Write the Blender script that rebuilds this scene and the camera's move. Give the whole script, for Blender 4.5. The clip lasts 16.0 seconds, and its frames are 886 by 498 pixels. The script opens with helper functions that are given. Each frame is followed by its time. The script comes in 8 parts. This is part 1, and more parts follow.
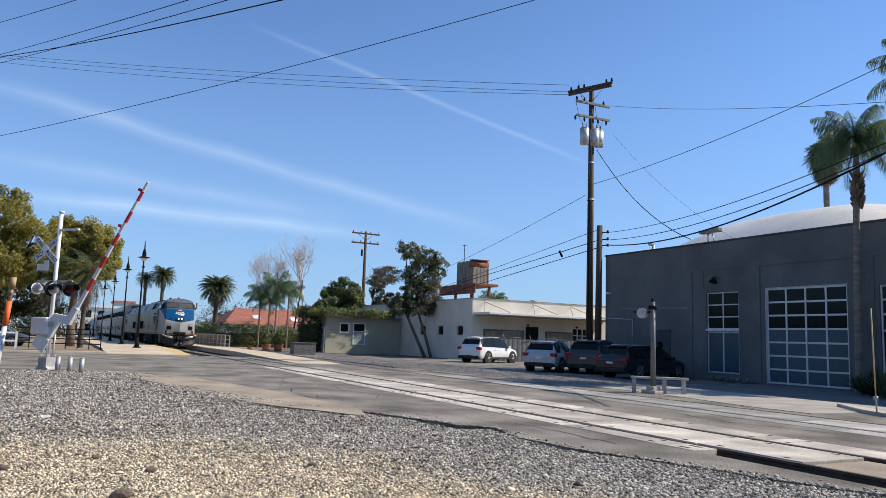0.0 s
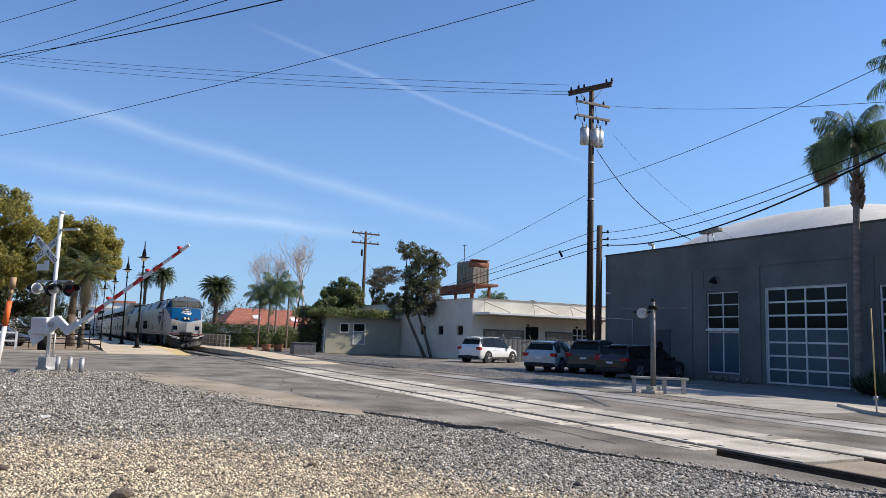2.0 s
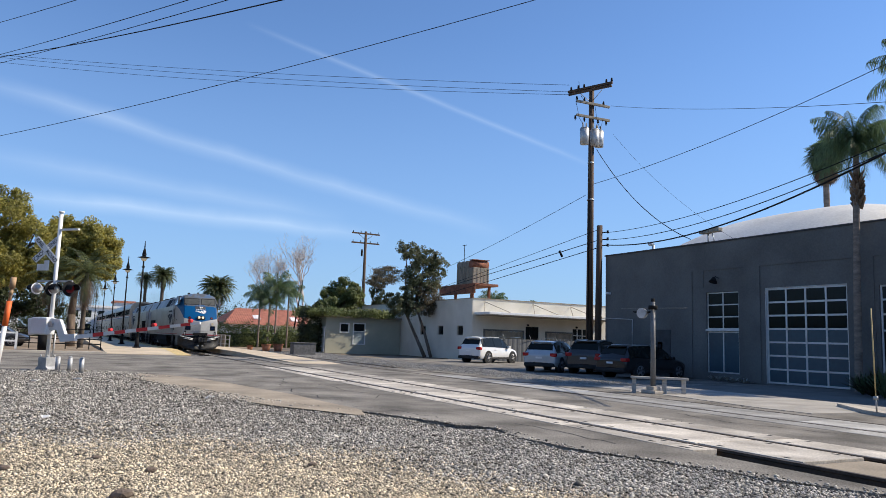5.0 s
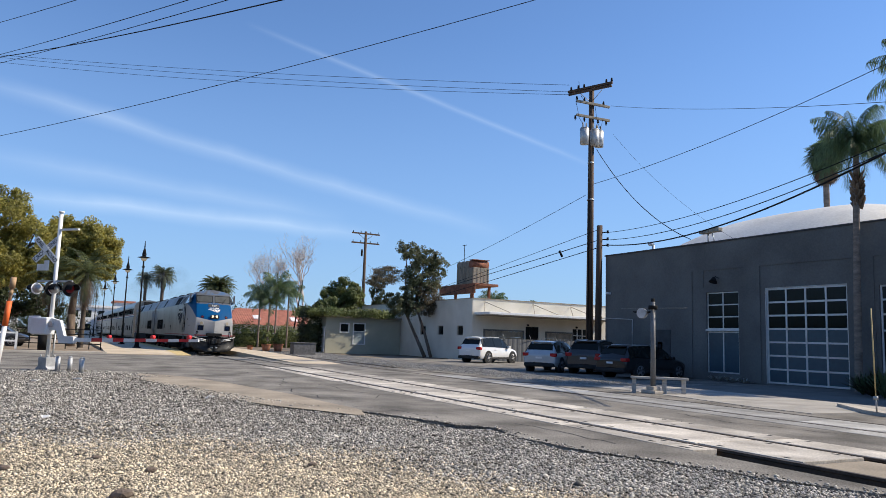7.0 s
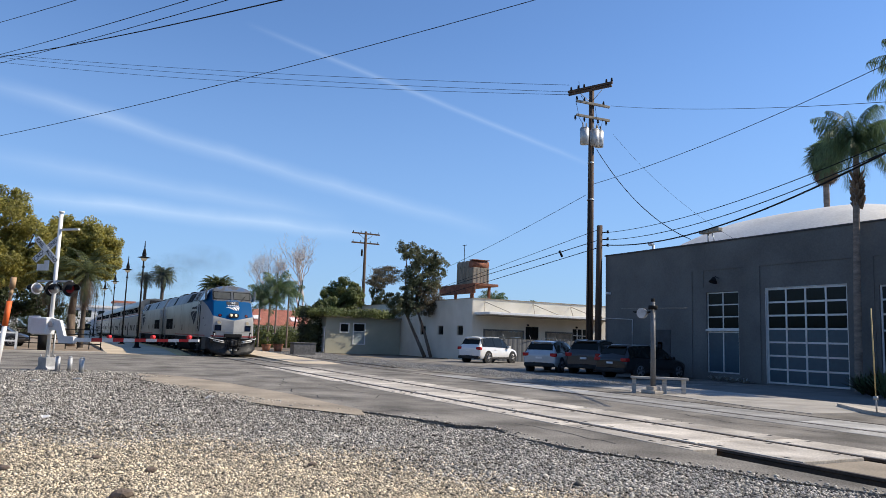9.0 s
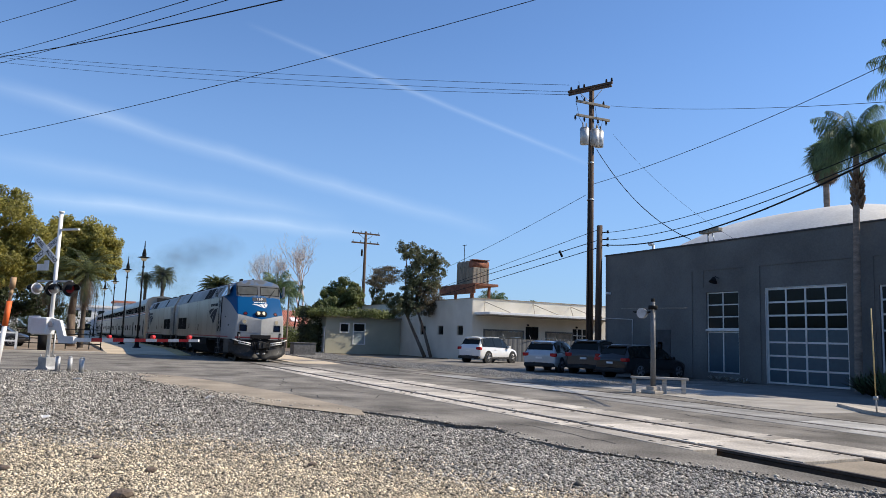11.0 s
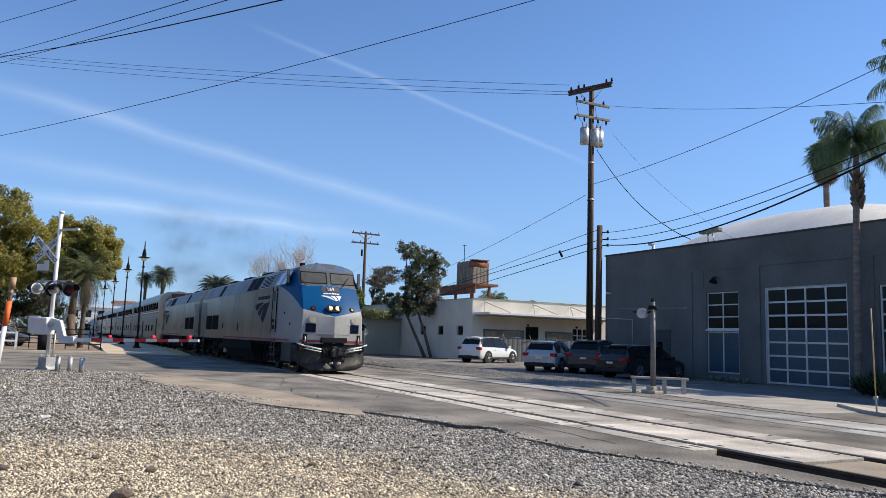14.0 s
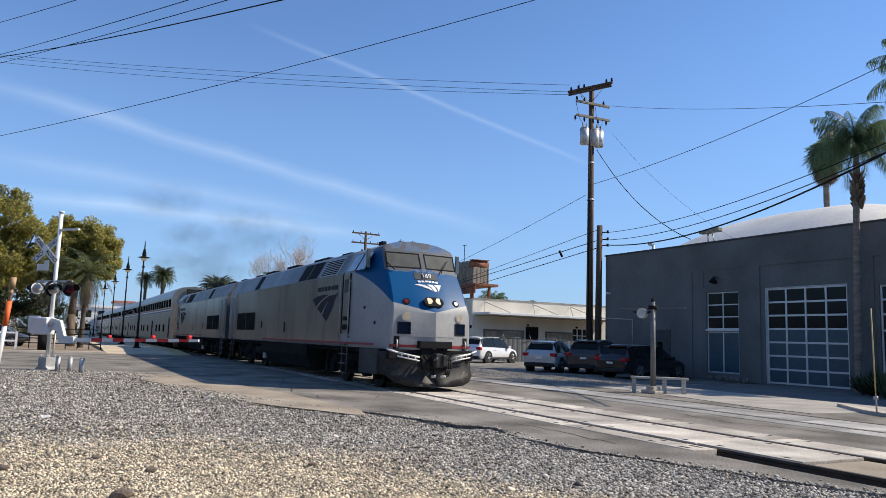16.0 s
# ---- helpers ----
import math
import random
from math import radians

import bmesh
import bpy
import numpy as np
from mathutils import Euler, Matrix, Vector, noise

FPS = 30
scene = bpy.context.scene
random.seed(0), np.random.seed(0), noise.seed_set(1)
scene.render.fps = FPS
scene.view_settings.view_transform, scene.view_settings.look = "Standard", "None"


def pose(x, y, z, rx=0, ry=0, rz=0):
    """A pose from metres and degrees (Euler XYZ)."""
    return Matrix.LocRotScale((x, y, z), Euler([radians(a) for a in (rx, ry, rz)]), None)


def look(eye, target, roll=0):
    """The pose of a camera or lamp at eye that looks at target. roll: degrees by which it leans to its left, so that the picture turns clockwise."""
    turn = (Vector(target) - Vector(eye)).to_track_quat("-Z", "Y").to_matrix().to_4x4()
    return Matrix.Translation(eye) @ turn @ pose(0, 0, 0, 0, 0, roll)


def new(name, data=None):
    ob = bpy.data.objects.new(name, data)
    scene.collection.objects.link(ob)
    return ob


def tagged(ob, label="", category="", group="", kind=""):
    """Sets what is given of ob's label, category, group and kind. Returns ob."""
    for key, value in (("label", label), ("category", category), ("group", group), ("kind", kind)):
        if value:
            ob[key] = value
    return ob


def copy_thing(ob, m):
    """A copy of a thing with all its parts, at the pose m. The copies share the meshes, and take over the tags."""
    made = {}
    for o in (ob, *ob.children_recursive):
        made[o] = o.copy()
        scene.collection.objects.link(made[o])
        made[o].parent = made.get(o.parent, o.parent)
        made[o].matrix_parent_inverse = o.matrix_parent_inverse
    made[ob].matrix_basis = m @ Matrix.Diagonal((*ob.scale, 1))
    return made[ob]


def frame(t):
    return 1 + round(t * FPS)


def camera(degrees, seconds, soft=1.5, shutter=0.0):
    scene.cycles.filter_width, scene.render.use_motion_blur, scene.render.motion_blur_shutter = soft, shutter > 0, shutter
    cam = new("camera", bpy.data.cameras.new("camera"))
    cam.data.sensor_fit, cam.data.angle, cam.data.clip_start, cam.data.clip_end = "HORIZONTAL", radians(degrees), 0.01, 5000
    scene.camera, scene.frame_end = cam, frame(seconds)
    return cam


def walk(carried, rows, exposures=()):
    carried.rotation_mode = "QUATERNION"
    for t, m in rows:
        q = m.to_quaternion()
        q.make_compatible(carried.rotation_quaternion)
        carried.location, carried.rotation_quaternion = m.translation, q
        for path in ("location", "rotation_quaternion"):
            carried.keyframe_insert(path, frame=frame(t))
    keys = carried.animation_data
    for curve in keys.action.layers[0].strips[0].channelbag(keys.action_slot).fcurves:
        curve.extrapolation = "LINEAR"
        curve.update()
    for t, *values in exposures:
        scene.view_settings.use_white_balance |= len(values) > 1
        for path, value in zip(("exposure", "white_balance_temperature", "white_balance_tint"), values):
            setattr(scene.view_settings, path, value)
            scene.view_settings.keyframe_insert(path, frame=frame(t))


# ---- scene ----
cam = camera(62.18, 16.0, soft=0.5)
EYE = (0, 0, 1.396)
AIM = look(EYE, (-88.173, 45.532, 13.737), 1.909)
walk(cam, [(0, AIM), (16, AIM)], exposures=[(0, 0.17), (16, 0.17)])

# ---- daylight ----
SUN_DIR = Vector((0.42, 1.1, 1.0)).normalized()
SUN_EL = math.asin(SUN_DIR.z)
SUN_AZ = math.atan2(SUN_DIR.x, SUN_DIR.y)
sun = new("sun", bpy.data.lights.new("sun", "SUN"))
sun.data.energy, sun.data.angle, sun.data.color = 5.0, radians(0.53), (1.0, 0.9, 0.75)
sun.matrix_world = look((0, 0, 40), Vector((0, 0, 40)) - SUN_DIR)

world = bpy.data.worlds.new("sky")
scene.world = world
world.use_nodes = True
wt = world.node_tree
wt.nodes.clear()


def wmath(op, a, b=None, c=None, clamp=False):
    n = wt.nodes.new("ShaderNodeMath")
    n.operation, n.use_clamp = op, clamp
    for i, v in enumerate((a, b, c)):
        if v is None:
            continue
        if isinstance(v, (int, float)):
            n.inputs[i].default_value = v
        else:
            wt.links.new(v, n.inputs[i])
    return n.outputs[0]


def wdot(vec, d):
    n = wt.nodes.new("ShaderNodeVectorMath")
    n.operation = "DOT_PRODUCT"
    wt.links.new(vec, n.inputs[0])
    n.inputs[1].default_value = d
    return n.outputs["Value"]


SKY_STRENGTH = 0.145
sky = wt.nodes.new("ShaderNodeTexSky")
sky.sky_type, sky.sun_disc = "NISHITA", False
sky.sun_elevation, sky.sun_rotation = SUN_EL, SUN_AZ
sky.air_density, sky.dust_density, sky.ozone_density, sky.altitude = 0.8, 0.0, 2.4, 50
wcoord = wt.nodes.new("ShaderNodeTexCoord")
wdir = wcoord.outputs["Generated"]
wnoise = wt.nodes.new("ShaderNodeTexNoise")
wnoise.inputs["Scale"].default_value = 9.0
wnoise.inputs["Detail"].default_value = 5.0
wt.links.new(wdir, wnoise.inputs["Vector"])


def contrail(a, b, width, amount):
    """A contrail as a band along the great circle through two directions, ending softly at both."""
    a, b = Vector(a).normalized(), Vector(b).normalized()
    nrm = a.cross(b).normalized()
    mid = (a + b).normalized()
    reach = a.dot(mid)
    off = wmath("ABSOLUTE", wmath("ADD", wdot(wdir, nrm), wmath("MULTIPLY", wmath("SUBTRACT", wnoise.outputs["Fac"], 0.5), width * 0.9)))
    band = wmath("SUBTRACT", 1.0, wmath("DIVIDE", off, width), clamp=True)
    band = wmath("POWER", band, 1.5)
    along = wmath("DIVIDE", wmath("SUBTRACT", wdot(wdir, mid), reach), (1 - reach) * 0.8, clamp=True)
    grain = wmath("ADD", 0.45, wmath("MULTIPLY", wnoise.outputs["Fac"], 1.1))
    return wmath("MULTIPLY", wmath("MULTIPLY", wmath("MULTIPLY", band, along), grain), amount)


CONTRAILS = (((-0.9463, -0.1617, 0.2801), (-0.8355, 0.5308, 0.1418), 0.017, 0.2),
             ((-0.9049, 0.1733, 0.3887), (-0.7396, 0.6347, 0.2239), 0.006, 0.15),
             ((-0.9825, -0.1063, 0.153), (-0.9111, 0.3888, 0.1367), 0.016, 0.3),
             ((-0.9734, -0.1202, 0.1951), (-0.9283, 0.3372, 0.1568), 0.02, 0.14))
TRAILS = None
for item in CONTRAILS:
    one = contrail(*item)
    TRAILS = one if TRAILS is None else wmath("ADD", TRAILS, one, clamp=True)
tint = wt.nodes.new("ShaderNodeMix")
tint.data_type, tint.blend_type = "RGBA", "MULTIPLY"
tint.inputs[0].default_value = 1.0
tint.inputs[7].default_value = (0.84, 1.0, 1.17, 1)
wt.links.new(sky.outputs[0], tint.inputs[6])
veil = wt.nodes.new("ShaderNodeMix")
veil.data_type = "RGBA"
wt.links.new(TRAILS, veil.inputs[0])
haze = wt.nodes.new("ShaderNodeMix")
haze.data_type = "RGBA"
wt.links.new(wmath("MULTIPLY", wmath("POWER", wmath("SUBTRACT", 1.0, wmath("DIVIDE", wmath("ABSOLUTE", wdot(wdir, (0, 0, 1))), 0.4), clamp=True), 1.3), 0.8), haze.inputs[0])
wt.links.new(tint.outputs[2], haze.inputs[6])
haze.inputs[7].default_value = (1.5, 2.45, 4.0, 1)
wt.links.new(haze.outputs[2], veil.inputs[6])
veil.inputs[7].default_value = (5.2, 6.2, 7.4, 1)
back = wt.nodes.new("ShaderNodeBackground")
back.inputs[1].default_value = SKY_STRENGTH
wt.links.new(veil.outputs[2], back.inputs[0])
wout = wt.nodes.new("ShaderNodeOutputWorld")
wt.links.new(back.outputs[0], wout.inputs[0])


# ---- materials ----
def mat(name, base, rough=0.7, metal=0.0, var=0.25, scale=3.0, fine=40.0, bump=0.15, dist=0.01, second=None, rand=0.0, island=0.0,
        emit=None, glow=0.0, coat=0.0, stretch=(1, 1, 1), coords="Object"):
    """A procedural surface: broad stains and fine grain over a base colour, grain also as relief."""
    m = bpy.data.materials.new(name)
    m.use_nodes = True
    nt = m.node_tree
    b = nt.nodes["Principled BSDF"]
    b.inputs["Roughness"].default_value = rough
    b.inputs["Metallic"].default_value = metal
    b.inputs["Coat Weight"].default_value = coat
    tc = nt.nodes.new("ShaderNodeTexCoord")
    mp = nt.nodes.new("ShaderNodeMapping")
    mp.inputs["Scale"].default_value = stretch
    nt.links.new(tc.outputs[coords], mp.inputs[0])
    n1, n2 = nt.nodes.new("ShaderNodeTexNoise"), nt.nodes.new("ShaderNodeTexNoise")
    n1.inputs["Scale"].default_value, n1.inputs["Detail"].default_value = scale, 6
    n2.inputs["Scale"].default_value, n2.inputs["Detail"].default_value = fine, 4
    for n in (n1, n2):
        nt.links.new(mp.outputs[0], n.inputs["Vector"])
    c = Vector(base)
    lo = c * (1 - var)
    hi = Vector(second) if second else Vector([min(1, v * (1 + var)) for v in c])
    r1 = nt.nodes.new("ShaderNodeValToRGB")
    r1.color_ramp.elements[0].position, r1.color_ramp.elements[1].position = 0.32, 0.68
    r1.color_ramp.elements[0].color, r1.color_ramp.elements[1].color = (*lo, 1), (*hi, 1)
    nt.links.new(n1.outputs["Fac"], r1.inputs[0])
    mx = nt.nodes.new("ShaderNodeMix")
    mx.data_type, mx.blend_type = "RGBA", "MULTIPLY"
    mx.inputs[0].default_value = 1.0
    r2 = nt.nodes.new("ShaderNodeMapRange")
    r2.inputs[1].default_value, r2.inputs[2].default_value = 0.3, 0.7
    r2.inputs[3].default_value, r2.inputs[4].default_value = 1 - var * 0.8, 1 + var * 0.5
    nt.links.new(n2.outputs["Fac"], r2.inputs[0])
    nt.links.new(r1.outputs[0], mx.inputs[6])
    nt.links.new(r2.outputs[0], mx.inputs[7])
    col = mx.outputs[2]
    if rand or island:
        src = nt.nodes.new("ShaderNodeObjectInfo").outputs["Random"] if rand else nt.nodes.new("ShaderNodeNewGeometry").outputs["Random Per Island"]
        amt = rand or island
        r3 = nt.nodes.new("ShaderNodeMapRange")
        r3.inputs[3].default_value, r3.inputs[4].default_value = 1 - amt, 1 + amt
        nt.links.new(src, r3.inputs[0])
        m3 = nt.nodes.new("ShaderNodeMix")
        m3.data_type, m3.blend_type = "RGBA", "MULTIPLY"
        m3.inputs[0].default_value = 1.0
        nt.links.new(col, m3.inputs[6])
        nt.links.new(r3.outputs[0], m3.inputs[7])
        col = m3.outputs[2]
    nt.links.new(col, b.inputs["Base Color"])
    if bump:
        bp = nt.nodes.new("ShaderNodeBump")
        bp.inputs["Strength"].default_value, bp.inputs["Distance"].default_value = bump, dist
        nt.links.new(n2.outputs["Fac"], bp.inputs["Height"])
        nt.links.new(bp.outputs[0], b.inputs["Normal"])
    if emit:
        b.inputs["Emission Color"].default_value = (*emit, 1)
        b.inputs["Emission Strength"].default_value = glow
    return m


def nodes_of(m):
    return m.node_tree, m.node_tree.nodes["Principled BSDF"]


M = {}
M["asphalt"] = mat("asphalt", (0.245, 0.222, 0.188), 0.9, var=0.5, scale=0.7, fine=32, bump=0.9, dist=0.02, second=(0.335, 0.305, 0.26))
M["dirt"] = mat("dirt", (0.3, 0.235, 0.17), 0.95, var=0.3, scale=0.5, fine=25, bump=0.5, dist=0.03)
M["gravel_bed"] = mat("gravel_bed", (0.14, 0.12, 0.095), 0.95, var=0.45, scale=0.6, fine=28, bump=0.9, dist=0.04)
M["stone_dark"] = mat("stone_dark", (0.26, 0.245, 0.22), 0.9, var=0.3, scale=4, fine=60, bump=0.2, island=0.6)
M["stone_grey"] = mat("stone_grey", (0.37, 0.343, 0.295), 0.9, var=0.3, scale=4, fine=60, bump=0.2, island=0.88)
M["stone_tan"] = mat("stone_tan", (0.59, 0.495, 0.35), 0.9, var=0.3, scale=4, fine=60, bump=0.2, island=0.7)
M["concrete"] = mat("concrete", (0.5, 0.445, 0.37), 0.85, var=0.16, scale=0.8, fine=35, bump=0.15)
# darkened concrete copy for slabs lying in the building's shadow
M["shaded_concrete"] = mat("shaded_concrete", (0.15, 0.143, 0.13), 0.9, var=0.2, scale=0.7, fine=30, bump=0.15)
M["panel"] = mat("crossing_panel", (0.5, 0.44, 0.36), 0.85, var=0.36, scale=1.2, fine=30, bump=0.2, rand=0.25, second=(0.66, 0.595, 0.5))
M["pave"] = mat("pavement_concrete", (0.37, 0.34, 0.295), 0.88, var=0.22, scale=0.7, fine=30, bump=0.15)
M["siding_slab"] = mat("worn_siding_slab", (0.33, 0.315, 0.285), 0.88, var=0.35, scale=1.0, fine=30, bump=0.2, rand=0.3, second=(0.45, 0.43, 0.39))
M["platform"] = mat("platform_concrete", (0.58, 0.47, 0.33), 0.85, var=0.15, scale=0.6, fine=30, bump=0.15)
M["yellow"] = mat("tactile_yellow", (0.62, 0.46, 0.2), 0.8, var=0.2)
M["rail"] = mat("rail_steel", (0.07, 0.05, 0.036), 0.75, 0.1, var=0.3, fine=30)
M["railtop"] = mat("rail_head", (0.06, 0.046, 0.036), 0.75, 0.0, var=0.3)
M["tie"] = mat("tie_wood", (0.09, 0.065, 0.045), 0.95, var=0.4, scale=4, fine=30, bump=0.4, rand=0.3)
M["rubber"] = mat("rubber", (0.025, 0.025, 0.025), 0.8, var=0.3)
M["grey_wall"] = mat("grey_stucco", (0.135, 0.131, 0.12), 0.9, var=0.15, scale=0.45, fine=14, bump=0.2, second=(0.175, 0.171, 0.158))
M["grey_dark"] = mat("dark_coping", (0.06, 0.06, 0.06), 0.8, var=0.2)
M["white_roof"] = mat("white_roof_membrane", (0.72, 0.69, 0.63), 0.75, var=0.12, scale=0.4, fine=8)
M["cream"] = mat("cream_stucco", (0.68, 0.63, 0.52), 0.9, var=0.1, scale=0.5, fine=40, bump=0.15, second=(0.75, 0.7, 0.59))
M["sage"] = mat("sage_stucco", (0.42, 0.41, 0.32), 0.9, var=0.1, scale=0.6, fine=40, bump=0.15)
M["white"] = mat("white_paint", (0.78, 0.77, 0.74), 0.6, var=0.07, scale=3, fine=30, bump=0.05)
M["alu"] = mat("aluminium_frame", (0.62, 0.62, 0.6), 0.45, 0.3, var=0.08)
M["galv"] = mat("galvanised_steel", (0.5, 0.5, 0.49), 0.5, 0.5, var=0.15, scale=5, fine=40)
M["creosote"] = mat("pole_wood", (0.1, 0.062, 0.04), 0.9, var=0.35, scale=3, fine=30, bump=0.4, stretch=(4, 4, 0.3))
M["rust"] = mat("rusted_steel", (0.26, 0.1, 0.055), 0.85, var=0.4, scale=3, fine=20, bump=0.3)
M["wood_grey"] = mat("weathered_wood", (0.3, 0.26, 0.2), 0.9, var=0.3, scale=2, fine=20, bump=0.3, stretch=(1, 1, 0.2))
M["black"] = mat("black_paint", (0.014, 0.014, 0.015), 0.85, var=0.2)
M["dark"] = mat("dark_underframe", (0.016, 0.015, 0.014), 0.95, var=0.4, scale=2, fine=20)
M["red"] = mat("red_reflective", (0.62, 0.03, 0.03), 0.5, var=0.12)
M["redglass"] = mat("red_lens", (0.12, 0.006, 0.012), 0.3, var=0.1, emit=(1, 0.03, 0.02), glow=0.015)
M["orange"] = mat("orange_cover", (0.85, 0.16, 0.03), 0.6, var=0.12)
M["terracotta"] = mat("terracotta_tile", (0.5, 0.2, 0.13), 0.85, var=0.2, scale=1.5, fine=12, bump=0.3)
M["pot"] = mat("terracotta_pot", (0.5, 0.2, 0.1), 0.85, var=0.15)
M["glass_dark"] = mat("dark_glass", (0.012, 0.015, 0.014), 0.12, var=0.1, bump=0.0)
M["bark"] = mat("bark", (0.16, 0.12, 0.09), 0.95, var=0.35, scale=3, fine=18, bump=0.5, stretch=(2, 2, 0.5))
M["bark_pale"] = mat("pale_bark", (0.52, 0.47, 0.42), 0.9, var=0.2, scale=3, fine=15, bump=0.3)
M["palm_bark"] = mat("palm_bark", (0.24, 0.19, 0.15), 0.95, var=0.3, scale=2, fine=14, bump=0.5, stretch=(1, 1, 3))
M["palm_bark_dark"] = mat("dark_palm_bark", (0.09, 0.07, 0.052), 0.95, var=0.35, scale=2, fine=14, bump=0.5, stretch=(1, 1, 3))
M["thatch"] = mat("dry_palm_thatch", (0.2, 0.13, 0.08), 0.95, var=0.35, island=0.3)


def leaf_mat(name, base, second, island=0.35, trans=0.42):
    m = mat(name, base, 0.55, var=0.25, scale=0.6, fine=8, bump=0.0, second=second, island=island)
    nt, b = nodes_of(m)
    out = nt.nodes["Material Output"]
    tr = nt.nodes.new("ShaderNodeBsdfTranslucent")
    ms = nt.nodes.new("ShaderNodeMixShader")
    ms.inputs[0].default_value = trans
    nt.links.new(b.inputs["Base Color"].links[0].from_socket, tr.inputs[0])
    nt.links.new(b.outputs[0], ms.inputs[1])
    nt.links.new(tr.outputs[0], ms.inputs[2])
    nt.links.new(ms.outputs[0], out.inputs[0])
    return m


for key in ("black", "dark", "rubber", "glass_dark", "dirt", "asphalt", "gravel_bed"):
    M[key].node_tree.nodes["Principled BSDF"].inputs["Specular IOR Level"].default_value = 0.2
M["leaf_olive"] = leaf_mat("leaf_olive", (0.27, 0.258, 0.06), (0.46, 0.4, 0.09))
M["leaf_green"] = leaf_mat("leaf_green", (0.13, 0.16, 0.05), (0.22, 0.25, 0.085))
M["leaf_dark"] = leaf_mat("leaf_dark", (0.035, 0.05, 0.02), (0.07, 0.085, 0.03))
M["leaf_palm"] = leaf_mat("leaf_palm", (0.11, 0.17, 0.075), (0.2, 0.27, 0.13), trans=0.5)
M["leaf_date"] = leaf_mat("leaf_date", (0.085, 0.11, 0.05), (0.17, 0.2, 0.09))
M["leaf_dry"] = leaf_mat("leaf_dry", (0.2, 0.14, 0.09), (0.27, 0.2, 0.13))


# ---- mesh helpers ----
def part(name, bm, material, parent=None, label=""):
    """Link a bmesh as one mesh object, under a thing or on its own."""
    me = bpy.data.meshes.new(name)
    bm.to_mesh(me)
    bm.free()
    mats = material if isinstance(material, (list, tuple)) else [material]
    for one in mats:
        me.materials.append(one)
    ob = new(name, me)
    if parent is not None:
        ob.parent = parent
    if label:
        ob["label"] = label
    return ob


def thing(name, m, label, category, group="", kind=""):
    ob = new(name)
    ob.empty_display_size = 0.2
    ob.matrix_world = m
    return tagged(ob, label, category, group, kind)


def box(bm, x0, x1, y0, y1, z0, z1, bevel=0.0, mi=0):
    r = bmesh.ops.create_cube(bm, size=1.0, matrix=Matrix.Translation(((x0 + x1) / 2, (y0 + y1) / 2, (z0 + z1) / 2)) @ Matrix.Diagonal((x1 - x0, y1 - y0, z1 - z0, 1)))
    vs = r["verts"]
    fs = {f for v in vs for f in v.link_faces}
    for f in fs:
        f.material_index = mi
    if bevel:
        es = list({e for v in vs for e in v.link_edges})
        bmesh.ops.bevel(bm, geom=es, offset=bevel, segments=2, affect="EDGES", profile=0.5)
    return bm


def boxes(*items, bevel=0.0):
    bm = bmesh.new()
    for it in items:
        box(bm, *it, bevel=bevel)
    return bm


def tube(bm, a, b, r0, r1=None, seg=10, caps=True, mi=0):
    a, b = Vector(a), Vector(b)
    d = b - a
    m = Matrix.Translation((a + b) / 2) @ d.to_track_quat("Z", "Y").to_matrix().to_4x4()
    r = bmesh.ops.create_cone(bm, cap_ends=caps, segments=seg, radius1=r0, radius2=r0 if r1 is None else r1, depth=d.length, matrix=m)
    for f in {f for v in r["verts"] for f in v.link_faces}:
        f.material_index = mi
        f.smooth = len(f.verts) == 4
    return bm


def tubes(*items, seg=10):
    bm = bmesh.new()
    for it in items:
        tube(bm, *it, seg=seg)
    return bm


def poly(bm, pts, mi=0):
    f = bm.faces.new([bm.verts.new(p) for p in pts])
    f.material_index = mi
    return f


def prism(bm, outline, axis, lo, hi):
    """Extrude an outline of (u, v) along an axis: 'x' (u=y, v=z), 'y' (u=x, v=z) or 'z' (u=x, v=y)."""
    def at(u, v, w):
        return {"x": (w, u, v), "y": (u, w, v), "z": (u, v, w)}[axis]
    a = [bm.verts.new(at(u, v, lo)) for u, v in outline]
    b = [bm.verts.new(at(u, v, hi)) for u, v in outline]
    n = len(outline)
    for i in range(n):
        bm.faces.new((a[i], a[(i + 1) % n], b[(i + 1) % n], b[i]))
    bm.faces.new(list(reversed(a)))
    bm.faces.new(b)
    bmesh.ops.recalc_face_normals(bm, faces=bm.faces)
    return bm


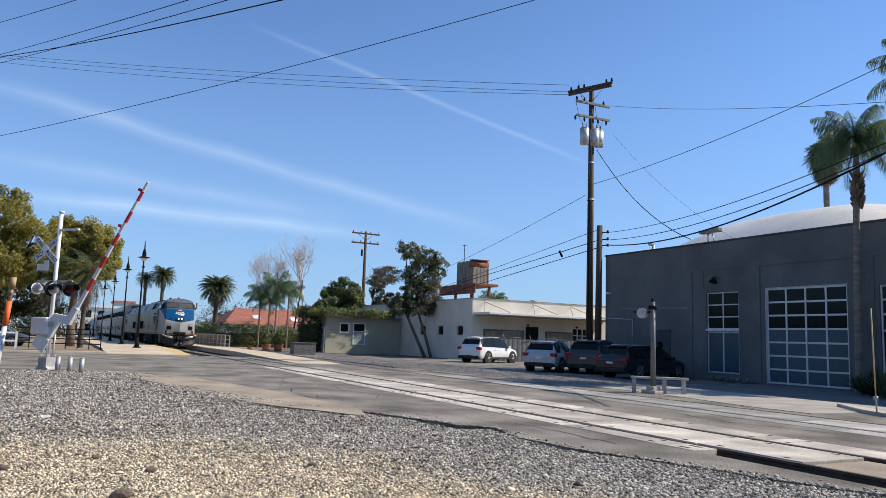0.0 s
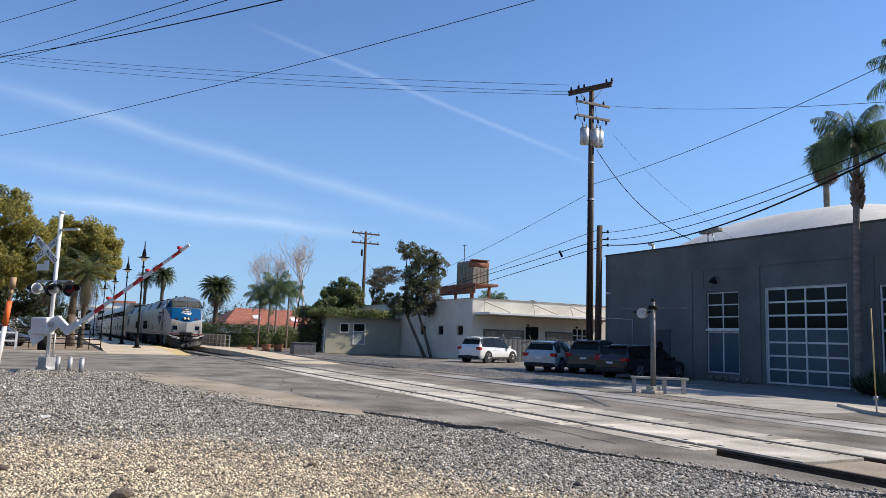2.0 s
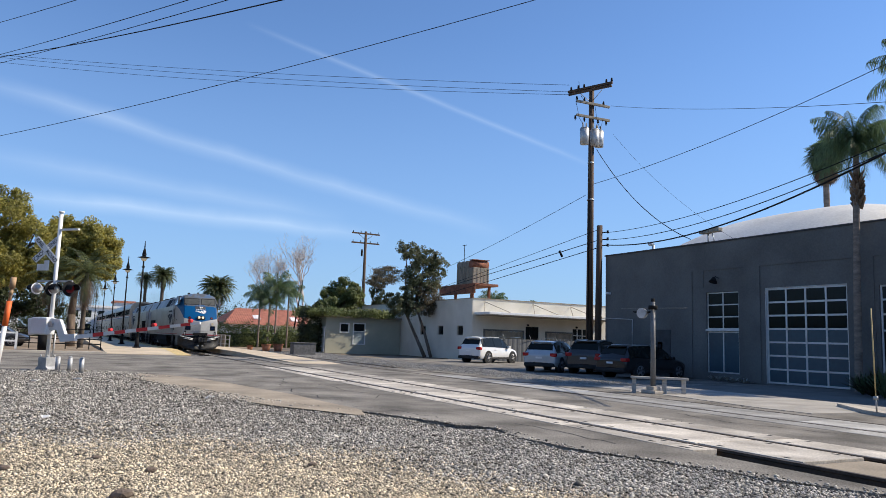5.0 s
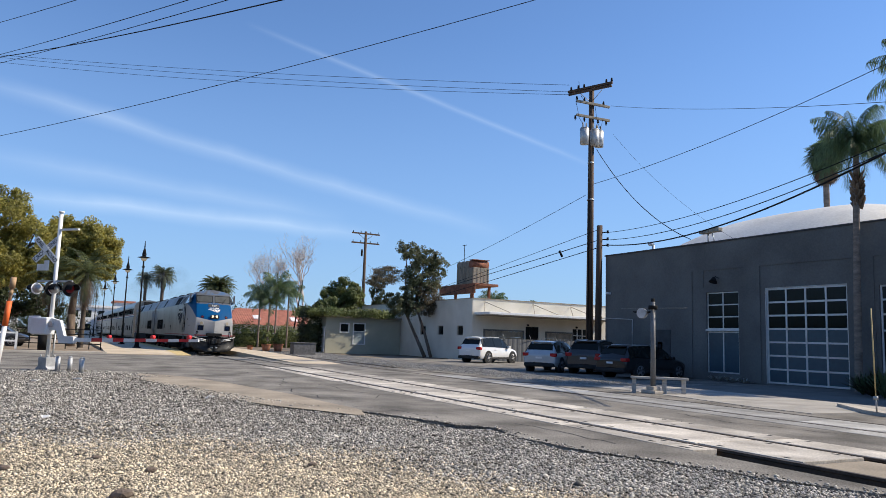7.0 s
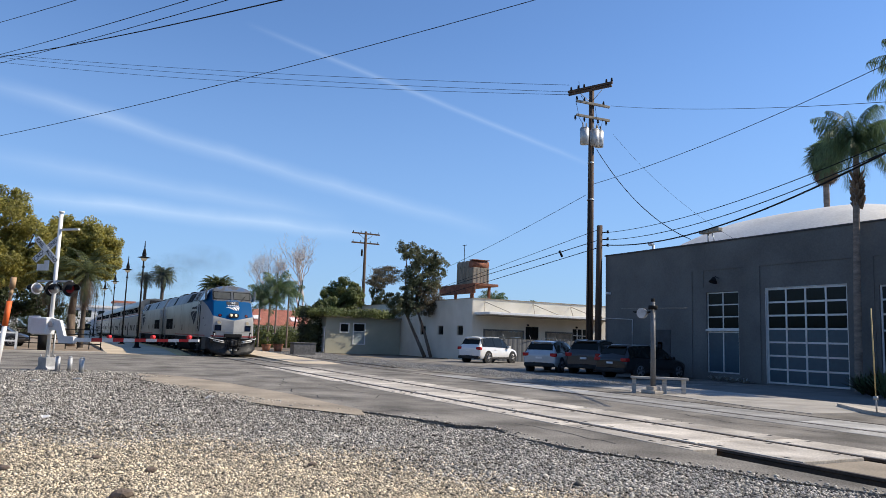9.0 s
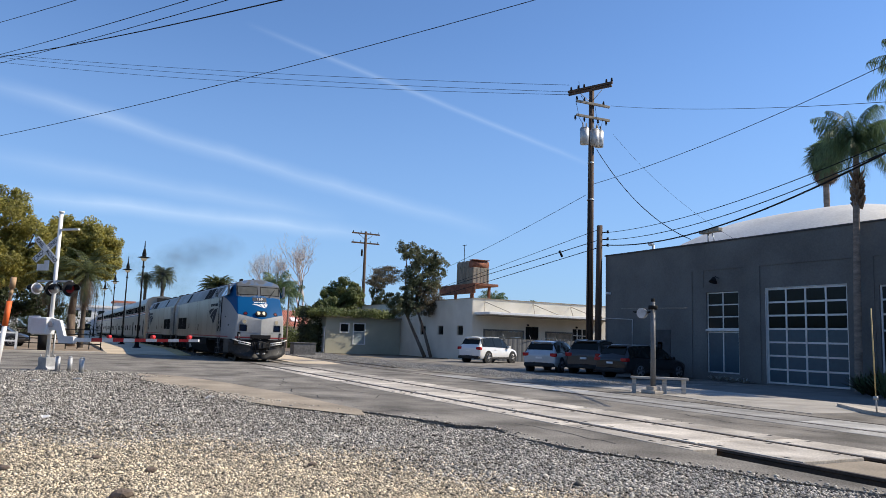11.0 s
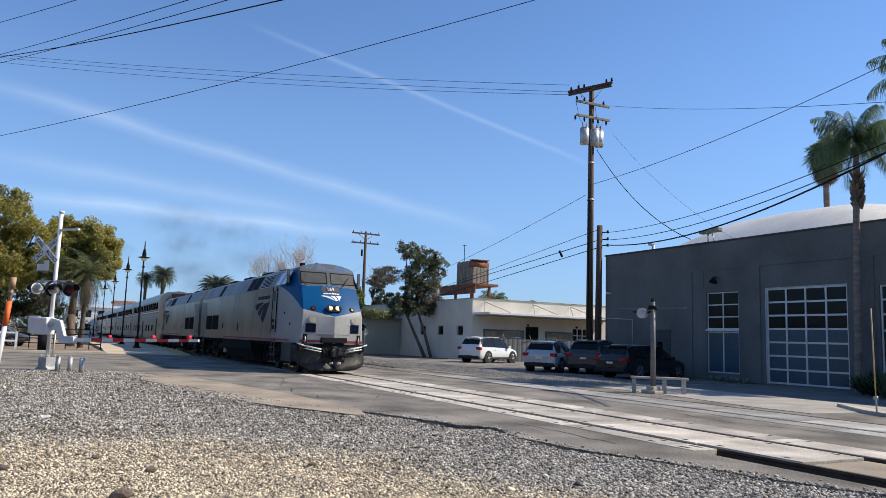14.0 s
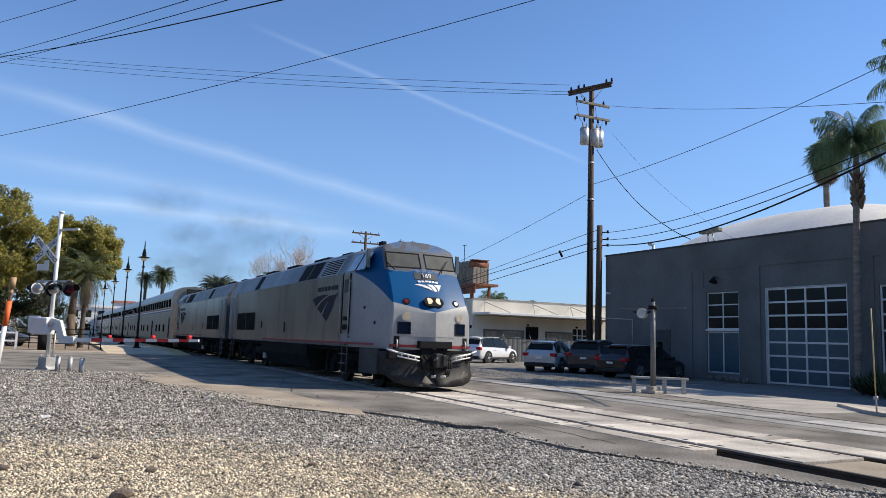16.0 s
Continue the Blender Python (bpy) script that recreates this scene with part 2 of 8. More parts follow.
def wall_grid(us, vs, holes, thick, frm):
    """A wall with true openings: cells of the us x vs grid, without those whose centre lies in a hole (u0, u1, v0, v1). frm(u, v, w) gives the place."""
    bm = bmesh.new()
    us, vs = sorted(set(us)), sorted(set(vs))
    solid = {}
    for i in range(len(us) - 1):
        for j in range(len(vs) - 1):
            cu, cv = (us[i] + us[i + 1]) / 2, (vs[j] + vs[j + 1]) / 2
            solid[i, j] = not any(h[0] < cu < h[1] and h[2] < cv < h[3] for h in holes)
    cache = {}

    def vert(i, j, w):
        if (i, j, w) not in cache:
            cache[i, j, w] = bm.verts.new(frm(us[i], vs[j], w))
        return cache[i, j, w]
    for (i, j), s in solid.items():
        if not s:
            continue
        for w in (0, thick):
            bm.faces.new([vert(a, b, w) for a, b in ((i, j), (i + 1, j), (i + 1, j + 1), (i, j + 1))])
        for (da, db), (p, r) in {(-1, 0): ((i, j), (i, j + 1)), (1, 0): ((i + 1, j), (i + 1, j + 1)), (0, -1): ((i, j), (i + 1, j)), (0, 1): ((i, j + 1), (i + 1, j + 1))}.items():
            if not solid.get((i + da, j + db), False):
                bm.faces.new([vert(*p, 0), vert(*r, 0), vert(*r, thick), vert(*p, thick)])
    bmesh.ops.recalc_face_normals(bm, faces=bm.faces)
    return bm


def text_part(name, words, size, m, material, parent=None, depth=0.004):
    cu = bpy.data.curves.new(name, "FONT")
    cu.body, cu.size, cu.extrude, cu.align_x, cu.align_y = words, size, depth, "CENTER", "CENTER"
    tmp = new("tmp", cu)
    bpy.context.view_layer.update()
    me = bpy.data.meshes.new_from_object(tmp.evaluated_get(bpy.context.evaluated_depsgraph_get()))
    bpy.data.objects.remove(tmp)
    me.transform(m)
    me.materials.clear()
    me.materials.append(material)
    ob = new(name, me)
    if parent is not None:
        ob.parent = parent
    return ob


# ---- ground, road and tracks ----
TRACK = 9.23      # centre line of the main track
SIDING = 14.15    # centre line of the second track
RAIL = 0.75


def build_ground():
    bm = bmesh.new()
    s = 3000.0
    z = -0.14
    poly(bm, [(-s, -s, z), (s, -s, z), (s, s, z), (-s, s, z)])
    tagged(part("ground", bm, M["dirt"]), "bare brown earth reaching to the horizon", "ground", kind="structure")


EDGE = [(-60, -60), (-46.5, -60), (-28.2, -60), (-27.9, -2.0), (-27.3, 0.9), (-26.2, 1.9), (-22.0, 2.6), (-18.5, 3.5), (-14.6, 4.7), (-12.6, 5.6), (-11.6, 6.0), (-11.0, 6.05),
        (-10.6, 6.5), (-9.4, 6.25), (-8.0, 6.4), (-6.6, 6.9), (-5.6, 7.15), (-4.6, 7.6)]


def edge_y(x):
    """Where the road ends towards the gravel, right of the cross street."""
    pts = EDGE[3:]
    for (x0, y0), (x1, y1) in zip(pts, pts[1:]):
        if x0 <= x <= x1:
            return y0 + (y1 - y0) * (x - x0) / (x1 - x0)
    return 7.6 if x > -4.6 else -60


def build_road():
    # the crossing's asphalt, from the ragged gravel edge to the far pavement, in three slabs between the rails
    bm = bmesh.new()
    ragged = []
    pts = EDGE[2:]
    for (x0, y0), (x1, y1) in zip(pts, pts[1:]):
        n = max(1, int(math.hypot(x1 - x0, y1 - y0) / 0.18)) if x0 > -28.1 else 1
        for k in range(n):
            t = k / n
            x, y = x0 + (x1 - x0) * t, y0 + (y1 - y0) * t
            if x0 > -28.1:
                w = noise.noise((x * 2.1, y * 2.1, 7.0))
                x, y = x + 0.10 * w, y + 0.16 * noise.noise((x * 3.0, y * 3.0, 2.0))
            ragged.append((x, y))
    ragged.append((-4.6, TRACK - 1.33))
    outline = ragged + [(-46.0, TRACK - 1.33), (-46.5, 2.5), (-46.5, -60)]
    prism(bm, outline, "z", -0.13, 0.0)
    tagged(part("road", bm, M["asphalt"]), "worn grey asphalt road with a broken edge beside gravel", "road", kind="structure")
    bm = bmesh.new()
    prism(bm, [(-46, TRACK + 1.57), (-4.0, TRACK + 1.57), (-4.0, SIDING - 0.85), (-42.8, SIDING - 0.85), (-46, SIDING - 0.6)], "z", -0.13, 0.0)
    tagged(part("road_between_tracks", bm, M["asphalt"]), "worn grey asphalt strip between two tracks", "road", kind="structure")
    bm = bmesh.new()
    prism(bm, [(-33, SIDING - 0.68), (-3.5, SIDING - 0.68), (-3.5, SIDING + 0.68), (-33, SIDING + 0.68)], "z", -0.13, 0.0)
    prism(bm, [(-33, SIDING + 0.85), (-3.5, SIDING + 0.85), (-3.5, 17.3), (-12.0, 18.0), (-14.0, 17.6), (-19.0, 16.25), (-26, 16.1), (-33, 15.6)], "z", -0.13, 0.0)
    prism(bm, [(-12.0, 18.0), (-3.5, 17.3), (30, 17.3), (30, SIDING - 4.9), (-3.5, SIDING - 4.9), (-3.5, 17.3)], "z", -0.135, -0.006)
    tagged(part("road_siding", bm, M["asphalt"]), "patched asphalt around the siding rails", "road", kind="structure")
    # cross street beyond the tracks
    bm = bmesh.new()
    prism(bm, [(-46.5, SIDING + 3.5), (-33, SIDING + 2.2), (-20.61, SIDING + 2.3), (-20.61, 27.05), (-33, 27.05), (-33, 45), (-50.6, 45), (-50.6, 19.5)], "z", -0.13, -0.02)
    tagged(part("parking_lot", bm, M["asphalt"]), "grey asphalt parking apron in front of a fence", "road", kind="structure")


def rails(name, y, x0, x1, label):
    t = thing(name, pose(0, 0, 0), label, "railway track", kind="structure")
    for s in (-1, 1):
        bm = bmesh.new()
        c = y + s * RAIL
        prof = [(c - 0.075, -0.17), (c + 0.075, -0.17), (c + 0.075, -0.155), (c + 0.012, -0.13), (c + 0.012, -0.045), (c + 0.037, -0.03), (c + 0.034, 0.004), (c - 0.034, 0.004), (c - 0.037, -0.03), (c - 0.012, -0.045), (c - 0.012, -0.13), (c - 0.075, -0.155)]
        prism(bm, prof, "x", x0, x1)
        for f in bm.faces:
            if f.calc_center_median().z > 0.0:
                f.material_index = 1
        part("rail", bm, [M["rail"], M["railtop"]], t)
    return t


def build_tracks():
    main = rails("main_track", TRACK, -420, 40, "straight main railway track with steel rails")
    side = rails("siding_track", SIDING, -120, 40, "rusty siding track running beside the main line")
    # concrete crossing panels: inner field and the two outer strips
    n = 0
    for lo, hi, x_end in ((-RAIL + 0.12, RAIL - 0.12, -6.4), (-1.3, -RAIL - 0.085, -7.6), (RAIL + 0.085, 1.55, -4.2)):
        x = -32.4
        me = None
        while x < x_end - 0.2:
            ln = min(2.42, x_end - x)
            if me is None or abs(ln - 2.42) > 1e-3:
                bm = boxes((0.022, ln - 0.022, lo, hi, -0.16, 0.003), bevel=0.008)
                for hx in (0.35, ln - 0.35):
                    for hy in (lo + 0.12, hi - 0.12):
                        box(bm, hx - 0.06, hx + 0.06, hy - 0.03, hy + 0.03, -0.02, 0.0052, mi=1)
                cur = bpy.data.meshes.new("crossing_panel")
                bm.to_mesh(cur)
                bm.free()
                cur.materials.append(M["panel"])
                cur.materials.append(M["rubber"])
                if abs(ln - 2.42) < 1e-3:
                    me = cur
            else:
                cur = me
            ob = new("crossing_panel", cur)
            ob.parent = main
            ob.location = (x, TRACK, 0.002 * random.random())
            x += ln
    # asphalt infill on the left part of the crossing, panels end there
    bm = bmesh.new()
    for lo, hi in ((-1.33, -RAIL - 0.09), (-RAIL + 0.12, RAIL - 0.12), (RAIL + 0.09, 1.57)):
        box(bm, -46, -32.41, TRACK + lo, TRACK + hi, -0.13, -0.002)
    tagged(part("crossing_infill", bm, M["asphalt"]), "asphalt infill between the rails of the crossing", "road", kind="structure")
    # worn concrete slabs between and beside the siding rails
    for lo, hi, x0, x1 in ((-RAIL + 0.12, RAIL - 0.12, -27.0, -3.6), (-RAIL - 0.72, -RAIL - 0.09, -16.0, -3.6)):
        bm = boxes((0.012, 2.388, lo, hi, -0.1, 0.005), bevel=0.006)
        me = bpy.data.meshes.new("siding_slab")
        bm.to_mesh(me)
        bm.free()
        me.materials.append(M["siding_slab"])
        x = x0
        while x < x1 - 2.3:
            ob = new("siding_slab", me)
            ob.parent = side
            ob.location = (x, SIDING, 0.002 * random.random())
            x += 2.4
    # sleepers where the track lies open
    bm = boxes((-0.115, 0.115, -1.3, 1.3, -0.33, -0.172), bevel=0.01)
    me = bpy.data.meshes.new("sleeper")
    bm.to_mesh(me)
    bm.free()
    me.materials.append(M["tie"])
    for x0, x1, y, par in ((-4.0, 24, TRACK, main), (-6.3, -4.0, TRACK, main), (-130, -46.3, TRACK, main), (-90, -33.3, SIDING, side)):
        x = x0 + 0.2
        while x < x1:
            ob = new("sleeper", me)
            ob.parent = par
            ob.location = (x, y + 0.03 * random.uniform(-1, 1), 0.03)
            x += 0.55


def build_beds():
    # ballast beds
    bm = bmesh.new()
    prism(bm, [(TRACK - 2.0, -0.138), (TRACK + 2.0, -0.138), (TRACK + 1.8, -0.125), (TRACK - 1.8, -0.125)], "x", -420, 40)
    tagged(part("ballast", bm, M["gravel_bed"]), "crushed grey stone ballast under the main track", "ballast", kind="stuff")
    bm = bmesh.new()
    prism(bm, [(-33, SIDING + 0.9), (-26, 16.05), (-19.2, 16.3), (-22, 19.6), (-40, 19.2), (-58, 21.0), (-66, 21.3), (-70, 13.0), (-43, 13.2), (-33, 13.3)], "z", -0.132, -0.03)
    tagged(part("gravel_strip", bm, M["gravel_bed"]), "grey gravel strip along the siding", "gravel", kind="stuff")


def build_platforms():
    t = thing("near_platform", pose(0, 0, 0), "pale concrete station platform with a ramp and yellow edge", "platform", kind="structure")
    bm = bmesh.new()
    prism(bm, [(-46.9, -0.13), (-46.9, 0.01), (-52.5, 0.2), (-260, 0.2), (-260, -0.13)], "y", 2.6, 6.45)
    part("slab", bm, M["platform"], t)
    bm = bmesh.new()
    prism(bm, [(-46.9, -0.13), (-46.9, 0.012), (-52.5, 0.2), (-260, 0.2), (-260, -0.13)], "y", 6.452, 7.3)
    part("tactile_edge", bm, M["yellow"], t, "worn yellow tactile edge strip")
    t = thing("far_platform", pose(0, 0, 0), "sand-coloured concrete platform between the two tracks", "platform", kind="structure")
    bm = bmesh.new()
    prism(bm, [(-36.5, -0.13), (-36.5, 0.008), (-44, 0.1), (-52, 0.2), (-260, 0.2), (-260, -0.13)], "y", TRACK + 1.6, 13.25)
    part("slab", bm, M["platform"], t)


def build_pavement():
    t = thing("pavement", pose(0, 0, 0), "pale concrete pavement in front of the grey building", "pavement", kind="structure")
    # slabs between the road and the facade, with a driveway apron
    xs = [-20.6 + 1.55 * i for i in range(32)]
    for x in xs:
        def front(u):
            return max(15.5, 16.3 - max(0.0, u + 17.0) * 0.21)
        y0, y1 = (front(x), front(x + 1.55)) if x < -12.4 else (18.0, 18.0)
        bm = bmesh.new()
        prism(bm, [(0.008, y0), (1.542, y1), (1.542, 19.9), (0.008, 19.9)], "z", -0.1, 0.012)
        ob = part("slab", bm, M["pave"], t)
        ob.location.x = x
    # rear slabs: the facade's shadow is deepened by a darker colour
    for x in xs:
        ob = part("slab", boxes((0.008, 1.542, 19.91, 27.0, -0.1, 0.012)), M["shaded_concrete"], t)
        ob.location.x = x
    bm = bmesh.new()
    prism(bm, [(-12.75, 18.5), (-12.5, 18.7), (-10.35, 17.1), (30, 16.5), (30, 16.3), (-10.5, 16.86), (-11.2, 17.2)], "z", -0.12, 0.085)
    part("kerb", bm, M["concrete"], t, "kerb with a worn dark face")


build_ground()
build_road()
build_tracks()
build_beds()
build_platforms()
build_pavement()


# ---- grey industrial building ----
FY = 27.1


def glazed(parent, name, us, vs, frame_w, y, material_frame, material_glass, deep=0.07):
    """A grid of mullions in the facade's plane with one pane in every cell."""
    bm = bmesh.new()
    u0, u1, v0, v1 = us[0], us[-1], vs[0], vs[-1]
    for i, u in enumerate(us):
        w = frame_w
        box(bm, u - w / 2, u + w / 2, y - deep / 2, y + deep / 2, v0 - w / 2, v1 + w / 2)
    for i in range(len(us) - 1):
        for v in vs:
            box(bm, us[i] + frame_w / 2, us[i + 1] - frame_w / 2, y - deep / 2 + 0.004, y + deep / 2 - 0.004, v - frame_w / 2, v + frame_w / 2)
    part(name, bm, material_frame, parent)
    for i in range(len(us) - 1):
        for j in range(len(vs) - 1):
            g = material_glass(j) if callable(material_glass) else material_glass
            part("pane", boxes((us[i] + 0.01, us[i + 1] - 0.01, y - 0.006, y + 0.006, vs[j] + 0.01, vs[j + 1] - 0.01)), g, parent)


M["glass_blue"] = mat("frosted_blue_glass", (0.045, 0.082, 0.105), 0.3, var=0.15, scale=0.5, fine=5, bump=0.02)
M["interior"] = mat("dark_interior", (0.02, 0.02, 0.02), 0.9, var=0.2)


def build_grey_building():
    b = thing("grey_building", pose(0, 0, 0), "long grey stucco warehouse with a white vaulted roof", "building", kind="structure")
    holes = [(-25.15, -23.28, 0.32, 4.06), (-21.86, -18.1, 0.03, 4.12), (-16.85, -11.5, 0.7, 4.0)]
    us = [-32.4, 24] + [v for h in holes for v in h[:2]]
    vs = [-0.1, 6.4] + [v for h in holes for v in h[2:]]
    part("wall", wall_grid(us, vs, holes, 0.3, lambda u, v, w: (u, FY + w, v)), M["grey_wall"], b)
    part("wall", boxes((-32.4, -32.1, FY + 0.302, 62, -0.1, 6.4)), M["grey_wall"], b)
    part("wall", boxes((-32.1, 24, 61.7, 62, -0.1, 6.4)), M["grey_wall"], b)
    part("coping", boxes((-32.46, 24, FY - 0.05, FY + 0.34, 6.402, 6.47), bevel=0.01), M["grey_dark"], b, "dark metal coping along the parapet")
    # raised surround round the openings
    bm = boxes((-25.95, 24, FY - 0.03, FY - 0.002, 5.1, 5.2), (-25.95, -25.3, FY - 0.026, FY - 0.002, 4.3, 5.1))
    part("ledge", bm, M["grey_wall"], b)
    bm = boxes((-32.1, 24, FY + 0.31, 61.69, 5.75, 5.85))
    part("roof_deck", bm, M["grey_dark"], b)
    # vaulted white roof behind the parapet
    bm = bmesh.new()
    rows = []
    for dy in (0.4, 0.9, 1.6, 2.4, 3.3, 4.3, 5.3, 6.0, 14.0, 33.0):
        f = math.sin(min(1.0, (dy - 0.4) / 5.6) * math.pi / 2)
        rows.append([bm.verts.new((-24.0 + 8.0 * (k / 16 - 1), FY + dy, 5.86 + 2.6 * (1 - abs(k / 16 - 1) ** 3.4) * f)) for k in range(33)])
    for lo, hi in zip(rows, rows[1:]):
        for k in range(32):
            f = bm.faces.new((lo[k], lo[k + 1], hi[k + 1], hi[k]))
            f.smooth = True
    bmesh.ops.recalc_face_normals(bm, faces=bm.faces)
    part("roof", bm, M["white_roof"], b, "white vaulted roof, slightly stained")
    # windows
    w = thing("window_1", pose(0, 0, 0), "tall steel window with dark panes over blue ones", "window", kind="structure")
    glazed(w, "window_frame", [-25.11, -24.215, -23.32], [2.36, 2.9, 3.46, 4.02], 0.05, FY + 0.1, M["alu"], M["glass_dark"])
    glazed(w, "window_frame", [-25.11, -24.215, -23.32], [0.36, 2.2], 0.06, FY + 0.1, M["alu"], M["glass_blue"])
    part("window_sill", boxes((-25.17, -23.26, FY - 0.04, FY + 0.16, 2.24, 2.33)), M["alu"], w)
    d = thing("garage_door_1", pose(0, 0, 0), "glazed sectional garage door, frosted blue lower panes", "garage door", kind="structure")
    vs = [0.08 + 0.568 * i for i in range(8)]
    us = [-21.8 + 0.915 * i for i in range(5)]
    glazed(d, "door_frame", us, vs, 0.075, FY + 0.1, M["alu"], lambda j: M["glass_blue"] if j < 4 else M["glass_dark"])
    part("door_jamb", boxes((-21.86, -21.842, FY + 0.001, FY + 0.2, 0.03, 4.12), (-18.1, -18.085, FY + 0.001, FY + 0.2, 0.03, 4.12), (-21.84, -18.105, FY + 0.001, FY + 0.2, 4.1, 4.118)), M["alu"], d)
    w = thing("window_2", pose(0, 0, 0), "wide steel-framed window with dark panes", "window", kind="structure")
    glazed(w, "window_frame", [-16.8, -15.9, -15.0, -14.1], [0.75, 2.3, 2.9, 3.45, 3.97], 0.07, FY + 0.1, M["alu"], M["glass_dark"])
    # dark room behind the panes, its lack of light put into near-black colour
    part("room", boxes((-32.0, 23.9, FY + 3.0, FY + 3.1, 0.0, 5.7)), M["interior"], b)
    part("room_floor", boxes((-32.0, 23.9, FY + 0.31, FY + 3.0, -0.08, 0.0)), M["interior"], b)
    # pilasters and a door set in the wall
    bm = boxes((-28.6, -27.45, FY - 0.02, FY - 0.002, 0.0, 2.3))
    part("service_door", bm, M["grey_dark"], b, "dark grey steel service door")
    part("conduit", tubes(((-32.83, FY - 0.03, 2.95), (-30.19, FY - 0.03, 2.83), 0.025), ((-30.19, FY - 0.03, 2.83), (-30.19, FY - 0.03, 1.07), 0.025), seg=6), M["galv"], b)
    for u0, u1 in ((-26.9, -26.0), (-22.95, -22.1), (-17.85, -17.0)):
        part("pilaster", boxes((u0, u1, FY - 0.045, FY - 0.002, 0.0, 5.098)), M["grey_wall"], b)
    lamp = thing("wall_lamp", pose(-24.4, FY, 4.6), "dark barn-style wall lamp on a grey facade", "lamp")
    bm = tubes(((0, -0.004, 0.1), (0, -0.2, 0.16), 0.02), ((0, -0.2, 0.16), (0, -0.3, 0.08), 0.02))
    part("bracket", bm, M["black"], lamp)
    bm = tubes(((0, -0.28, 0.12), (0, -0.36, -0.12), 0.06, 0.2), seg=16)
    part("shade", bm, M["black"], lamp)


build_grey_building()


# ---- cream building across the lot ----
def build_cream_building():
    X0 = -50.9
    b = thing("cream_building", pose(0, 0, 0), "low cream stucco building with a flat canopy", "building", kind="structure")
    holes = [(30.3, 33.9, -0.1, 2.3), (34.2, 35.5, -0.1, 2.75), (36.3, 38.9, -0.1, 2.3), (39.0, 40.6, 1.0, 2.75)]
    us = [29.1, 46] + [v for h in holes for v in h[:2]]
    vs = [-0.1, 4.8] + [v for h in holes for v in h[2:]]
    part("wall", wall_grid(us, vs, holes, 0.25, lambda u, v, w: (X0 - w, u, v)), M["cream"], b)
    holes2 = [(-53.4, -52.35, 1.85, 2.65), (-56.85, -55.8, 1.85, 2.65), (-60.3, -59.2, 1.85, 2.65)]
    us = [-84, X0 - 0.252] + [v for h in holes2 for v in h[:2]]
    vs = [-0.1, 4.8] + [v for h in holes2 for v in h[2:]]
    part("wall", wall_grid(us, vs, holes2, 0.25, lambda u, v, w: (u, 29.1 + w, v)), M["cream"], b)
    part("roof", boxes((-84, X0 - 0.26, 29.36, 60, 4.3, 4.4)), M["wood_grey"], b)
    part("coping", boxes((-84, X0 + 0.06, 29.04, 29.38, 4.802, 4.86), (X0 - 0.27, X0 + 0.06, 29.382, 46, 4.802, 4.86)), M["wood_grey"], b)
    part("wall", boxes((-84, X0 - 0.27, 59.75, 60, -0.1, 4.3)), M["cream"], b)
    # canopy with hanging rods
    part("canopy", boxes((X0 + 0.003, X0 + 2.3, 29.3, 42.5, 3.52, 3.72), bevel=0.02), M["white"], b, "flat white canopy")
    part("canopy_soffit", boxes((X0 + 0.003, X0 + 2.2, 29.4, 42.4, 3.46, 3.516)), M["wood_grey"], b)
    for y in (30.2, 34.9, 38.7):
        bm = tubes(((X0 + 0.02, y, 4.6), (X0 + 2.0, y - 1.2, 3.73), 0.025), ((X0 + 0.02, y, 4.6), (X0 + 2.0, y + 1.2, 3.73), 0.025), seg=6)
        part("canopy_rod", bm, M["wood_grey"], b)
    # openings
    for k, (u0, u1, v0, v1) in enumerate(holes):
        if k in (0, 2):
            bm = bmesh.new()
            for j in range(5):
                box(bm, X0 - 0.14, X0 - 0.1, u0 + 0.01, u1 - 0.01, 0.0 + 0.46 * j, 0.0 + 0.46 * j + 0.45)
            part("roller_door", bm, M["wood_grey"], b, "beige sectional roller door")
            part("door_frame", boxes((X0 + 0.002, X0 + 0.06, u0 - 0.14, u0, -0.1, v1 + 0.12), (X0 + 0.002, X0 + 0.06, u1, u1 + 0.14, -0.1, v1 + 0.12), (X0 + 0.002, X0 + 0.06, u0 + 0.001, u1 - 0.001, v1, v1 + 0.12)), M["grey_wall"], b, "grey timber door frame")
            part("wall_light", tubes(((X0 + 0.002, u1 + 0.4, 2.9), (X0 + 0.2, u1 + 0.4, 2.86), 0.03, 0.1), seg=10), M["dark"], b, "small dark wall light")
        else:
            part("pane", boxes((X0 - 0.12, X0 - 0.1, u0, u1, v0, v1)), M["glass_dark"], b)
            bm = bmesh.new()
            for i in range(4):
                u = u0 + (u1 - u0) * i / 3
                box(bm, X0 - 0.09, X0 - 0.03, u - 0.03, u + 0.03, max(v0, 0), v1)
            for j in range(4):
                v = max(v0, 0) + (v1 - max(v0, 0)) * j / 3
                box(bm, X0 - 0.088, X0 - 0.032, u0, u1, v - 0.03, v + 0.03)
            part("window_frame", bm, M["white"] if k == 3 else M["black"], b)
    for u0, u1, v0, v1 in holes2:
        part("pane", boxes((u0, u1, 29.26, 29.28, v0, v1)), M["glass_dark"], b)
        part("window_frame", boxes((u0, u1, 29.2, 29.25, v0, v0 + 0.06), (u0, u1, 29.2, 29.25, v1 - 0.06, v1), (u0, u0 + 0.06, 29.2, 29.25, v0 + 0.061, v1 - 0.061), (u1 - 0.06, u1, 29.2, 29.25, v0 + 0.061, v1 - 0.061)), M["wood_grey"], b)


build_cream_building()


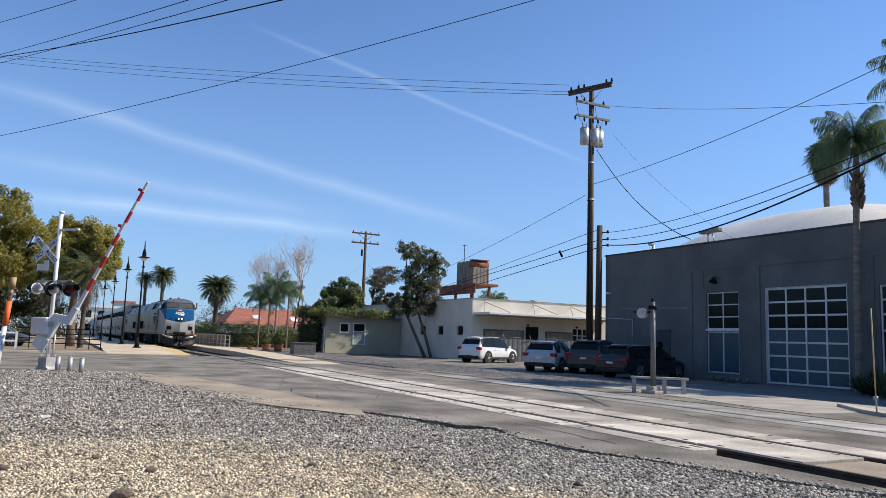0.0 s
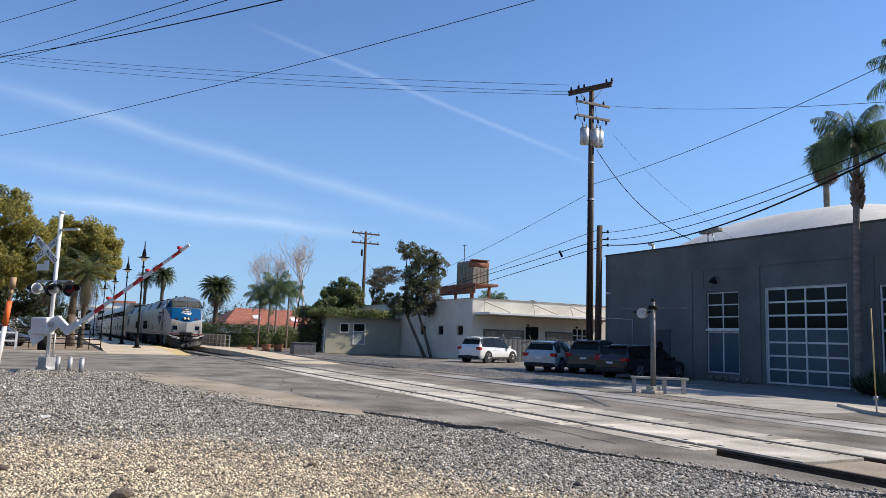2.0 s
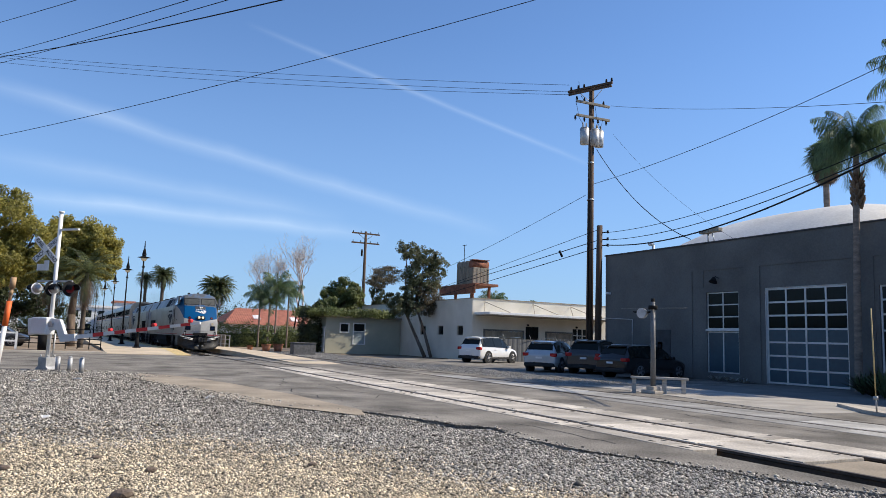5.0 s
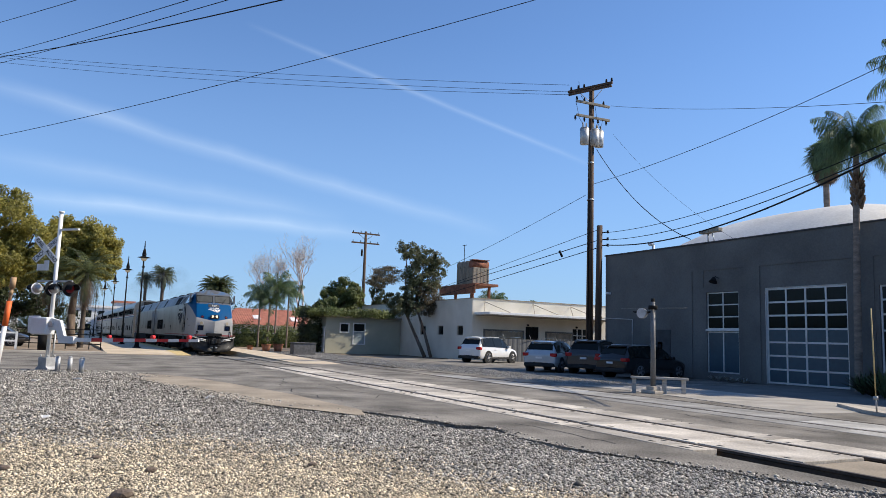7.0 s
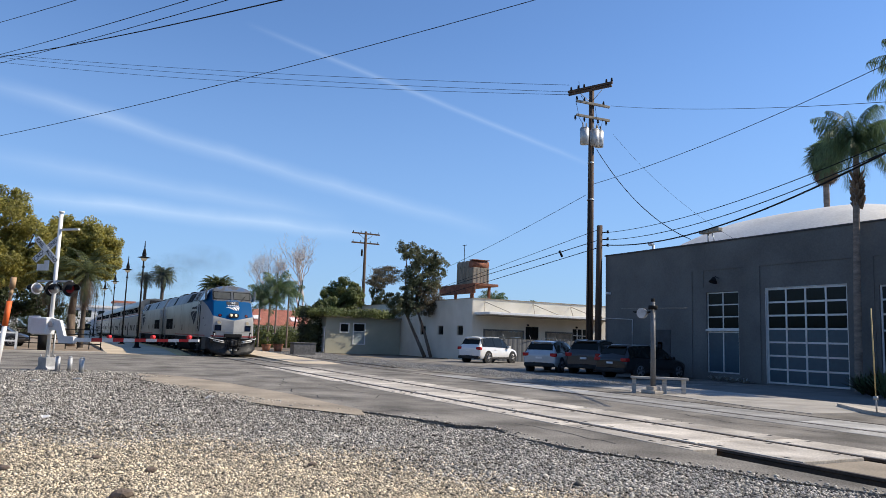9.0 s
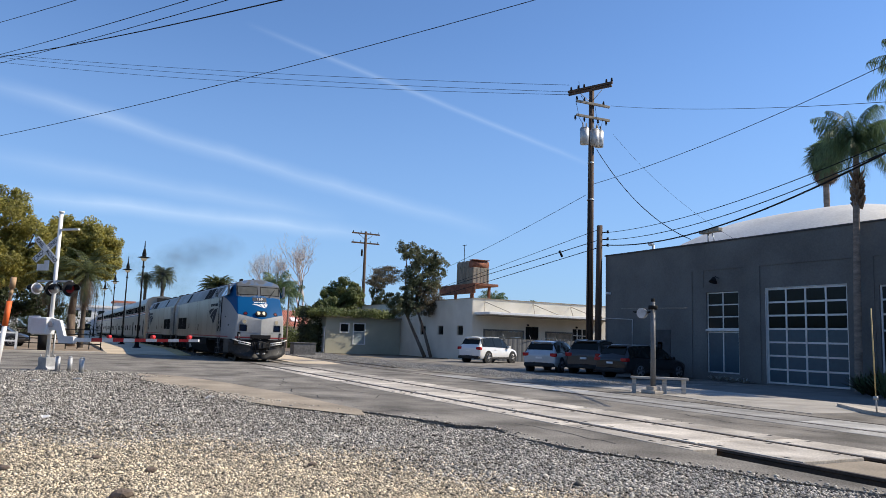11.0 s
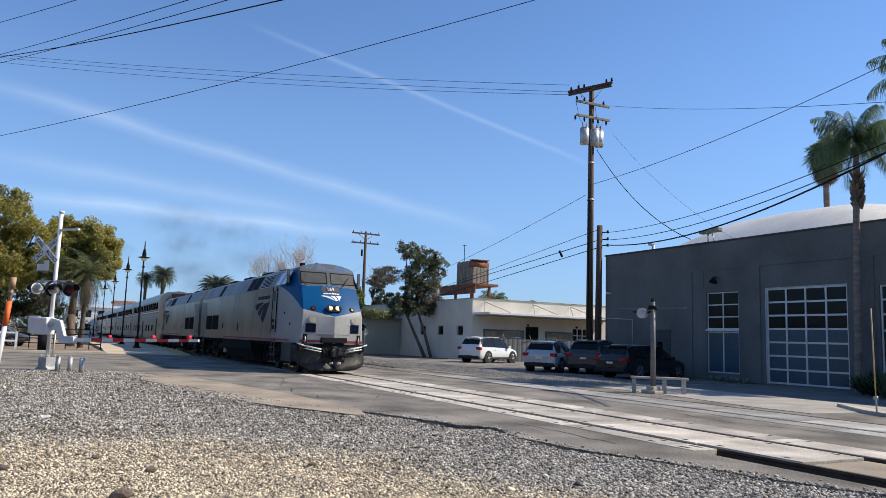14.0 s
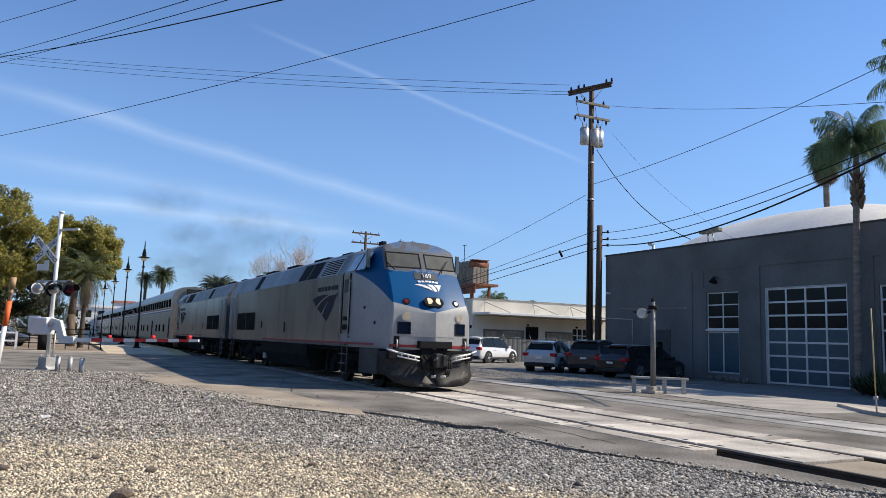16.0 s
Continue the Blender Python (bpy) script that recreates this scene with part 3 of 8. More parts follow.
M["fence_pale"] = mat("blind_cloth", (0.36, 0.41, 0.4), 0.8, var=0.1)


def build_hut():
    X0 = -64.5
    b = thing("stucco_hut", pose(0, 0, 0), "small sage stucco hut with a vine-covered flat roof", "hut", kind="structure")
    holes = [(23.0, 23.75, 1.9, 2.6), (24.3, 25.35, 0.85, 2.65)]
    us = [21.6, 29.0] + [v for h in holes for v in h[:2]]
    vs = [-0.1, 3.15] + [v for h in holes for v in h[2:]]
    part("wall", wall_grid(us, vs, holes, 0.2, lambda u, v, w: (X0 - w, u, v)), M["sage"], b)
    part("wall", boxes((-70, X0 - 0.202, 21.6, 21.8, -0.1, 3.15)), M["sage"], b)
    part("roof", boxes((-70.2, X0 + 0.25, 21.3, 29.0, 3.152, 3.35)), M["wood_grey"], b)
    for u0, u1, v0, v1 in holes:
        w = part("window_frame", boxes((X0 + 0.001, X0 + 0.05, u0 - 0.1, u1 + 0.1, v1, v1 + 0.1), (X0 + 0.001, X0 + 0.07, u0 - 0.12, u1 + 0.12, v0 - 0.1, v0), (X0 + 0.001, X0 + 0.05, u0 - 0.1, u0, v0 + 0.001, v1 - 0.001), (X0 + 0.001, X0 + 0.05, u1, u1 + 0.1, v0 + 0.001, v1 - 0.001)), M["white"], b)
        part("pane", boxes((X0 - 0.1, X0 - 0.08, u0, u1, v0, v1)), M["glass_dark"], b)
        if v0 < 1:
            part("blind", boxes((X0 - 0.07, X0 - 0.05, u0 + 0.01, u1 - 0.01, v0 + 0.01, v0 + 1.05)), M["fence_pale"], b, "pale roller blind")
            part("window_rail", boxes((X0 - 0.06, X0 - 0.02, u0 + 0.001, u1 - 0.001, v0 + 1.06, v0 + 1.14)), M["white"], b)
    for k in range(3):
        part("door", boxes((-66.6 + 0.7 * k, -66.0 + 0.7 * k, 21.5, 21.59, 0.0, 2.3)), M["white"], b, "white panelled door")


build_hut()
# ---- train ----
M["silver"] = mat("silver_paint", (0.265, 0.262, 0.255), 0.3, 0.7, var=0.2, scale=0.45, fine=1.2, bump=0.16, dist=0.05, stretch=(0.7, 1.0, 0.7))
M["plow"] = mat("worn_plow_steel", (0.03, 0.029, 0.027), 0.6, 0.3, var=0.55, scale=1.6, fine=10, bump=0.2)
M["loco_roof"] = mat("dull_roof_paint", (0.16, 0.163, 0.168), 0.42, 0.4, var=0.35, scale=0.5, fine=4, bump=0.1, dist=0.02)


def streaks(m, scale, stretch, colour, low, high, amount):
    """Run-down stains: a stretched noise that tints the surface where it is strong."""
    nt, b = nodes_of(m)
    base = b.inputs["Base Color"].links[0].from_socket
    tc, mp, n = nt.nodes.new("ShaderNodeTexCoord"), nt.nodes.new("ShaderNodeMapping"), nt.nodes.new("ShaderNodeTexNoise")
    mp.inputs["Scale"].default_value = stretch
    n.inputs["Scale"].default_value, n.inputs["Detail"].default_value = scale, 5
    r, mx = nt.nodes.new("ShaderNodeMapRange"), nt.nodes.new("ShaderNodeMix")
    r.inputs[1].default_value, r.inputs[2].default_value, r.inputs[4].default_value = low, high, amount
    mx.data_type = "RGBA"
    nt.links.new(tc.outputs["Object"], mp.inputs[0])
    nt.links.new(mp.outputs[0], n.inputs["Vector"])
    nt.links.new(n.outputs["Fac"], r.inputs[0])
    nt.links.new(r.outputs[0], mx.inputs[0])
    nt.links.new(base, mx.inputs[6])
    mx.inputs[7].default_value = (*colour, 1)
    nt.links.new(mx.outputs[2], b.inputs["Base Color"])


streaks(M["silver"], 1.6, (1.0, 1.0, 0.16), (0.12, 0.1, 0.08), 0.52, 0.72, 0.75)
streaks(M["plow"], 3.2, (1.0, 1.0, 1.0), (0.3, 0.285, 0.26), 0.66, 0.69, 0.8)
streaks(M["loco_roof"], 0.9, (0.6, 1.0, 1.0), (0.06, 0.06, 0.06), 0.52, 0.7, 0.7)
M["coach_glass"] = mat("tinted_coach_glass", (0.012, 0.012, 0.013), 0.7, var=0.2, bump=0.0)
M["coach_glass"].node_tree.nodes["Principled BSDF"].inputs["Specular IOR Level"].default_value = 0.0
M["stainless"] = mat("stainless_steel", (0.28, 0.262, 0.235), 0.36, 0.6, var=0.14, scale=0.6, fine=1.5, bump=0.2, dist=0.02)
M["nose"] = mat("nose_paint", (0.36, 0.36, 0.35), 0.42, 0.0, var=0.08, scale=0.7, fine=8, bump=0.02)
M["nose"].node_tree.nodes["Principled BSDF"].inputs["Specular IOR Level"].default_value = 0.12
M["logo_blue"] = mat("dark_blue_paint", (0.012, 0.014, 0.025), 0.8, var=0.15)
M["stripe_red"] = mat("red_stripe", (0.3, 0.03, 0.035), 0.5, var=0.15)
M["stripe_blue"] = mat("blue_stripe", (0.02, 0.09, 0.28), 0.5, var=0.15)
M["skirt"] = mat("skirt_paint", (0.05, 0.05, 0.048), 0.6, 0.2, var=0.3, scale=1.5, fine=8, bump=0.1)
M["lamp_warm"] = mat("headlight_lens", (0.6, 0.54, 0.42), 0.1, var=0.3, fine=25, emit=(1, 0.72, 0.38), glow=0.45)
M["lens_clear"] = mat("clear_lens", (0.42, 0.39, 0.33), 0.12, 0.5, var=0.3, emit=(1, 0.8, 0.5), glow=0.18)
M["glass_navy"] = mat("navy_reflecting_glass", (0.006, 0.012, 0.03), 0.1, var=0.2, bump=0.0)
M["dull_steel"] = mat("dull_steel", (0.16, 0.155, 0.15), 0.6, 0.4, var=0.25, scale=5, fine=30)
M["cab_glass"] = mat("cab_side_glass", (0.3, 0.33, 0.36), 0.15, 0.8, var=0.1, bump=0.0)
M["ws_glass"] = mat("windshield_glass", (0.07, 0.075, 0.07), 0.75, var=0.2, bump=0.0)

TIP = 10.12


def paint_nose():
    """Blue nose with a grey windshield surround, silver below a rising edge; worn where the blue meets the grey."""
    m = M["nose"]
    nt, b = nodes_of(m)
    base = b.inputs["Base Color"].links[0].from_socket
    tc = nt.nodes.new("ShaderNodeTexCoord")
    sp = nt.nodes.new("ShaderNodeSeparateXYZ")
    nt.links.new(tc.outputs["Object"], sp.inputs[0])

    def mt(op, a, c=None, clamp=False):
        n = nt.nodes.new("ShaderNodeMath")
        n.operation, n.use_clamp = op, clamp
        for i, v in enumerate((a, c)):
            if v is None:
                continue
            if isinstance(v, (int, float)):
                n.inputs[i].default_value = v
            else:
                nt.links.new(v, n.inputs[i])
        return n.outputs[0]
    wear = nt.nodes.new("ShaderNodeTexNoise")
    wear.inputs["Scale"].default_value, wear.inputs["Detail"].default_value = 2.2, 3
    nt.links.new(tc.outputs["Object"], wear.inputs["Vector"])
    wob = mt("MULTIPLY", mt("SUBTRACT", wear.outputs["Fac"], 0.5), 0.5)
    ay = mt("ABSOLUTE", sp.outputs[1])
    xr = mt("SUBTRACT", sp.outputs[0], TIP)
    back = mt("MAXIMUM", mt("SUBTRACT", -0.38, xr), 0.0)
    rise = mt("SUBTRACT", mt("MULTIPLY", back, 0.62), mt("MULTIPLY", mt("MULTIPLY", back, back), 0.09))
    edge = mt("ADD", mt("ADD", 2.14, mt("MULTIPLY", mt("MINIMUM", ay, 1.18), 0.22)), rise)
    above = mt("MULTIPLY", mt("SUBTRACT", sp.outputs[2], edge), 60.0, True)
    # the blue ends on a slanted line behind the cab's front corner
    limit = mt("ADD", -2.59, mt("MULTIPLY", mt("MAXIMUM", mt("SUBTRACT", sp.outputs[2], 3.34), 0.0), 1.05))
    front = mt("MULTIPLY", mt("SUBTRACT", xr, limit), 60.0, True)
    # worn grey surround of the windshield and grey brow, with faded blue left in patches
    high = mt("MULTIPLY", mt("SUBTRACT", sp.outputs[2], mt("ADD", 3.33, wob)), 30.0, True)
    inner = mt("MULTIPLY", mt("SUBTRACT", 1.145, ay), 60.0, True)
    brow = mt("MULTIPLY", mt("SUBTRACT", sp.outputs[2], 3.95), 40.0, True)
    patch = mt("MULTIPLY", mt("MULTIPLY", mt("SUBTRACT", wear.outputs["Fac"], 0.5), 9.0, True), 0.7)
    grey = mt("MULTIPLY", mt("MAXIMUM", mt("MULTIPLY", high, inner), brow), mt("SUBTRACT", 1.0, mt("MULTIPLY", brow, patch)))
    blue = mt("MULTIPLY", mt("MULTIPLY", above, mt("SUBTRACT", 1.0, grey)), front)
    grey = mt("MULTIPLY", grey, front)
    c1 = nt.nodes.new("ShaderNodeMix")
    c1.data_type = "RGBA"
    nt.links.new(grey, c1.inputs[0])
    nt.links.new(base, c1.inputs[6])
    c1.inputs[7].default_value = (0.11, 0.118, 0.128, 1)
    c2 = nt.nodes.new("ShaderNodeMix")
    c2.data_type = "RGBA"
    nt.links.new(blue, c2.inputs[0])
    nt.links.new(c1.outputs[2], c2.inputs[6])
    c2.inputs[7].default_value = (0.002, 0.078, 0.215, 1)
    nt.links.new(c2.outputs[2], b.inputs["Base Color"])


paint_nose()

# plan of the cab by height: z, tip, set-back of the front corner, half width there, half width where it meets the body
CAB = [(1.12, 0.0, 0.32, 1.26, 1.50), (1.3, 0.03, 0.32, 1.26, 1.52), (2.14, 0.0, 0.28, 1.22, 1.52), (2.3, -0.09, 0.24, 1.2, 1.52), (2.6, -0.3, 0.18, 1.18, 1.52), (2.9, -0.5, 0.16, 1.16, 1.52),
       (3.28, -0.77, 0.15, 1.14, 1.52), (3.43, -0.88, 0.14, 1.13, 1.47), (3.86, -1.1, 0.1, 1.13, 1.27), (3.96, -1.16, 0.1, 1.14, 1.21), (4.04, -1.22, 0.1, 1.1, 1.07),
       (4.13, -1.29, 0.1, 0.94, 0.84), (4.21, -1.37, 0.1, 0.68, 0.58), (4.26, -1.46, 0.08, 0.4, 0.3), (4.285, -1.6, 0.05, 0.14, 0.1)]


def cab_row(z, a, d, wc, ws):
    k = max(0.0, ws - wc)
    half = [(a, 0.0), (a - 0.5 * d, wc * 0.5), (a - 0.95 * d, wc * 0.95), (a - d - 0.03, wc * 0.99), (a - d - 0.12, wc + 0.06 * k), (a - d - 0.45, wc + 0.28 * k),
            (min(a - 1.2, -1.6), wc + 0.62 * k), (min(a - 1.7, -2.4), wc + 0.9 * k), (-3.4, ws)]
    return [(TIP + x, -y, z) for x, y in reversed(half[1:])] + [(TIP + x, y, z) for x, y in half]


def cab_front(z, w, side=1):
    """The place on the cab's front face at height z, w metres from the middle."""
    for lo, hi in zip(CAB, CAB[1:]):
        if lo[0] <= z <= hi[0]:
            t = (z - lo[0]) / (hi[0] - lo[0])
            a, d, wc = (lo[i] + (hi[i] - lo[i]) * t for i in (1, 2, 3))
            return Vector((TIP + a - d * w / wc, side * w, z))


def front_quad(side, z0, z1, w0, w1, out):
    """Four corners on the cab's front face, w0 to w1 metres from the middle, set proud by out."""
    c = [cab_front(z0, w0, side), cab_front(z0, w1, side), cab_front(z1, w1, side), cab_front(z1, w0, side)]
    n = (c[1] - c[0]).cross(c[3] - c[0]).normalized()
    if n.x < 0:
        n = -n
    return [p + n * out for p in c], n


def slab(quad, n, thick):
    bm = bmesh.new()
    a = [bm.verts.new(p) for p in quad]
    b = [bm.verts.new(p - n * thick) for p in quad]
    bm.faces.new(a)
    bm.faces.new(list(reversed(b)))
    for i in range(4):
        bm.faces.new((a[i], b[i], b[(i + 1) % 4], a[(i + 1) % 4]))
    bmesh.ops.recalc_face_normals(bm, faces=bm.faces)
    return bm


def disc_on(side, z, w, r, out, depth=0.06, seg=18):
    q, n = front_quad(side, z, z + 0.001, w, w + 0.001, 0)
    bm = bmesh.new()
    tube(bm, q[0] - n * depth, q[0] + n * out, r, seg=seg)
    return bm


def side_quad(x0, x1, z0, z1, lean=0.0, off=0.0, sides=(-1, 1)):
    """A plate on both sides of the body: the wall stands upright to 3.33 and then leans in."""
    def y_at(z):
        return 1.52 if z <= 3.33 else 1.52 - (z - 3.33) / 0.65 * 0.32
    bm = bmesh.new()
    for s in sides:
        pts = [(x0, z0), (x1, z0), (x1 + lean, z1), (x0 + lean, z1)]
        a = [bm.verts.new((x, s * (y_at(z) + 0.014 + off), z)) for x, z in pts]
        b = [bm.verts.new((x, s * (y_at(z) - 0.01), z)) for x, z in pts]
        bm.faces.new(a)
        for i in range(4):
            bm.faces.new((a[i], b[i], b[(i + 1) % 4], a[(i + 1) % 4]))
    bmesh.ops.recalc_face_normals(bm, faces=bm.faces)
    return bm



def plates(name, material, parent, label, *dims):
    """The same plate on either side, each a part of its own."""
    made = [part(name, side_quad(*dims, *((0.0, 0.0)[len(dims) - 4:]), sides=(sd,)), material, parent, label) for sd in (-1, 1)]
    return made[0]


def both(name, x0, x1, y0, y1, z0, z1, material, parent, label="", bevel=0.0):
    for lo, hi in ((y0, y1), (-y1, -y0)):
        part(name, boxes((x0, x1, lo, hi, z0, z1), bevel=bevel), material, parent, label)


def truck(parent, x, wheelbase, r, label):
    bm = bmesh.new()
    for s in (-1, 1):
        prism(bm, [(x - wheelbase / 2 - 0.9, 0.55), (x - wheelbase / 2 - 0.9, 0.92), (x + wheelbase / 2 + 0.9, 0.92), (x + wheelbase / 2 + 0.9, 0.55), (x + wheelbase / 2 + 0.35, 0.4), (x + 0.5, 0.32), (x - 0.5, 0.32), (x - wheelbase / 2 - 0.35, 0.4)], "y", s * 1.08 - 0.09, s * 1.08 + 0.09)
        for bx in (-wheelbase / 2 - 0.66, wheelbase / 2 + 0.66):
            box(bm, x + bx - 0.09, x + bx + 0.09, s * 1.12 - 0.12, s * 1.12 + 0.12, 0.26, 0.7, bevel=0.02)
        tube(bm, (x - 0.6, s * 1.22, 0.6), (x + 0.6, s * 1.22, 0.6), 0.11, seg=10)
        for ax in (-wheelbase / 2, wheelbase / 2):
            box(bm, x + ax - 0.2, x + ax + 0.2, s * 1.18 - 0.1, s * 1.18 + 0.1, 0.3, 0.72, bevel=0.04)
            tube(bm, (x + ax - 0.4, s * 1.2, 0.55), (x + ax - 0.4, s * 1.2, 1.0), 0.1)
            tube(bm, (x + ax + 0.4, s * 1.2, 0.55), (x + ax + 0.4, s * 1.2, 1.0), 0.1)
    box(bm, x - 0.4, x + 0.4, -1.1, 1.1, 0.5, 0.95)
    t = part("truck", bm, M["dark"], parent, label)
    for ax in (-wheelbase / 2, wheelbase / 2):
        bm = bmesh.new()
        for s in (-1, 1):
            tube(bm, (0, s * 0.69, 0), (0, s * 0.82, 0), r, seg=24)
            tube(bm, (0, s * 0.66, 0), (0, s * 0.69, 0), r + 0.025, seg=24)
            tube(bm, (0, s * 0.82, 0), (0, s * 0.9, 0), 0.16, seg=12)
            for k in range(6):
                a = math.pi * k / 3
                tube(bm, (r * 0.6 * math.cos(a), s * 0.82, r * 0.6 * math.sin(a)), (r * 0.6 * math.cos(a), s * 0.828, r * 0.6 * math.sin(a)), 0.09, seg=8)
        tube(bm, (0, -0.7, 0), (0, 0.7, 0), 0.09)
        w = part("wheelset", bm, M["plow"], t, "steel wheels on an axle")
        w.location = (x + ax, 0, r + 0.004)
    return t


def build_locomotive():
    t = thing("locomotive", pose(0, 0, 0), "silver diesel locomotive with a blue nose on the track", "locomotive", group="locomotives of the train")
    # body shell
    part("body", prism(bmesh.new(), [(-1.50, 1.12), (-1.52, 1.2), (-1.52, 3.33), (1.52, 3.33), (1.52, 1.2), (1.50, 1.12)], "x", -10.05, TIP - 3.395), M["silver"], t)
    half = [(1.52, 3.332), (1.2, 3.98), (1.02, 4.09), (0.55, 4.22), (0.0, 4.28)]
    prof = [(-y, z) for y, z in half] + [(y, z) for y, z in reversed(half[:-1])]
    part("roof", prism(bmesh.new(), prof, "x", -10.05, TIP - 3.395), M["loco_roof"], t, "dull grey roof with sloping sides")
    # cab
    bm = bmesh.new()
    rows = [[bm.verts.new(p) for p in cab_row(*r)] for r in CAB]
    for a, b in zip(rows, rows[1:]):
        for i in range(len(a) - 1):
            bm.faces.new((a[i], a[i + 1], b[i + 1], b[i]))
    bm.faces.new(rows[-1])
    bm.faces.new(list(reversed(rows[0])))
    bmesh.ops.recalc_face_normals(bm, faces=bm.faces)
    for f in bm.faces:
        f.smooth = True
    cab = part("cab", bm, M["nose"], t, "blue nose with grey windshield surround")
    cab.data.set_sharp_from_angle(angle=radians(24))
    for s in (-1, 1):
        q, n = front_quad(s, 3.45, 3.85, 0.1, 1.07, 0.004)
        ws = part("windshield", slab(q, n, 0.02), M["ws_glass"], t, "dark grey windshield pane")
        for z0, z1, w0, w1 in ((3.42, 3.45, 0.07, 1.1), (3.85, 3.88, 0.07, 1.1), (3.45, 3.85, 0.07, 0.1), (3.45, 3.85, 1.07, 1.1)):
            q, n = front_quad(s, z0, z1, w0, w1, 0.012)
            part("gasket", slab(q, n, 0.03), M["dark"], ws)
        a, b, c = (cab_front(z, w, s) + Vector((0.05, 0, 0.03)) for z, w in ((3.3, 0.72 - 0.2 * s), (3.52, 0.9 - 0.2 * s), (3.72, 1.02 - 0.16 * s)))
        part("wiper", tubes((a, b, 0.014), (b, c, 0.01), seg=6), M["black"], ws)
        part("ditch_light_ring", disc_on(s, 2.02, 0.82, 0.135, 0.02), M["galv"], t, "chrome ring round a ditch light")
        part("ditch_light", disc_on(s, 2.02, 0.82, 0.105, 0.03), M["lens_clear"], t, "round clear ditch light")
        part("marker_light_ring", disc_on(s, 2.43, 0.77, 0.105, 0.014), M["dark"], t, "dark ring round a marker light")
        part("marker_light", disc_on(s, 2.43, 0.77, 0.062, 0.03), M["redglass"], t, "small red marker light")
        q, n = front_quad(s, 1.56, 1.84, 0.71, 1.02, 0.008)
        win = part("lower_window", slab(q, n, 0.03), M["glass_navy"], t, "small dark blue reflecting pane")
        for z0, z1, w0, w1 in ((1.535, 1.56, 0.68, 1.05), (1.84, 1.865, 0.68, 1.05), (1.56, 1.84, 0.68, 0.71), (1.56, 1.84, 1.02, 1.05)):
            q, n = front_quad(s, z0, z1, w0, w1, 0.016)
            part("window_frame", slab(q, n, 0.03), M["dark"], win)
        q, n = front_quad(s, 1.18, 1.25, 0.4, 1.24, 0.012)
        part("front_stripe", slab(q, n, 0.03), M["stripe_red"], t, "thin red stripe along the sill")
        q, n = front_quad(s, 1.13, 1.47, 0.98, 1.13, 0.014)
        rec = part("step_recess", slab(q, n, 0.06), M["black"], t)
        o = cab_front(1.2, 1.055, s)
        part("grab_iron", tubes((o + Vector((0.06, 0, -0.05)), o + Vector((0.07, 0, 0.16)), 0.02), (o + Vector((0.07, 0, 0.16)), o + Vector((0.0, 0, 0.19)), 0.02), seg=6), M["galv"], rec)
        # riveted ledge between the lower windows
        q, n = front_quad(s, 1.475, 1.5, 0.0, 0.66, 0.014)
        ledge = part("nose_ledge", slab(q, n, 0.03), M["nose"], t)
        for k in range(4):
            part("rivet", disc_on(s, 1.52, 0.1 + 0.16 * k, 0.014, 0.012, seg=8), M["galv"], ledge)
        # pair of headlights beside the middle, in one oval housing
        part("headlight", disc_on(s, 2.43, 0.145, 0.105, 0.075), M["lamp_warm"], t, "lit warm headlight")
        # uncoupling lever across the pilot
        a, b, c = Vector((TIP + 0.1, s * 0.5, 0.92)), Vector((TIP + 0.0, s * 1.12, 1.04)), Vector((TIP - 0.12, s * 1.38, 1.12))
        bm = tubes((a, b, 0.024), (b, c, 0.024), (a + Vector((0, 0, -0.09)), b + Vector((0, 0, -0.1)), 0.018), seg=6)
        for k in range(3):
            p = a.lerp(b, 0.2 + 0.3 * k)
            tube(bm, p, p + Vector((0, 0, -0.1)), 0.016, seg=5)
        part("uncoupling_lever", bm, M["white"], t, "white uncoupling lever")
        bm = boxes((8.42, 8.5, s * 1.46 - 0.02, s * 1.46 + 0.1, 3.42, 3.98), bevel=0.02)
        part("mirror", bm, M["silver"], t, "upright pale mirror housing")
    mid = cab_front(2.43, 0.0) + Vector((0.015, 0, 0.008))
    bm = bmesh.new()
    n = front_quad(1, 2.43, 2.431, 0.1, 0.101, 0)[1]
    n.y = 0
    n.normalize()
    up = Vector((0, 1, 0)).cross(n)
    if up.z < 0:
        up = -up
    ring = []
    for k in range(24):
        q = 2 * math.pi * k / 24
        dy = 0.145 * (1 if math.cos(q) >= 0 else -1)
        ring.append(mid + Vector((0, 1, 0)) * (dy + 0.155 * math.cos(q)) + up * 0.155 * math.sin(q))
    lo = [bm.verts.new(p - n * 0.1) for p in ring]
    hi = [bm.verts.new(p + n * 0.03) for p in ring]
    bm.faces.new(hi)
    for k in range(24):
        bm.faces.new((lo[k], lo[(k + 1) % 24], hi[(k + 1) % 24], hi[k]))
    bmesh.ops.recalc_face_normals(bm, faces=bm.faces)
    part("headlight_housing", bm, M["black"], t, "oval black headlight housing")
    for s in (-1, 1):
        q, n = front_quad(s, 3.09, 3.29, 0.0, 0.36, 0.01)
        part("number_board", slab(q, n, 0.02), M["grey_dark"], t, "grey board behind the unit number")
    p = cab_front(3.19, 0.0)
    d = cab_front(3.25, 0.0) - cab_front(3.13, 0.0)
    mt = Matrix.Translation(p + Vector((0.012, 0, 0.008))) @ Matrix.Rotation(math.pi / 2, 4, "Z") @ Matrix.Rotation(math.atan2(d.z, -d.x), 4, "X")
    text_part("number", "169", 0.21, mt, M["white"], t, 0.02)

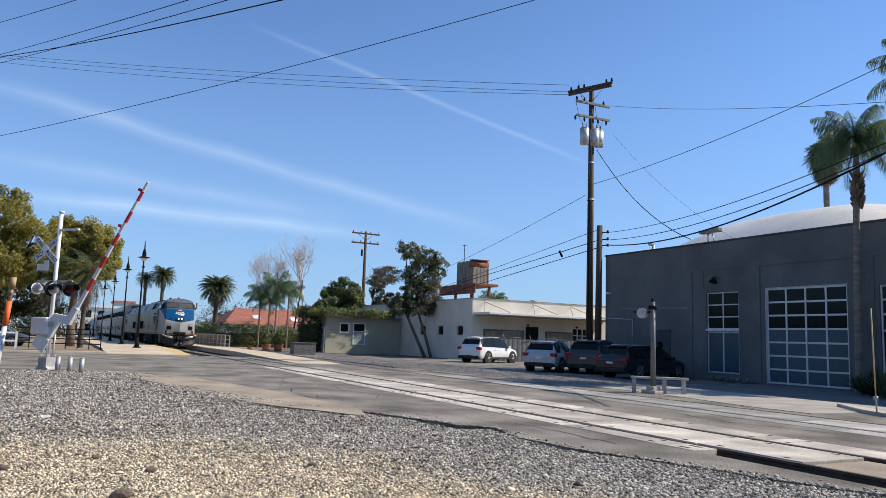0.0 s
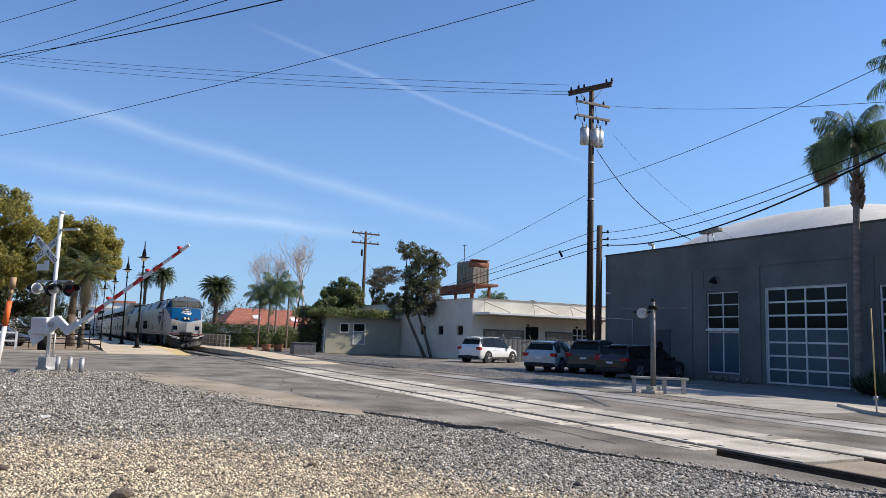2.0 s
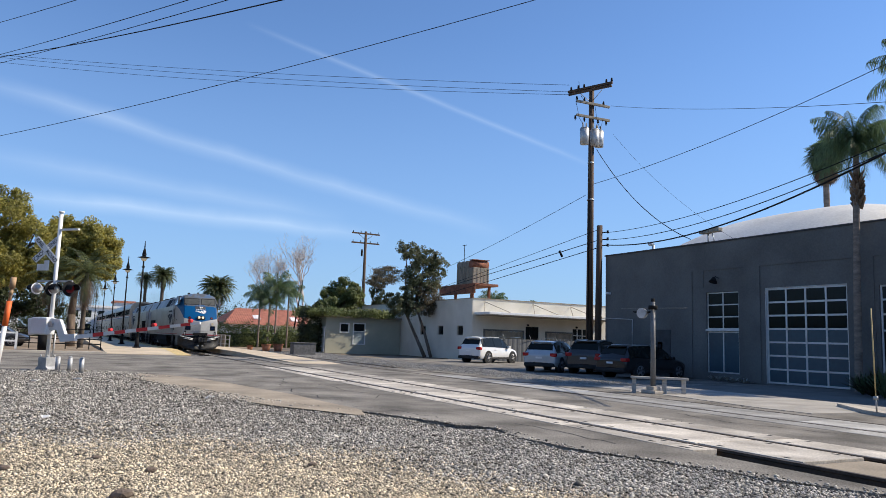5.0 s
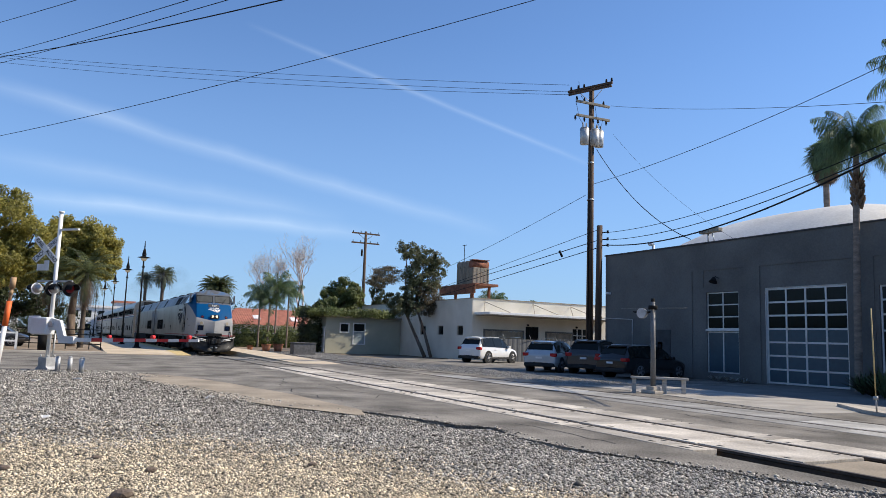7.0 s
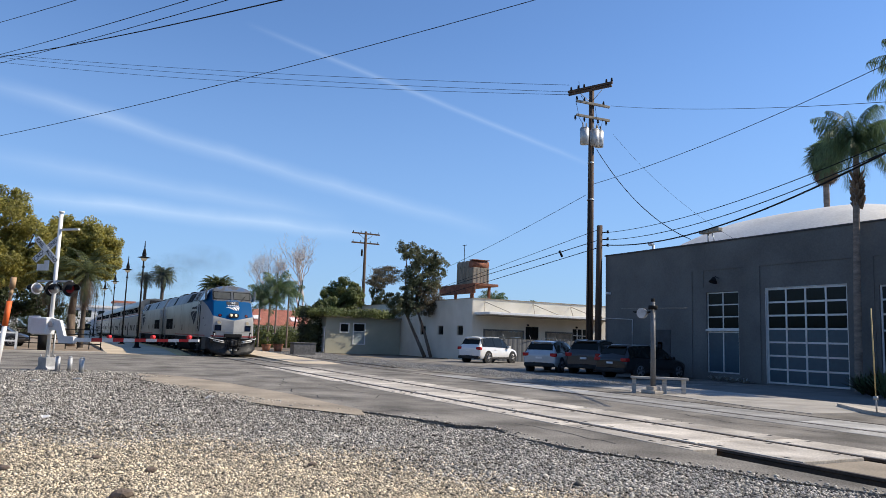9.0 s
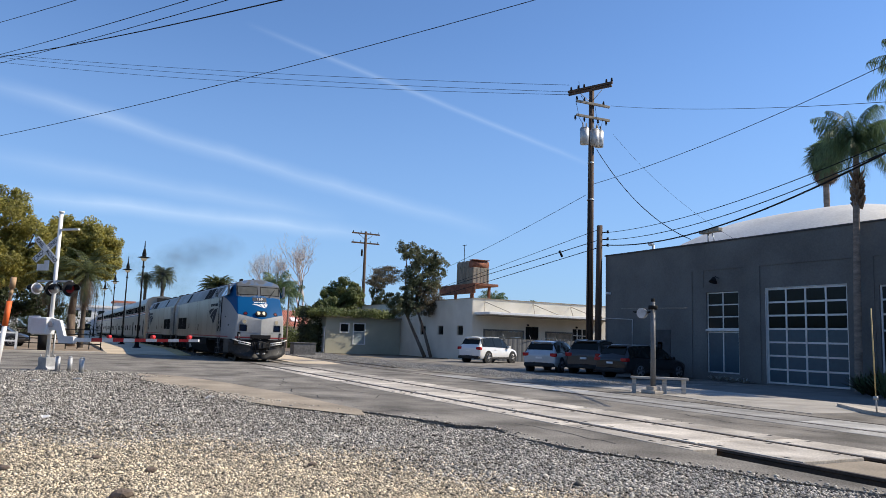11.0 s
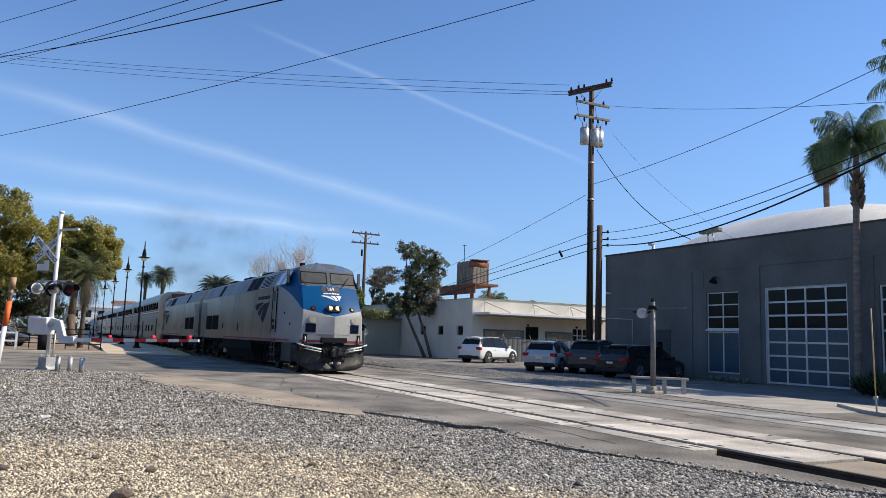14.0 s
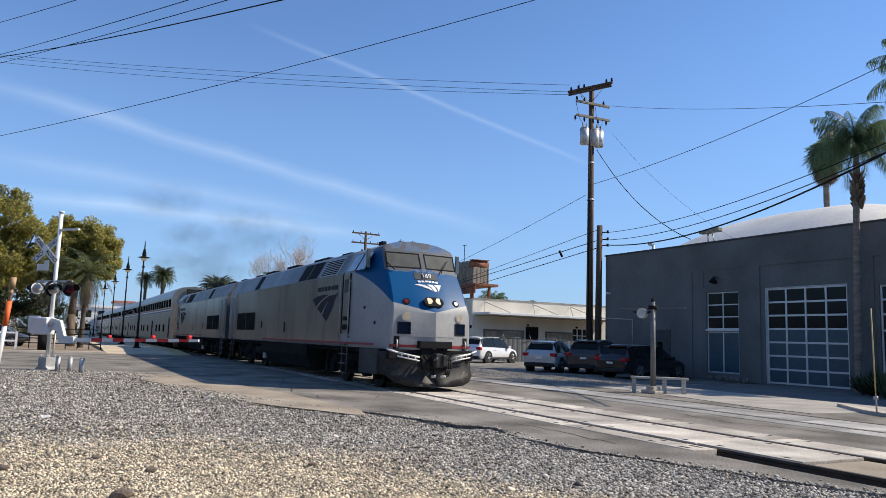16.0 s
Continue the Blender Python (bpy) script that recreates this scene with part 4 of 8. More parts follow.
    # swept strips and a broken word bar on the nose
    def nose_strip(pts):
        """One painted strip; where it crosses the middle it follows the nose's two planes."""
        bm = bmesh.new()
        for sg in (-1, 1):
            cut = []
            for k in range(len(pts)):
                (y0, z0), (y1, z1) = pts[k], pts[(k + 1) % len(pts)]
                if y0 * sg >= 0:
                    cut.append((y0, z0))
                if y0 * y1 < 0:
                    cut.append((0.0, z0 - y0 * (z1 - z0) / (y1 - y0)))
            if len(cut) >= 3:
                poly(bm, [cab_front(z, abs(y), sg) + Vector((0.012, 0, 0.008)) for y, z in cut])
        r = bmesh.ops.extrude_face_region(bm, geom=list(bm.faces))
        bmesh.ops.translate(bm, vec=(-0.025, 0, -0.015), verts=[v for v in r["geom"] if isinstance(v, bmesh.types.BMVert)])
        bmesh.ops.recalc_face_normals(bm, faces=bm.faces)
        part("emblem_strip", bm, M["white"], t, "white swept emblem strip")
    nose_strip([(-0.42, 2.93), (-0.3, 2.95), (-0.12, 2.93), (0.02, 2.86), (0.1, 2.77), (-0.04, 2.82), (-0.2, 2.88)])
    nose_strip([(-0.06, 2.945), (0.12, 2.95), (0.2, 2.87), (0.24, 2.76), (0.14, 2.755), (0.07, 2.87)])
    nose_strip([(0.17, 2.955), (0.42, 2.95), (0.34, 2.84), (0.28, 2.745), (0.26, 2.86)])
    for k in range(6):
        y = -0.3 + 0.11 * k
        z = 3.0 + 0.015 * (1 - abs(k - 2.5) / 2.5)
        nose_strip([(y, z), (y + 0.085, z), (y + 0.085, z + 0.05), (y, z + 0.05)])
    # pilot, plow and coupler
    part("pilot_beam", boxes((TIP - 0.5, TIP - 0.16, -1.3, 1.3, 0.85, 1.115), bevel=0.02), M["black"], t)
    for s in (-1, 1):
        bm = bmesh.new()
        cols = []
        for w, x_low, z_low, x_top, z_top in ((0.02, 0.22, 0.14, -0.02, 0.62), (0.32, 0.2, 0.13, -0.02, 0.68), (0.6, 0.15, 0.14, -0.04, 1.0), (0.9, 0.06, 0.17, -0.09, 1.03), (1.16, -0.08, 0.26, -0.2, 1.05), (1.36, -0.3, 0.42, -0.34, 1.06), (1.45, -0.62, 0.45, -0.62, 1.06)):
            col = []
            for k in range(5):
                u = k / 4
                col.append(bm.verts.new((TIP + x_low + (x_top - x_low) * u - 0.1 * math.sin(math.pi * u), s * w, z_low + (z_top - z_low) * u)))
            cols.append(col)
        for a, b in zip(cols, cols[1:]):
            for k in range(4):
                bm.faces.new((a[k], b[k], b[k + 1], a[k + 1])).smooth = True
        bmesh.ops.recalc_face_normals(bm, faces=bm.faces)
        r = bmesh.ops.extrude_face_region(bm, geom=list(bm.faces))
        bmesh.ops.translate(bm, vec=(-0.04, -0.02 * s, 0), verts=[v for v in r["geom"] if isinstance(v, bmesh.types.BMVert)])
        bmesh.ops.recalc_face_normals(bm, faces=bm.faces)
        part("plow_wing", bm, M["plow"], t, "scuffed black snow plow wing")
    part("anticlimber", boxes((TIP - 0.3, TIP + 0.08, -0.5, 0.5, 1.16, 1.36), bevel=0.02), M["black"], t)
    part("draft_gear", boxes((TIP - 0.4, TIP + 0.0, -0.4, 0.4, 0.6, 1.155), bevel=0.02), M["black"], t)
    bm = boxes((TIP - 0.2, TIP + 0.28, -0.1, 0.1, 0.72, 0.98), (TIP + 0.2, TIP + 0.42, -0.17, 0.05, 0.66, 1.04), (TIP + 0.3, TIP + 0.46, 0.02, 0.17, 0.7, 1.0), bevel=0.03)
    part("coupler", bm, M["plow"], t)
    for y in (-0.3, -0.42, 0.3, 0.36, 0.42):
        bm = bmesh.new()
        limb_ = [Vector((TIP - 0.05, y, 0.98)), Vector((TIP + 0.16, y, 0.84)), Vector((TIP + 0.2, y * 0.95, 0.62)), Vector((TIP + 0.22, y * 0.75, 0.44)), Vector((TIP + 0.24, y * 0.5, 0.42))]
        for a, b in zip(limb_, limb_[1:]):
            tube(bm, a, b, 0.028, seg=7)
        part("air_hose", bm, M["rubber"], t)
        part("hose_coupling", tubes((limb_[-1], limb_[-1] + Vector((0.03, -0.06 if y > 0 else 0.06, 0.0)), 0.04), seg=8), M["galv"], t)
    # sill stripe, side fittings
    both("sill_stripe", -3.0, TIP - 0.75, 1.515, 1.528, 1.2, 1.26, M["stripe_red"], t, "thin red stripe along the sill")
    both("waist_rail", -9.95, TIP - 3.45, 1.515, 1.535, 1.5, 1.525, M["silver"], t)
    for x0, x1 in ((1.75, 2.72), (2.86, 3.92), (-5.05, -4.35)):
        plates("roof_window", M["black"], t, "dark slanting equipment window", x0, x1, 3.37, 3.95, 0.1)
    g = plates("louvre", M["galv"], t, "slatted louvre panel", 4.3, 6.1, 3.36, 3.95, 0.1)
    for k in range(8):
        z = 3.4 + 0.066 * k
        plates("slat", M["dark"], g, "", 4.38 + 0.011 * k, 6.02 + 0.011 * k, z, z + 0.034, 0, 0.012)
    for x0, x1 in ((6.98, 7.62), (7.74, 8.38)):
        cw = plates("cab_window", M["cab_glass"], t, "cab side pane that mirrors the sky", x0, x1, 3.38, 3.9, 0.1)
    # crew door in its recess, grab rails and steps
    d = plates("crew_door", M["silver"], t, "", 6.78, 7.3, 1.52, 3.28, 0, -0.006)
    plates("door_window", M["ws_glass"], d, "", 6.88, 7.2, 2.75, 3.15)
    plates("door_step", M["black"], d, "", 6.86, 7.22, 1.62, 1.78, 0, 0.004)
    plates("door_step", M["black"], d, "", 6.86, 7.22, 1.9, 2.02, 0, 0.004)
    for x0, x1 in ((6.7, 6.76), (7.32, 7.38)):
        plates("door_post", M["dark"], d, "", x0, x1, 1.5, 3.32, 0, 0.004)
    for xo in (6.66, 7.44):
        for sd in (-1, 1):
            part("grab_rail", tubes(((xo, sd * 1.58, 1.4), (xo, sd * 1.58, 3.1), 0.018), ((xo, sd * 1.51, 1.4), (xo, sd * 1.58, 1.4), 0.018), ((xo, sd * 1.51, 3.1), (xo, sd * 1.58, 3.1), 0.018), seg=6), M["galv"], t)
    for xo in (7.04, -9.1):
        for s in (-1, 1):
            bm = bmesh.new()
            for dx in (-0.22, 0.22):
                tube(bm, (xo + dx, s * 1.5, 0.3), (xo + dx, s * 1.5, 1.3), 0.022, seg=6)
            for z in (0.34, 0.62, 0.9, 1.18):
                box(bm, xo - 0.22, xo + 0.22, s * 1.5 - 0.1, s * 1.5 + 0.05, z - 0.018, z + 0.018)
            part("ladder", bm, M["dull_steel"], t)
    # equipment openings low on the rear side, each with upright slats
    for x0 in (-8.15, -6.3):
        gr = plates("grille", M["black"], t, "black equipment grille", x0, x0 + 1.7, 1.58, 2.36)
        for k in range(9):
            plates("slat", M["dark"], gr, "", x0 + 0.1 + 0.18 * k, x0 + 0.14 + 0.18 * k, 1.6, 2.34, 0, 0.012)
    for x0 in (-9.75, -9.42, -8.72):
        for sd in (-1, 1):
            part("rear_rail", tubes(((x0, sd * 1.57, 1.3), (x0, sd * 1.57, 3.15), 0.02), ((x0, sd * 1.5, 3.15), (x0, sd * 1.57, 3.15), 0.02), ((x0, sd * 1.5, 1.3), (x0, sd * 1.57, 1.3), 0.02), seg=6), M["galv"], t)
    for x0, z0, z1 in ((0.22, 1.52, 1.9), (-3.4, 1.65, 1.95), (8.55, 2.22, 2.3), (9.35, 1.78, 1.87)):
        plates("socket_cover", M["black"], t, "", x0, x0 + (0.16 if z1 - z0 > 0.2 else 0.09), z0, z1)
    # body seams
    for x in (-8.55, -3.9, -0.6, 3.3):
        both("seam", x - 0.008, x + 0.008, 1.518, 1.524, 1.53, 3.32, M["dull_steel"], t)
    # emblem on the side: three swept strips that meet below, and a broken word bar
    strips = [[(3.75, 2.64), (4.1, 2.71), (4.56, 2.75), (5.0, 2.76), (5.4, 2.74), (4.98, 2.68), (4.6, 2.58), (4.3, 2.48), (4.09, 2.39)],
              [(5.5, 2.71), (5.95, 2.72), (5.5, 2.6), (5.13, 2.44), (4.86, 2.28), (4.68, 2.15), (4.25, 2.32), (4.6, 2.5), (5.0, 2.62)],
              [(5.72, 2.68), (6.28, 2.77), (5.98, 2.52), (5.68, 2.22), (5.24, 1.89), (4.83, 2.08), (5.08, 2.32), (5.36, 2.52)]]
    for k in range(6):
        x = 4.25 + 0.345 * k
        strips.append([(x, 2.88), (x + 0.27, 2.88), (x + 0.27, 3.02), (x, 3.02)])
    for sd in (-1, 1):
        for pts in strips:
            bm = prism(bmesh.new(), [(x, z) for x, z in pts], "y", min(sd * 1.515, sd * 1.529), max(sd * 1.515, sd * 1.529))
            part("emblem_strip", bm, M["logo_blue"], t, "dark blue swept emblem strip")
    # roof gear
    for x0, x1, w in ((-9.3, -8.3, 0.5), (-6.8, -5.2, 0.6), (-3.2, -1.6, 0.6), (0.5, 2.2, 0.55), (3.4, 4.3, 0.45)):
        part("roof_hatch", boxes((x0, x1, -w, w, 4.18, 4.335), bevel=0.04), M["dark"], t)
    part("antenna_box", boxes((TIP - 2.7, TIP - 2.4, -0.7, -0.55, 4.14, 4.34), bevel=0.02), M["black"], t)
    part("horn", tubes(((TIP - 3.2, 0.1, 4.36), (TIP - 2.9, 0.1, 4.36), 0.03, 0.08), ((TIP - 3.1, 0.1, 4.36), (TIP - 3.1, 0.1, 4.25), 0.03), seg=8), M["black"], t)
    # underframe
    part("underframe", boxes((-9.9, TIP - 0.5, -1.35, 1.35, 0.98, 1.118)), M["dark"], t)
    both("pilot_skirt", TIP - 1.95, TIP - 0.6, 1.4, 1.46, 0.42, 1.115, M["skirt"], t, "dark grey side skirt behind the plow")
    part("fuel_tank", prism(bmesh.new(), [(-1.46, 1.11), (-1.46, 0.72), (-1.25, 0.3), (-1.0, 0.22), (1.0, 0.22), (1.25, 0.3), (1.46, 0.72), (1.46, 1.11)], "x", -3.3, 3.1), M["dark"], t)
    both("tank_cap", -3.2, -2.75, 1.3, 1.42, 0.42, 0.7, M["galv"], t, "pale fuel filler plate")
    part("air_tank", tubes(((-4.6, -1.2, 0.72), (-2.9, -1.2, 0.72), 0.2), ((-4.6, 1.2, 0.72), (-2.9, 1.2, 0.72), 0.2), seg=14), M["dark"], t)
    part("rear_coupler", boxes((-10.5, -9.9, -0.12, 0.12, 0.72, 0.98)), M["dark"], t)
    part("diaphragm", boxes((-10.4, -10.06, -0.7, 0.7, 1.2, 3.6), bevel=0.05), M["rubber"], t)
    for x in (-6.75, 6.75):
        truck(t, x, 2.85, 0.51, "dark cast steel truck")
    return t


def build_coach():
    t = thing("passenger_coach", pose(0, 0, 0), "two-level stainless passenger coach with dark windows", "railway coach", group="coaches of the train")
    half = [(1.45, 0.55), (1.55, 0.75), (1.55, 4.1), (1.4, 4.5), (0.95, 4.8), (0.0, 4.93)]
    prof = [(-y, z) for y, z in half] + [(y, z) for y, z in reversed(half[:-1])]
    bm = prism(bmesh.new(), prof, "x", -12.75, 12.75)
    part("body", bm, M["stainless"], t)
    bm = bmesh.new()
    for s in (-1, 1):
        for k in range(7):
            z = 2.35 + 0.075 * k
            box(bm, -12.7, 12.7, s * 1.55 - 0.012, s * 1.55 + 0.012, z, z + 0.035)
    part("fluting", bm, M["stainless"], t)
    for k, (z, m_) in enumerate(((3.16, "stripe_red"), (3.06, "white"), (2.96, "stripe_blue"))):
        both("stripe", -12.74, 12.74, 1.545, 1.558, z, z + 0.07, M[m_], t, "")
    for k in range(15):
        x = -11.2 + 1.6 * k
        both("upper_window", x - 0.66, x + 0.66, 1.5, 1.56, 3.3, 3.92, M["coach_glass"], t, "", bevel=0.02)
    for x in (-9.6, -7.2, -3.6, 3.4, 5.6, 8.4):
        both("lower_window", x - 0.5, x + 0.5, 1.5, 1.56, 1.35, 1.95, M["coach_glass"], t, "", bevel=0.02)
    both("door", -0.5, 0.5, 1.5, 1.557, 0.75, 2.3, M["dark"], t, "")
    both("door", 11.2, 11.9, 1.5, 1.557, 0.9, 2.5, M["dark"], t, "")
    for x0, x1 in ((12.7, 12.95), (-12.95, -12.7)):
        part("end_door", boxes((x0, x1, -0.55, 0.55, 2.7, 4.7)), M["rubber"], t)
    part("underframe", boxes((-8.5, 8.5, -1.3, 1.3, 0.3, 0.545), (-12.7, 12.7, -0.5, 0.5, 0.7, 0.95)), M["dark"], t)
    for x in (-9.1, 9.1):
        truck(t, x, 2.6, 0.46, "dark steel truck")
    return t


def build_train():
    loco = build_locomotive()
    second = copy_thing(loco, pose(-21.03, 0, 0, 0, 0, 180))
    second["label"] = "silver diesel locomotive coupled back to back behind another"
    coach = build_coach()
    coaches = [coach] + [copy_thing(coach, pose(0, 0, 0)) for _ in range(5)]
    offs = [(loco, 0.0, 0.0), (second, -21.03, 180.0)] + [(c, -21.03 - 10.515 - 12.95 - 25.9 * k, 0.0) for k, c in enumerate(coaches)]
    return offs


TRAIN = build_train()
# ---- crossing gate ----
def build_gate():
    global GATE_ARM, GATE_REST
    t = thing("crossing_gate", pose(-27.75, -0.22, 0, 0, 0, 44), "white railway crossing signal mast with a striped gate arm", "crossing gate")
    # local x runs along the lowered arm, local -y faces the approaching road
    part("base", prism(bmesh.new(), [(-0.26, 0.0), (0.26, 0.0), (0.26, 0.05), (0.17, 0.12), (0.17, 0.42), (-0.17, 0.42), (-0.17, 0.12), (-0.26, 0.05)], "y", -0.2, 0.2), M["galv"], t)
    part("mast", tubes(((0, 0, 0.3), (0, 0, 5.2), 0.065), ((0, 0, 5.2), (0, 0, 5.24), 0.05), seg=16), M["white"], t)
    for k in range(4):
        a = math.pi / 4 + math.pi / 2 * k
        part("bolt", tubes(((0.2 * math.cos(a), 0.2 * math.sin(a), 0.42), (0.2 * math.cos(a), 0.2 * math.sin(a), 0.5), 0.025), seg=8), M["galv"], t)
    part("bell", tubes(((0, 0, 5.24), (0, 0, 5.3), 0.09), seg=14), M["white"], t)
    part("top_bracket", boxes((0.06, 0.82, -0.04, 0.04, 4.64, 4.7)), M["white"], t)
    # crossbuck: two lettered blades facing away along the road
    face = Matrix.Translation((-0.3, -0.2, 3.97)) @ Matrix.Rotation(radians(26), 4, "Z")
    cb = part("crossbuck", boxes((-0.08, 0.08, 0.02, 0.06, -0.08, 0.08)), M["white"], t, "white crossbuck sign, two crossed blades")
    for ang, words in ((48, "ROAD"), (-48, "RAIL")):
        rot = face @ Matrix.Rotation(radians(ang), 4, "Y")
        bm = boxes((-0.52, 0.52, -0.012, 0.012, -0.1, 0.1), bevel=0.006)
        bm.transform(rot @ Matrix.Translation((0, 0.016 if ang < 0 else -0.012, 0)))
        part("blade", bm, M["white"], cb)
    for ang, words, dx in ((-48, "CROS", -0.28), (-48, "SING", 0.28), (48, "RAIL", -0.29), (48, "ROAD", 0.29)):
        rot = face @ Matrix.Rotation(radians(ang if ang < 0 else ang), 4, "Y") @ Matrix.Translation((dx, -0.03 if ang > 0 else -0.001, 0)) @ Matrix.Rotation(radians(90), 4, "X")
        text_part("lettering", words, 0.175, rot, M["black"], cb, 0.004)
    part("track_sign", boxes((-0.72, -0.22, -0.12, -0.09, 3.28, 3.5), (-0.42, -0.22, -0.12, -0.09, 3.5, 3.62), bevel=0.005), M["white"], t, "small white sign plate seen from behind")
    # flashing lights on a cross arm
    part("light_bar", boxes((-0.75, 0.75, -0.03, 0.03, 2.9, 2.96)), M["galv"], t)
    for x, hood, lens in ((-0.62, -1, "white"), (-0.12, 1, "black"), (0.62, 1, "black"), (0.12, -1, "white")):
        d = Vector((0.985, -0.17, 0)) if hood > 0 else Vector((-0.985, 0.17, 0))
        c = Vector((x, -0.05, 2.68))
        f = part("flasher", tubes((c, c + d * 0.1, 0.15), (c - d * 0.1, c, 0.06, 0.15), seg=18), M["black"] if hood > 0 else M["galv"], t, "round crossing flasher")
        bm = bmesh.new()
        tube(bm, c + d * 0.1, c + d * 0.108, 0.26 if hood > 0 else 0.2, seg=20)
        part("backplate", bm, M["black"] if hood > 0 else M["white"], f)
        if hood > 0:
            part("lens", tubes((c + d * 0.11, c + d * 0.14, 0.145), seg=18), M["redglass"], f, "red lens")
        bm = bmesh.new()
        n = 12
        prev = None
        for k in range(n + 1):
            a = math.pi * (k / n) * 1.2 - 0.1 * math.pi
            off = Vector((-d.y, d.x, 0)) * 0.165 * math.cos(a) + Vector((0, 0, 0.165 * math.sin(a)))
            now = (bm.verts.new(c + off + d * 0.1), bm.verts.new(c + off * 0.9 + d * 0.42))
            if prev:
                bm.faces.new((prev[0], now[0], now[1], prev[1]))
            prev = now
        hd = part("hood", bm, M["black"], f)
        md = hd.modifiers.new("thick", "SOLIDIFY")
        md.thickness = 0.01
    # gate mechanism
    part("mechanism", boxes((-0.55, 0.12, -0.3, 0.1, 1.15, 1.72), bevel=0.05), M["white"], t, "cream-white gate motor housing")
    part("conduit", tubes(((0.1, 0.1, 0.35), (0.12, 0.12, 1.2), 0.025), seg=8), M["galv"], t)
    # arm with its crank and counterweight, origin at the pivot
    arm = part("gate_arm", bmesh.new(), M["white"], t, "red and white striped gate arm")
    bm = bmesh.new()
    prism(bm, [(-0.75, -0.12), (-0.35, -0.2), (0.2, -0.2), (0.35, -0.62), (0.95, -0.62), (0.95, -0.4), (0.55, -0.38), (0.35, 0.12), (0.0, 0.2), (-0.35, 0.1), (-0.75, 0.12)], "y", -0.1, 0.02)
    part("crank", bm, M["white"], arm)
    part("counterweight", boxes((-0.95, -0.45, -0.16, -0.102, -0.28, 0.28), bevel=0.03), M["white"], arm, "cream counterweight plate")
    part("pivot_cap", tubes(((0, -0.1, 0), (0, -0.16, 0), 0.1), seg=14), M["galv"], arm)
    xs = [0.95, 1.62, 2.05, 2.48, 2.9, 3.33, 3.76, 4.18, 4.6, 5.0, 5.35, 5.7]
    for k, (x0, x1) in enumerate(zip(xs, xs[1:])):
        m0, m1 = 0.07 - 0.03 * (x0 / 5.7), 0.07 - 0.03 * (x1 / 5.7)
        bm = bmesh.new()
        a = [bm.verts.new((x0, y, -0.5 + z)) for y, z in ((-0.03, -m0), (0.03, -m0), (0.03, m0), (-0.03, m0))]
        b = [bm.verts.new((x1, y, -0.5 + z)) for y, z in ((-0.03, -m1), (0.03, -m1), (0.03, m1), (-0.03, m1))]
        for i in range(4):
            bm.faces.new((a[i], a[(i + 1) % 4], b[(i + 1) % 4], b[i]))
        bm.faces.new(list(reversed(a)))
        bm.faces.new(b)
        bmesh.ops.recalc_face_normals(bm, faces=bm.faces)
        part("stripe", bm, M["red"] if k % 2 == 1 else M["white"], arm)
    for x in (2.3, 4.0, 5.35):
        part("arm_light", tubes(((x, -0.07, -0.39), (x, 0.07, -0.39), 0.05), ((x - 0.06, 0, -0.445), (x + 0.06, 0, -0.445), 0.03), seg=14), M["red"], arm, "small red arm light")
    GATE_ARM = arm
    GATE_REST = pose(0.2, -0.06, 1.5)
    # box of bollards beside it
    for x, y in ((-27.05, 0.1), (-26.95, 0.45), (-26.15, 0.77)):
        b = thing("bollard", pose(x, y, -0.05), "short galvanised steel bollard at the gravel edge", "bollard", group="bollards by the crossing gate")
        part("post", tubes(((0, 0, 0), (0, 0, 0.5), 0.075), seg=14), M["galv"], b)
        part("cap", tubes(((0, 0, 0.5), (0, 0, 0.53), 0.078, 0.04), seg=14), M["galv"], b)


build_gate()
GATE_ANGLES = ((0, 59.5), (0.5, 51.0), (1, 43.5), (1.5, 37.5), (2, 32), (2.5, 27.2), (3, 22.7), (3.5, 18.5), (4, 14.4), (4.2, 12.7), (5.0, 6.8), (5.6, 3.2), (6.1, 1.6), (6.5, 1.4), (16, 1.4))


M["tan_plastic"] = mat("tan_plastic", (0.4, 0.25, 0.13), 0.6, var=0.2)


def build_orange_post():
    t = thing("marker_post", pose(-27.5, -1.62, 0, -4.2, -1.0, 0), "leaning white utility post with an orange sleeve", "post")
    part("post", tubes(((0, 0, -0.1), (0, 0, 1.4), 0.075), seg=12), M["white"], t)
    part("sleeve", tubes(((0, 0, 1.4), (0, 0, 2.2), 0.088), seg=12), M["orange"], t, "orange plastic sleeve")
    part("upper_post", tubes(((0, 0, 2.2), (0, 0, 2.62), 0.045), ((0, 0, 2.62), (0, 0, 2.98), 0.09), ((0, 0, 2.4), (0, 0, 2.55), 0.065), seg=12), M["tan_plastic"], t, "tan plastic cap on a thin neck")


build_orange_post()


M["pale_wood"] = mat("pale_weathered_wood", (0.46, 0.43, 0.38), 0.85, var=0.25, scale=2, fine=20, bump=0.25, stretch=(0.3, 1, 1))
M["grey_steel"] = mat("weathered_grey_steel", (0.2, 0.2, 0.195), 0.65, 0.3, var=0.2, scale=4, fine=30)


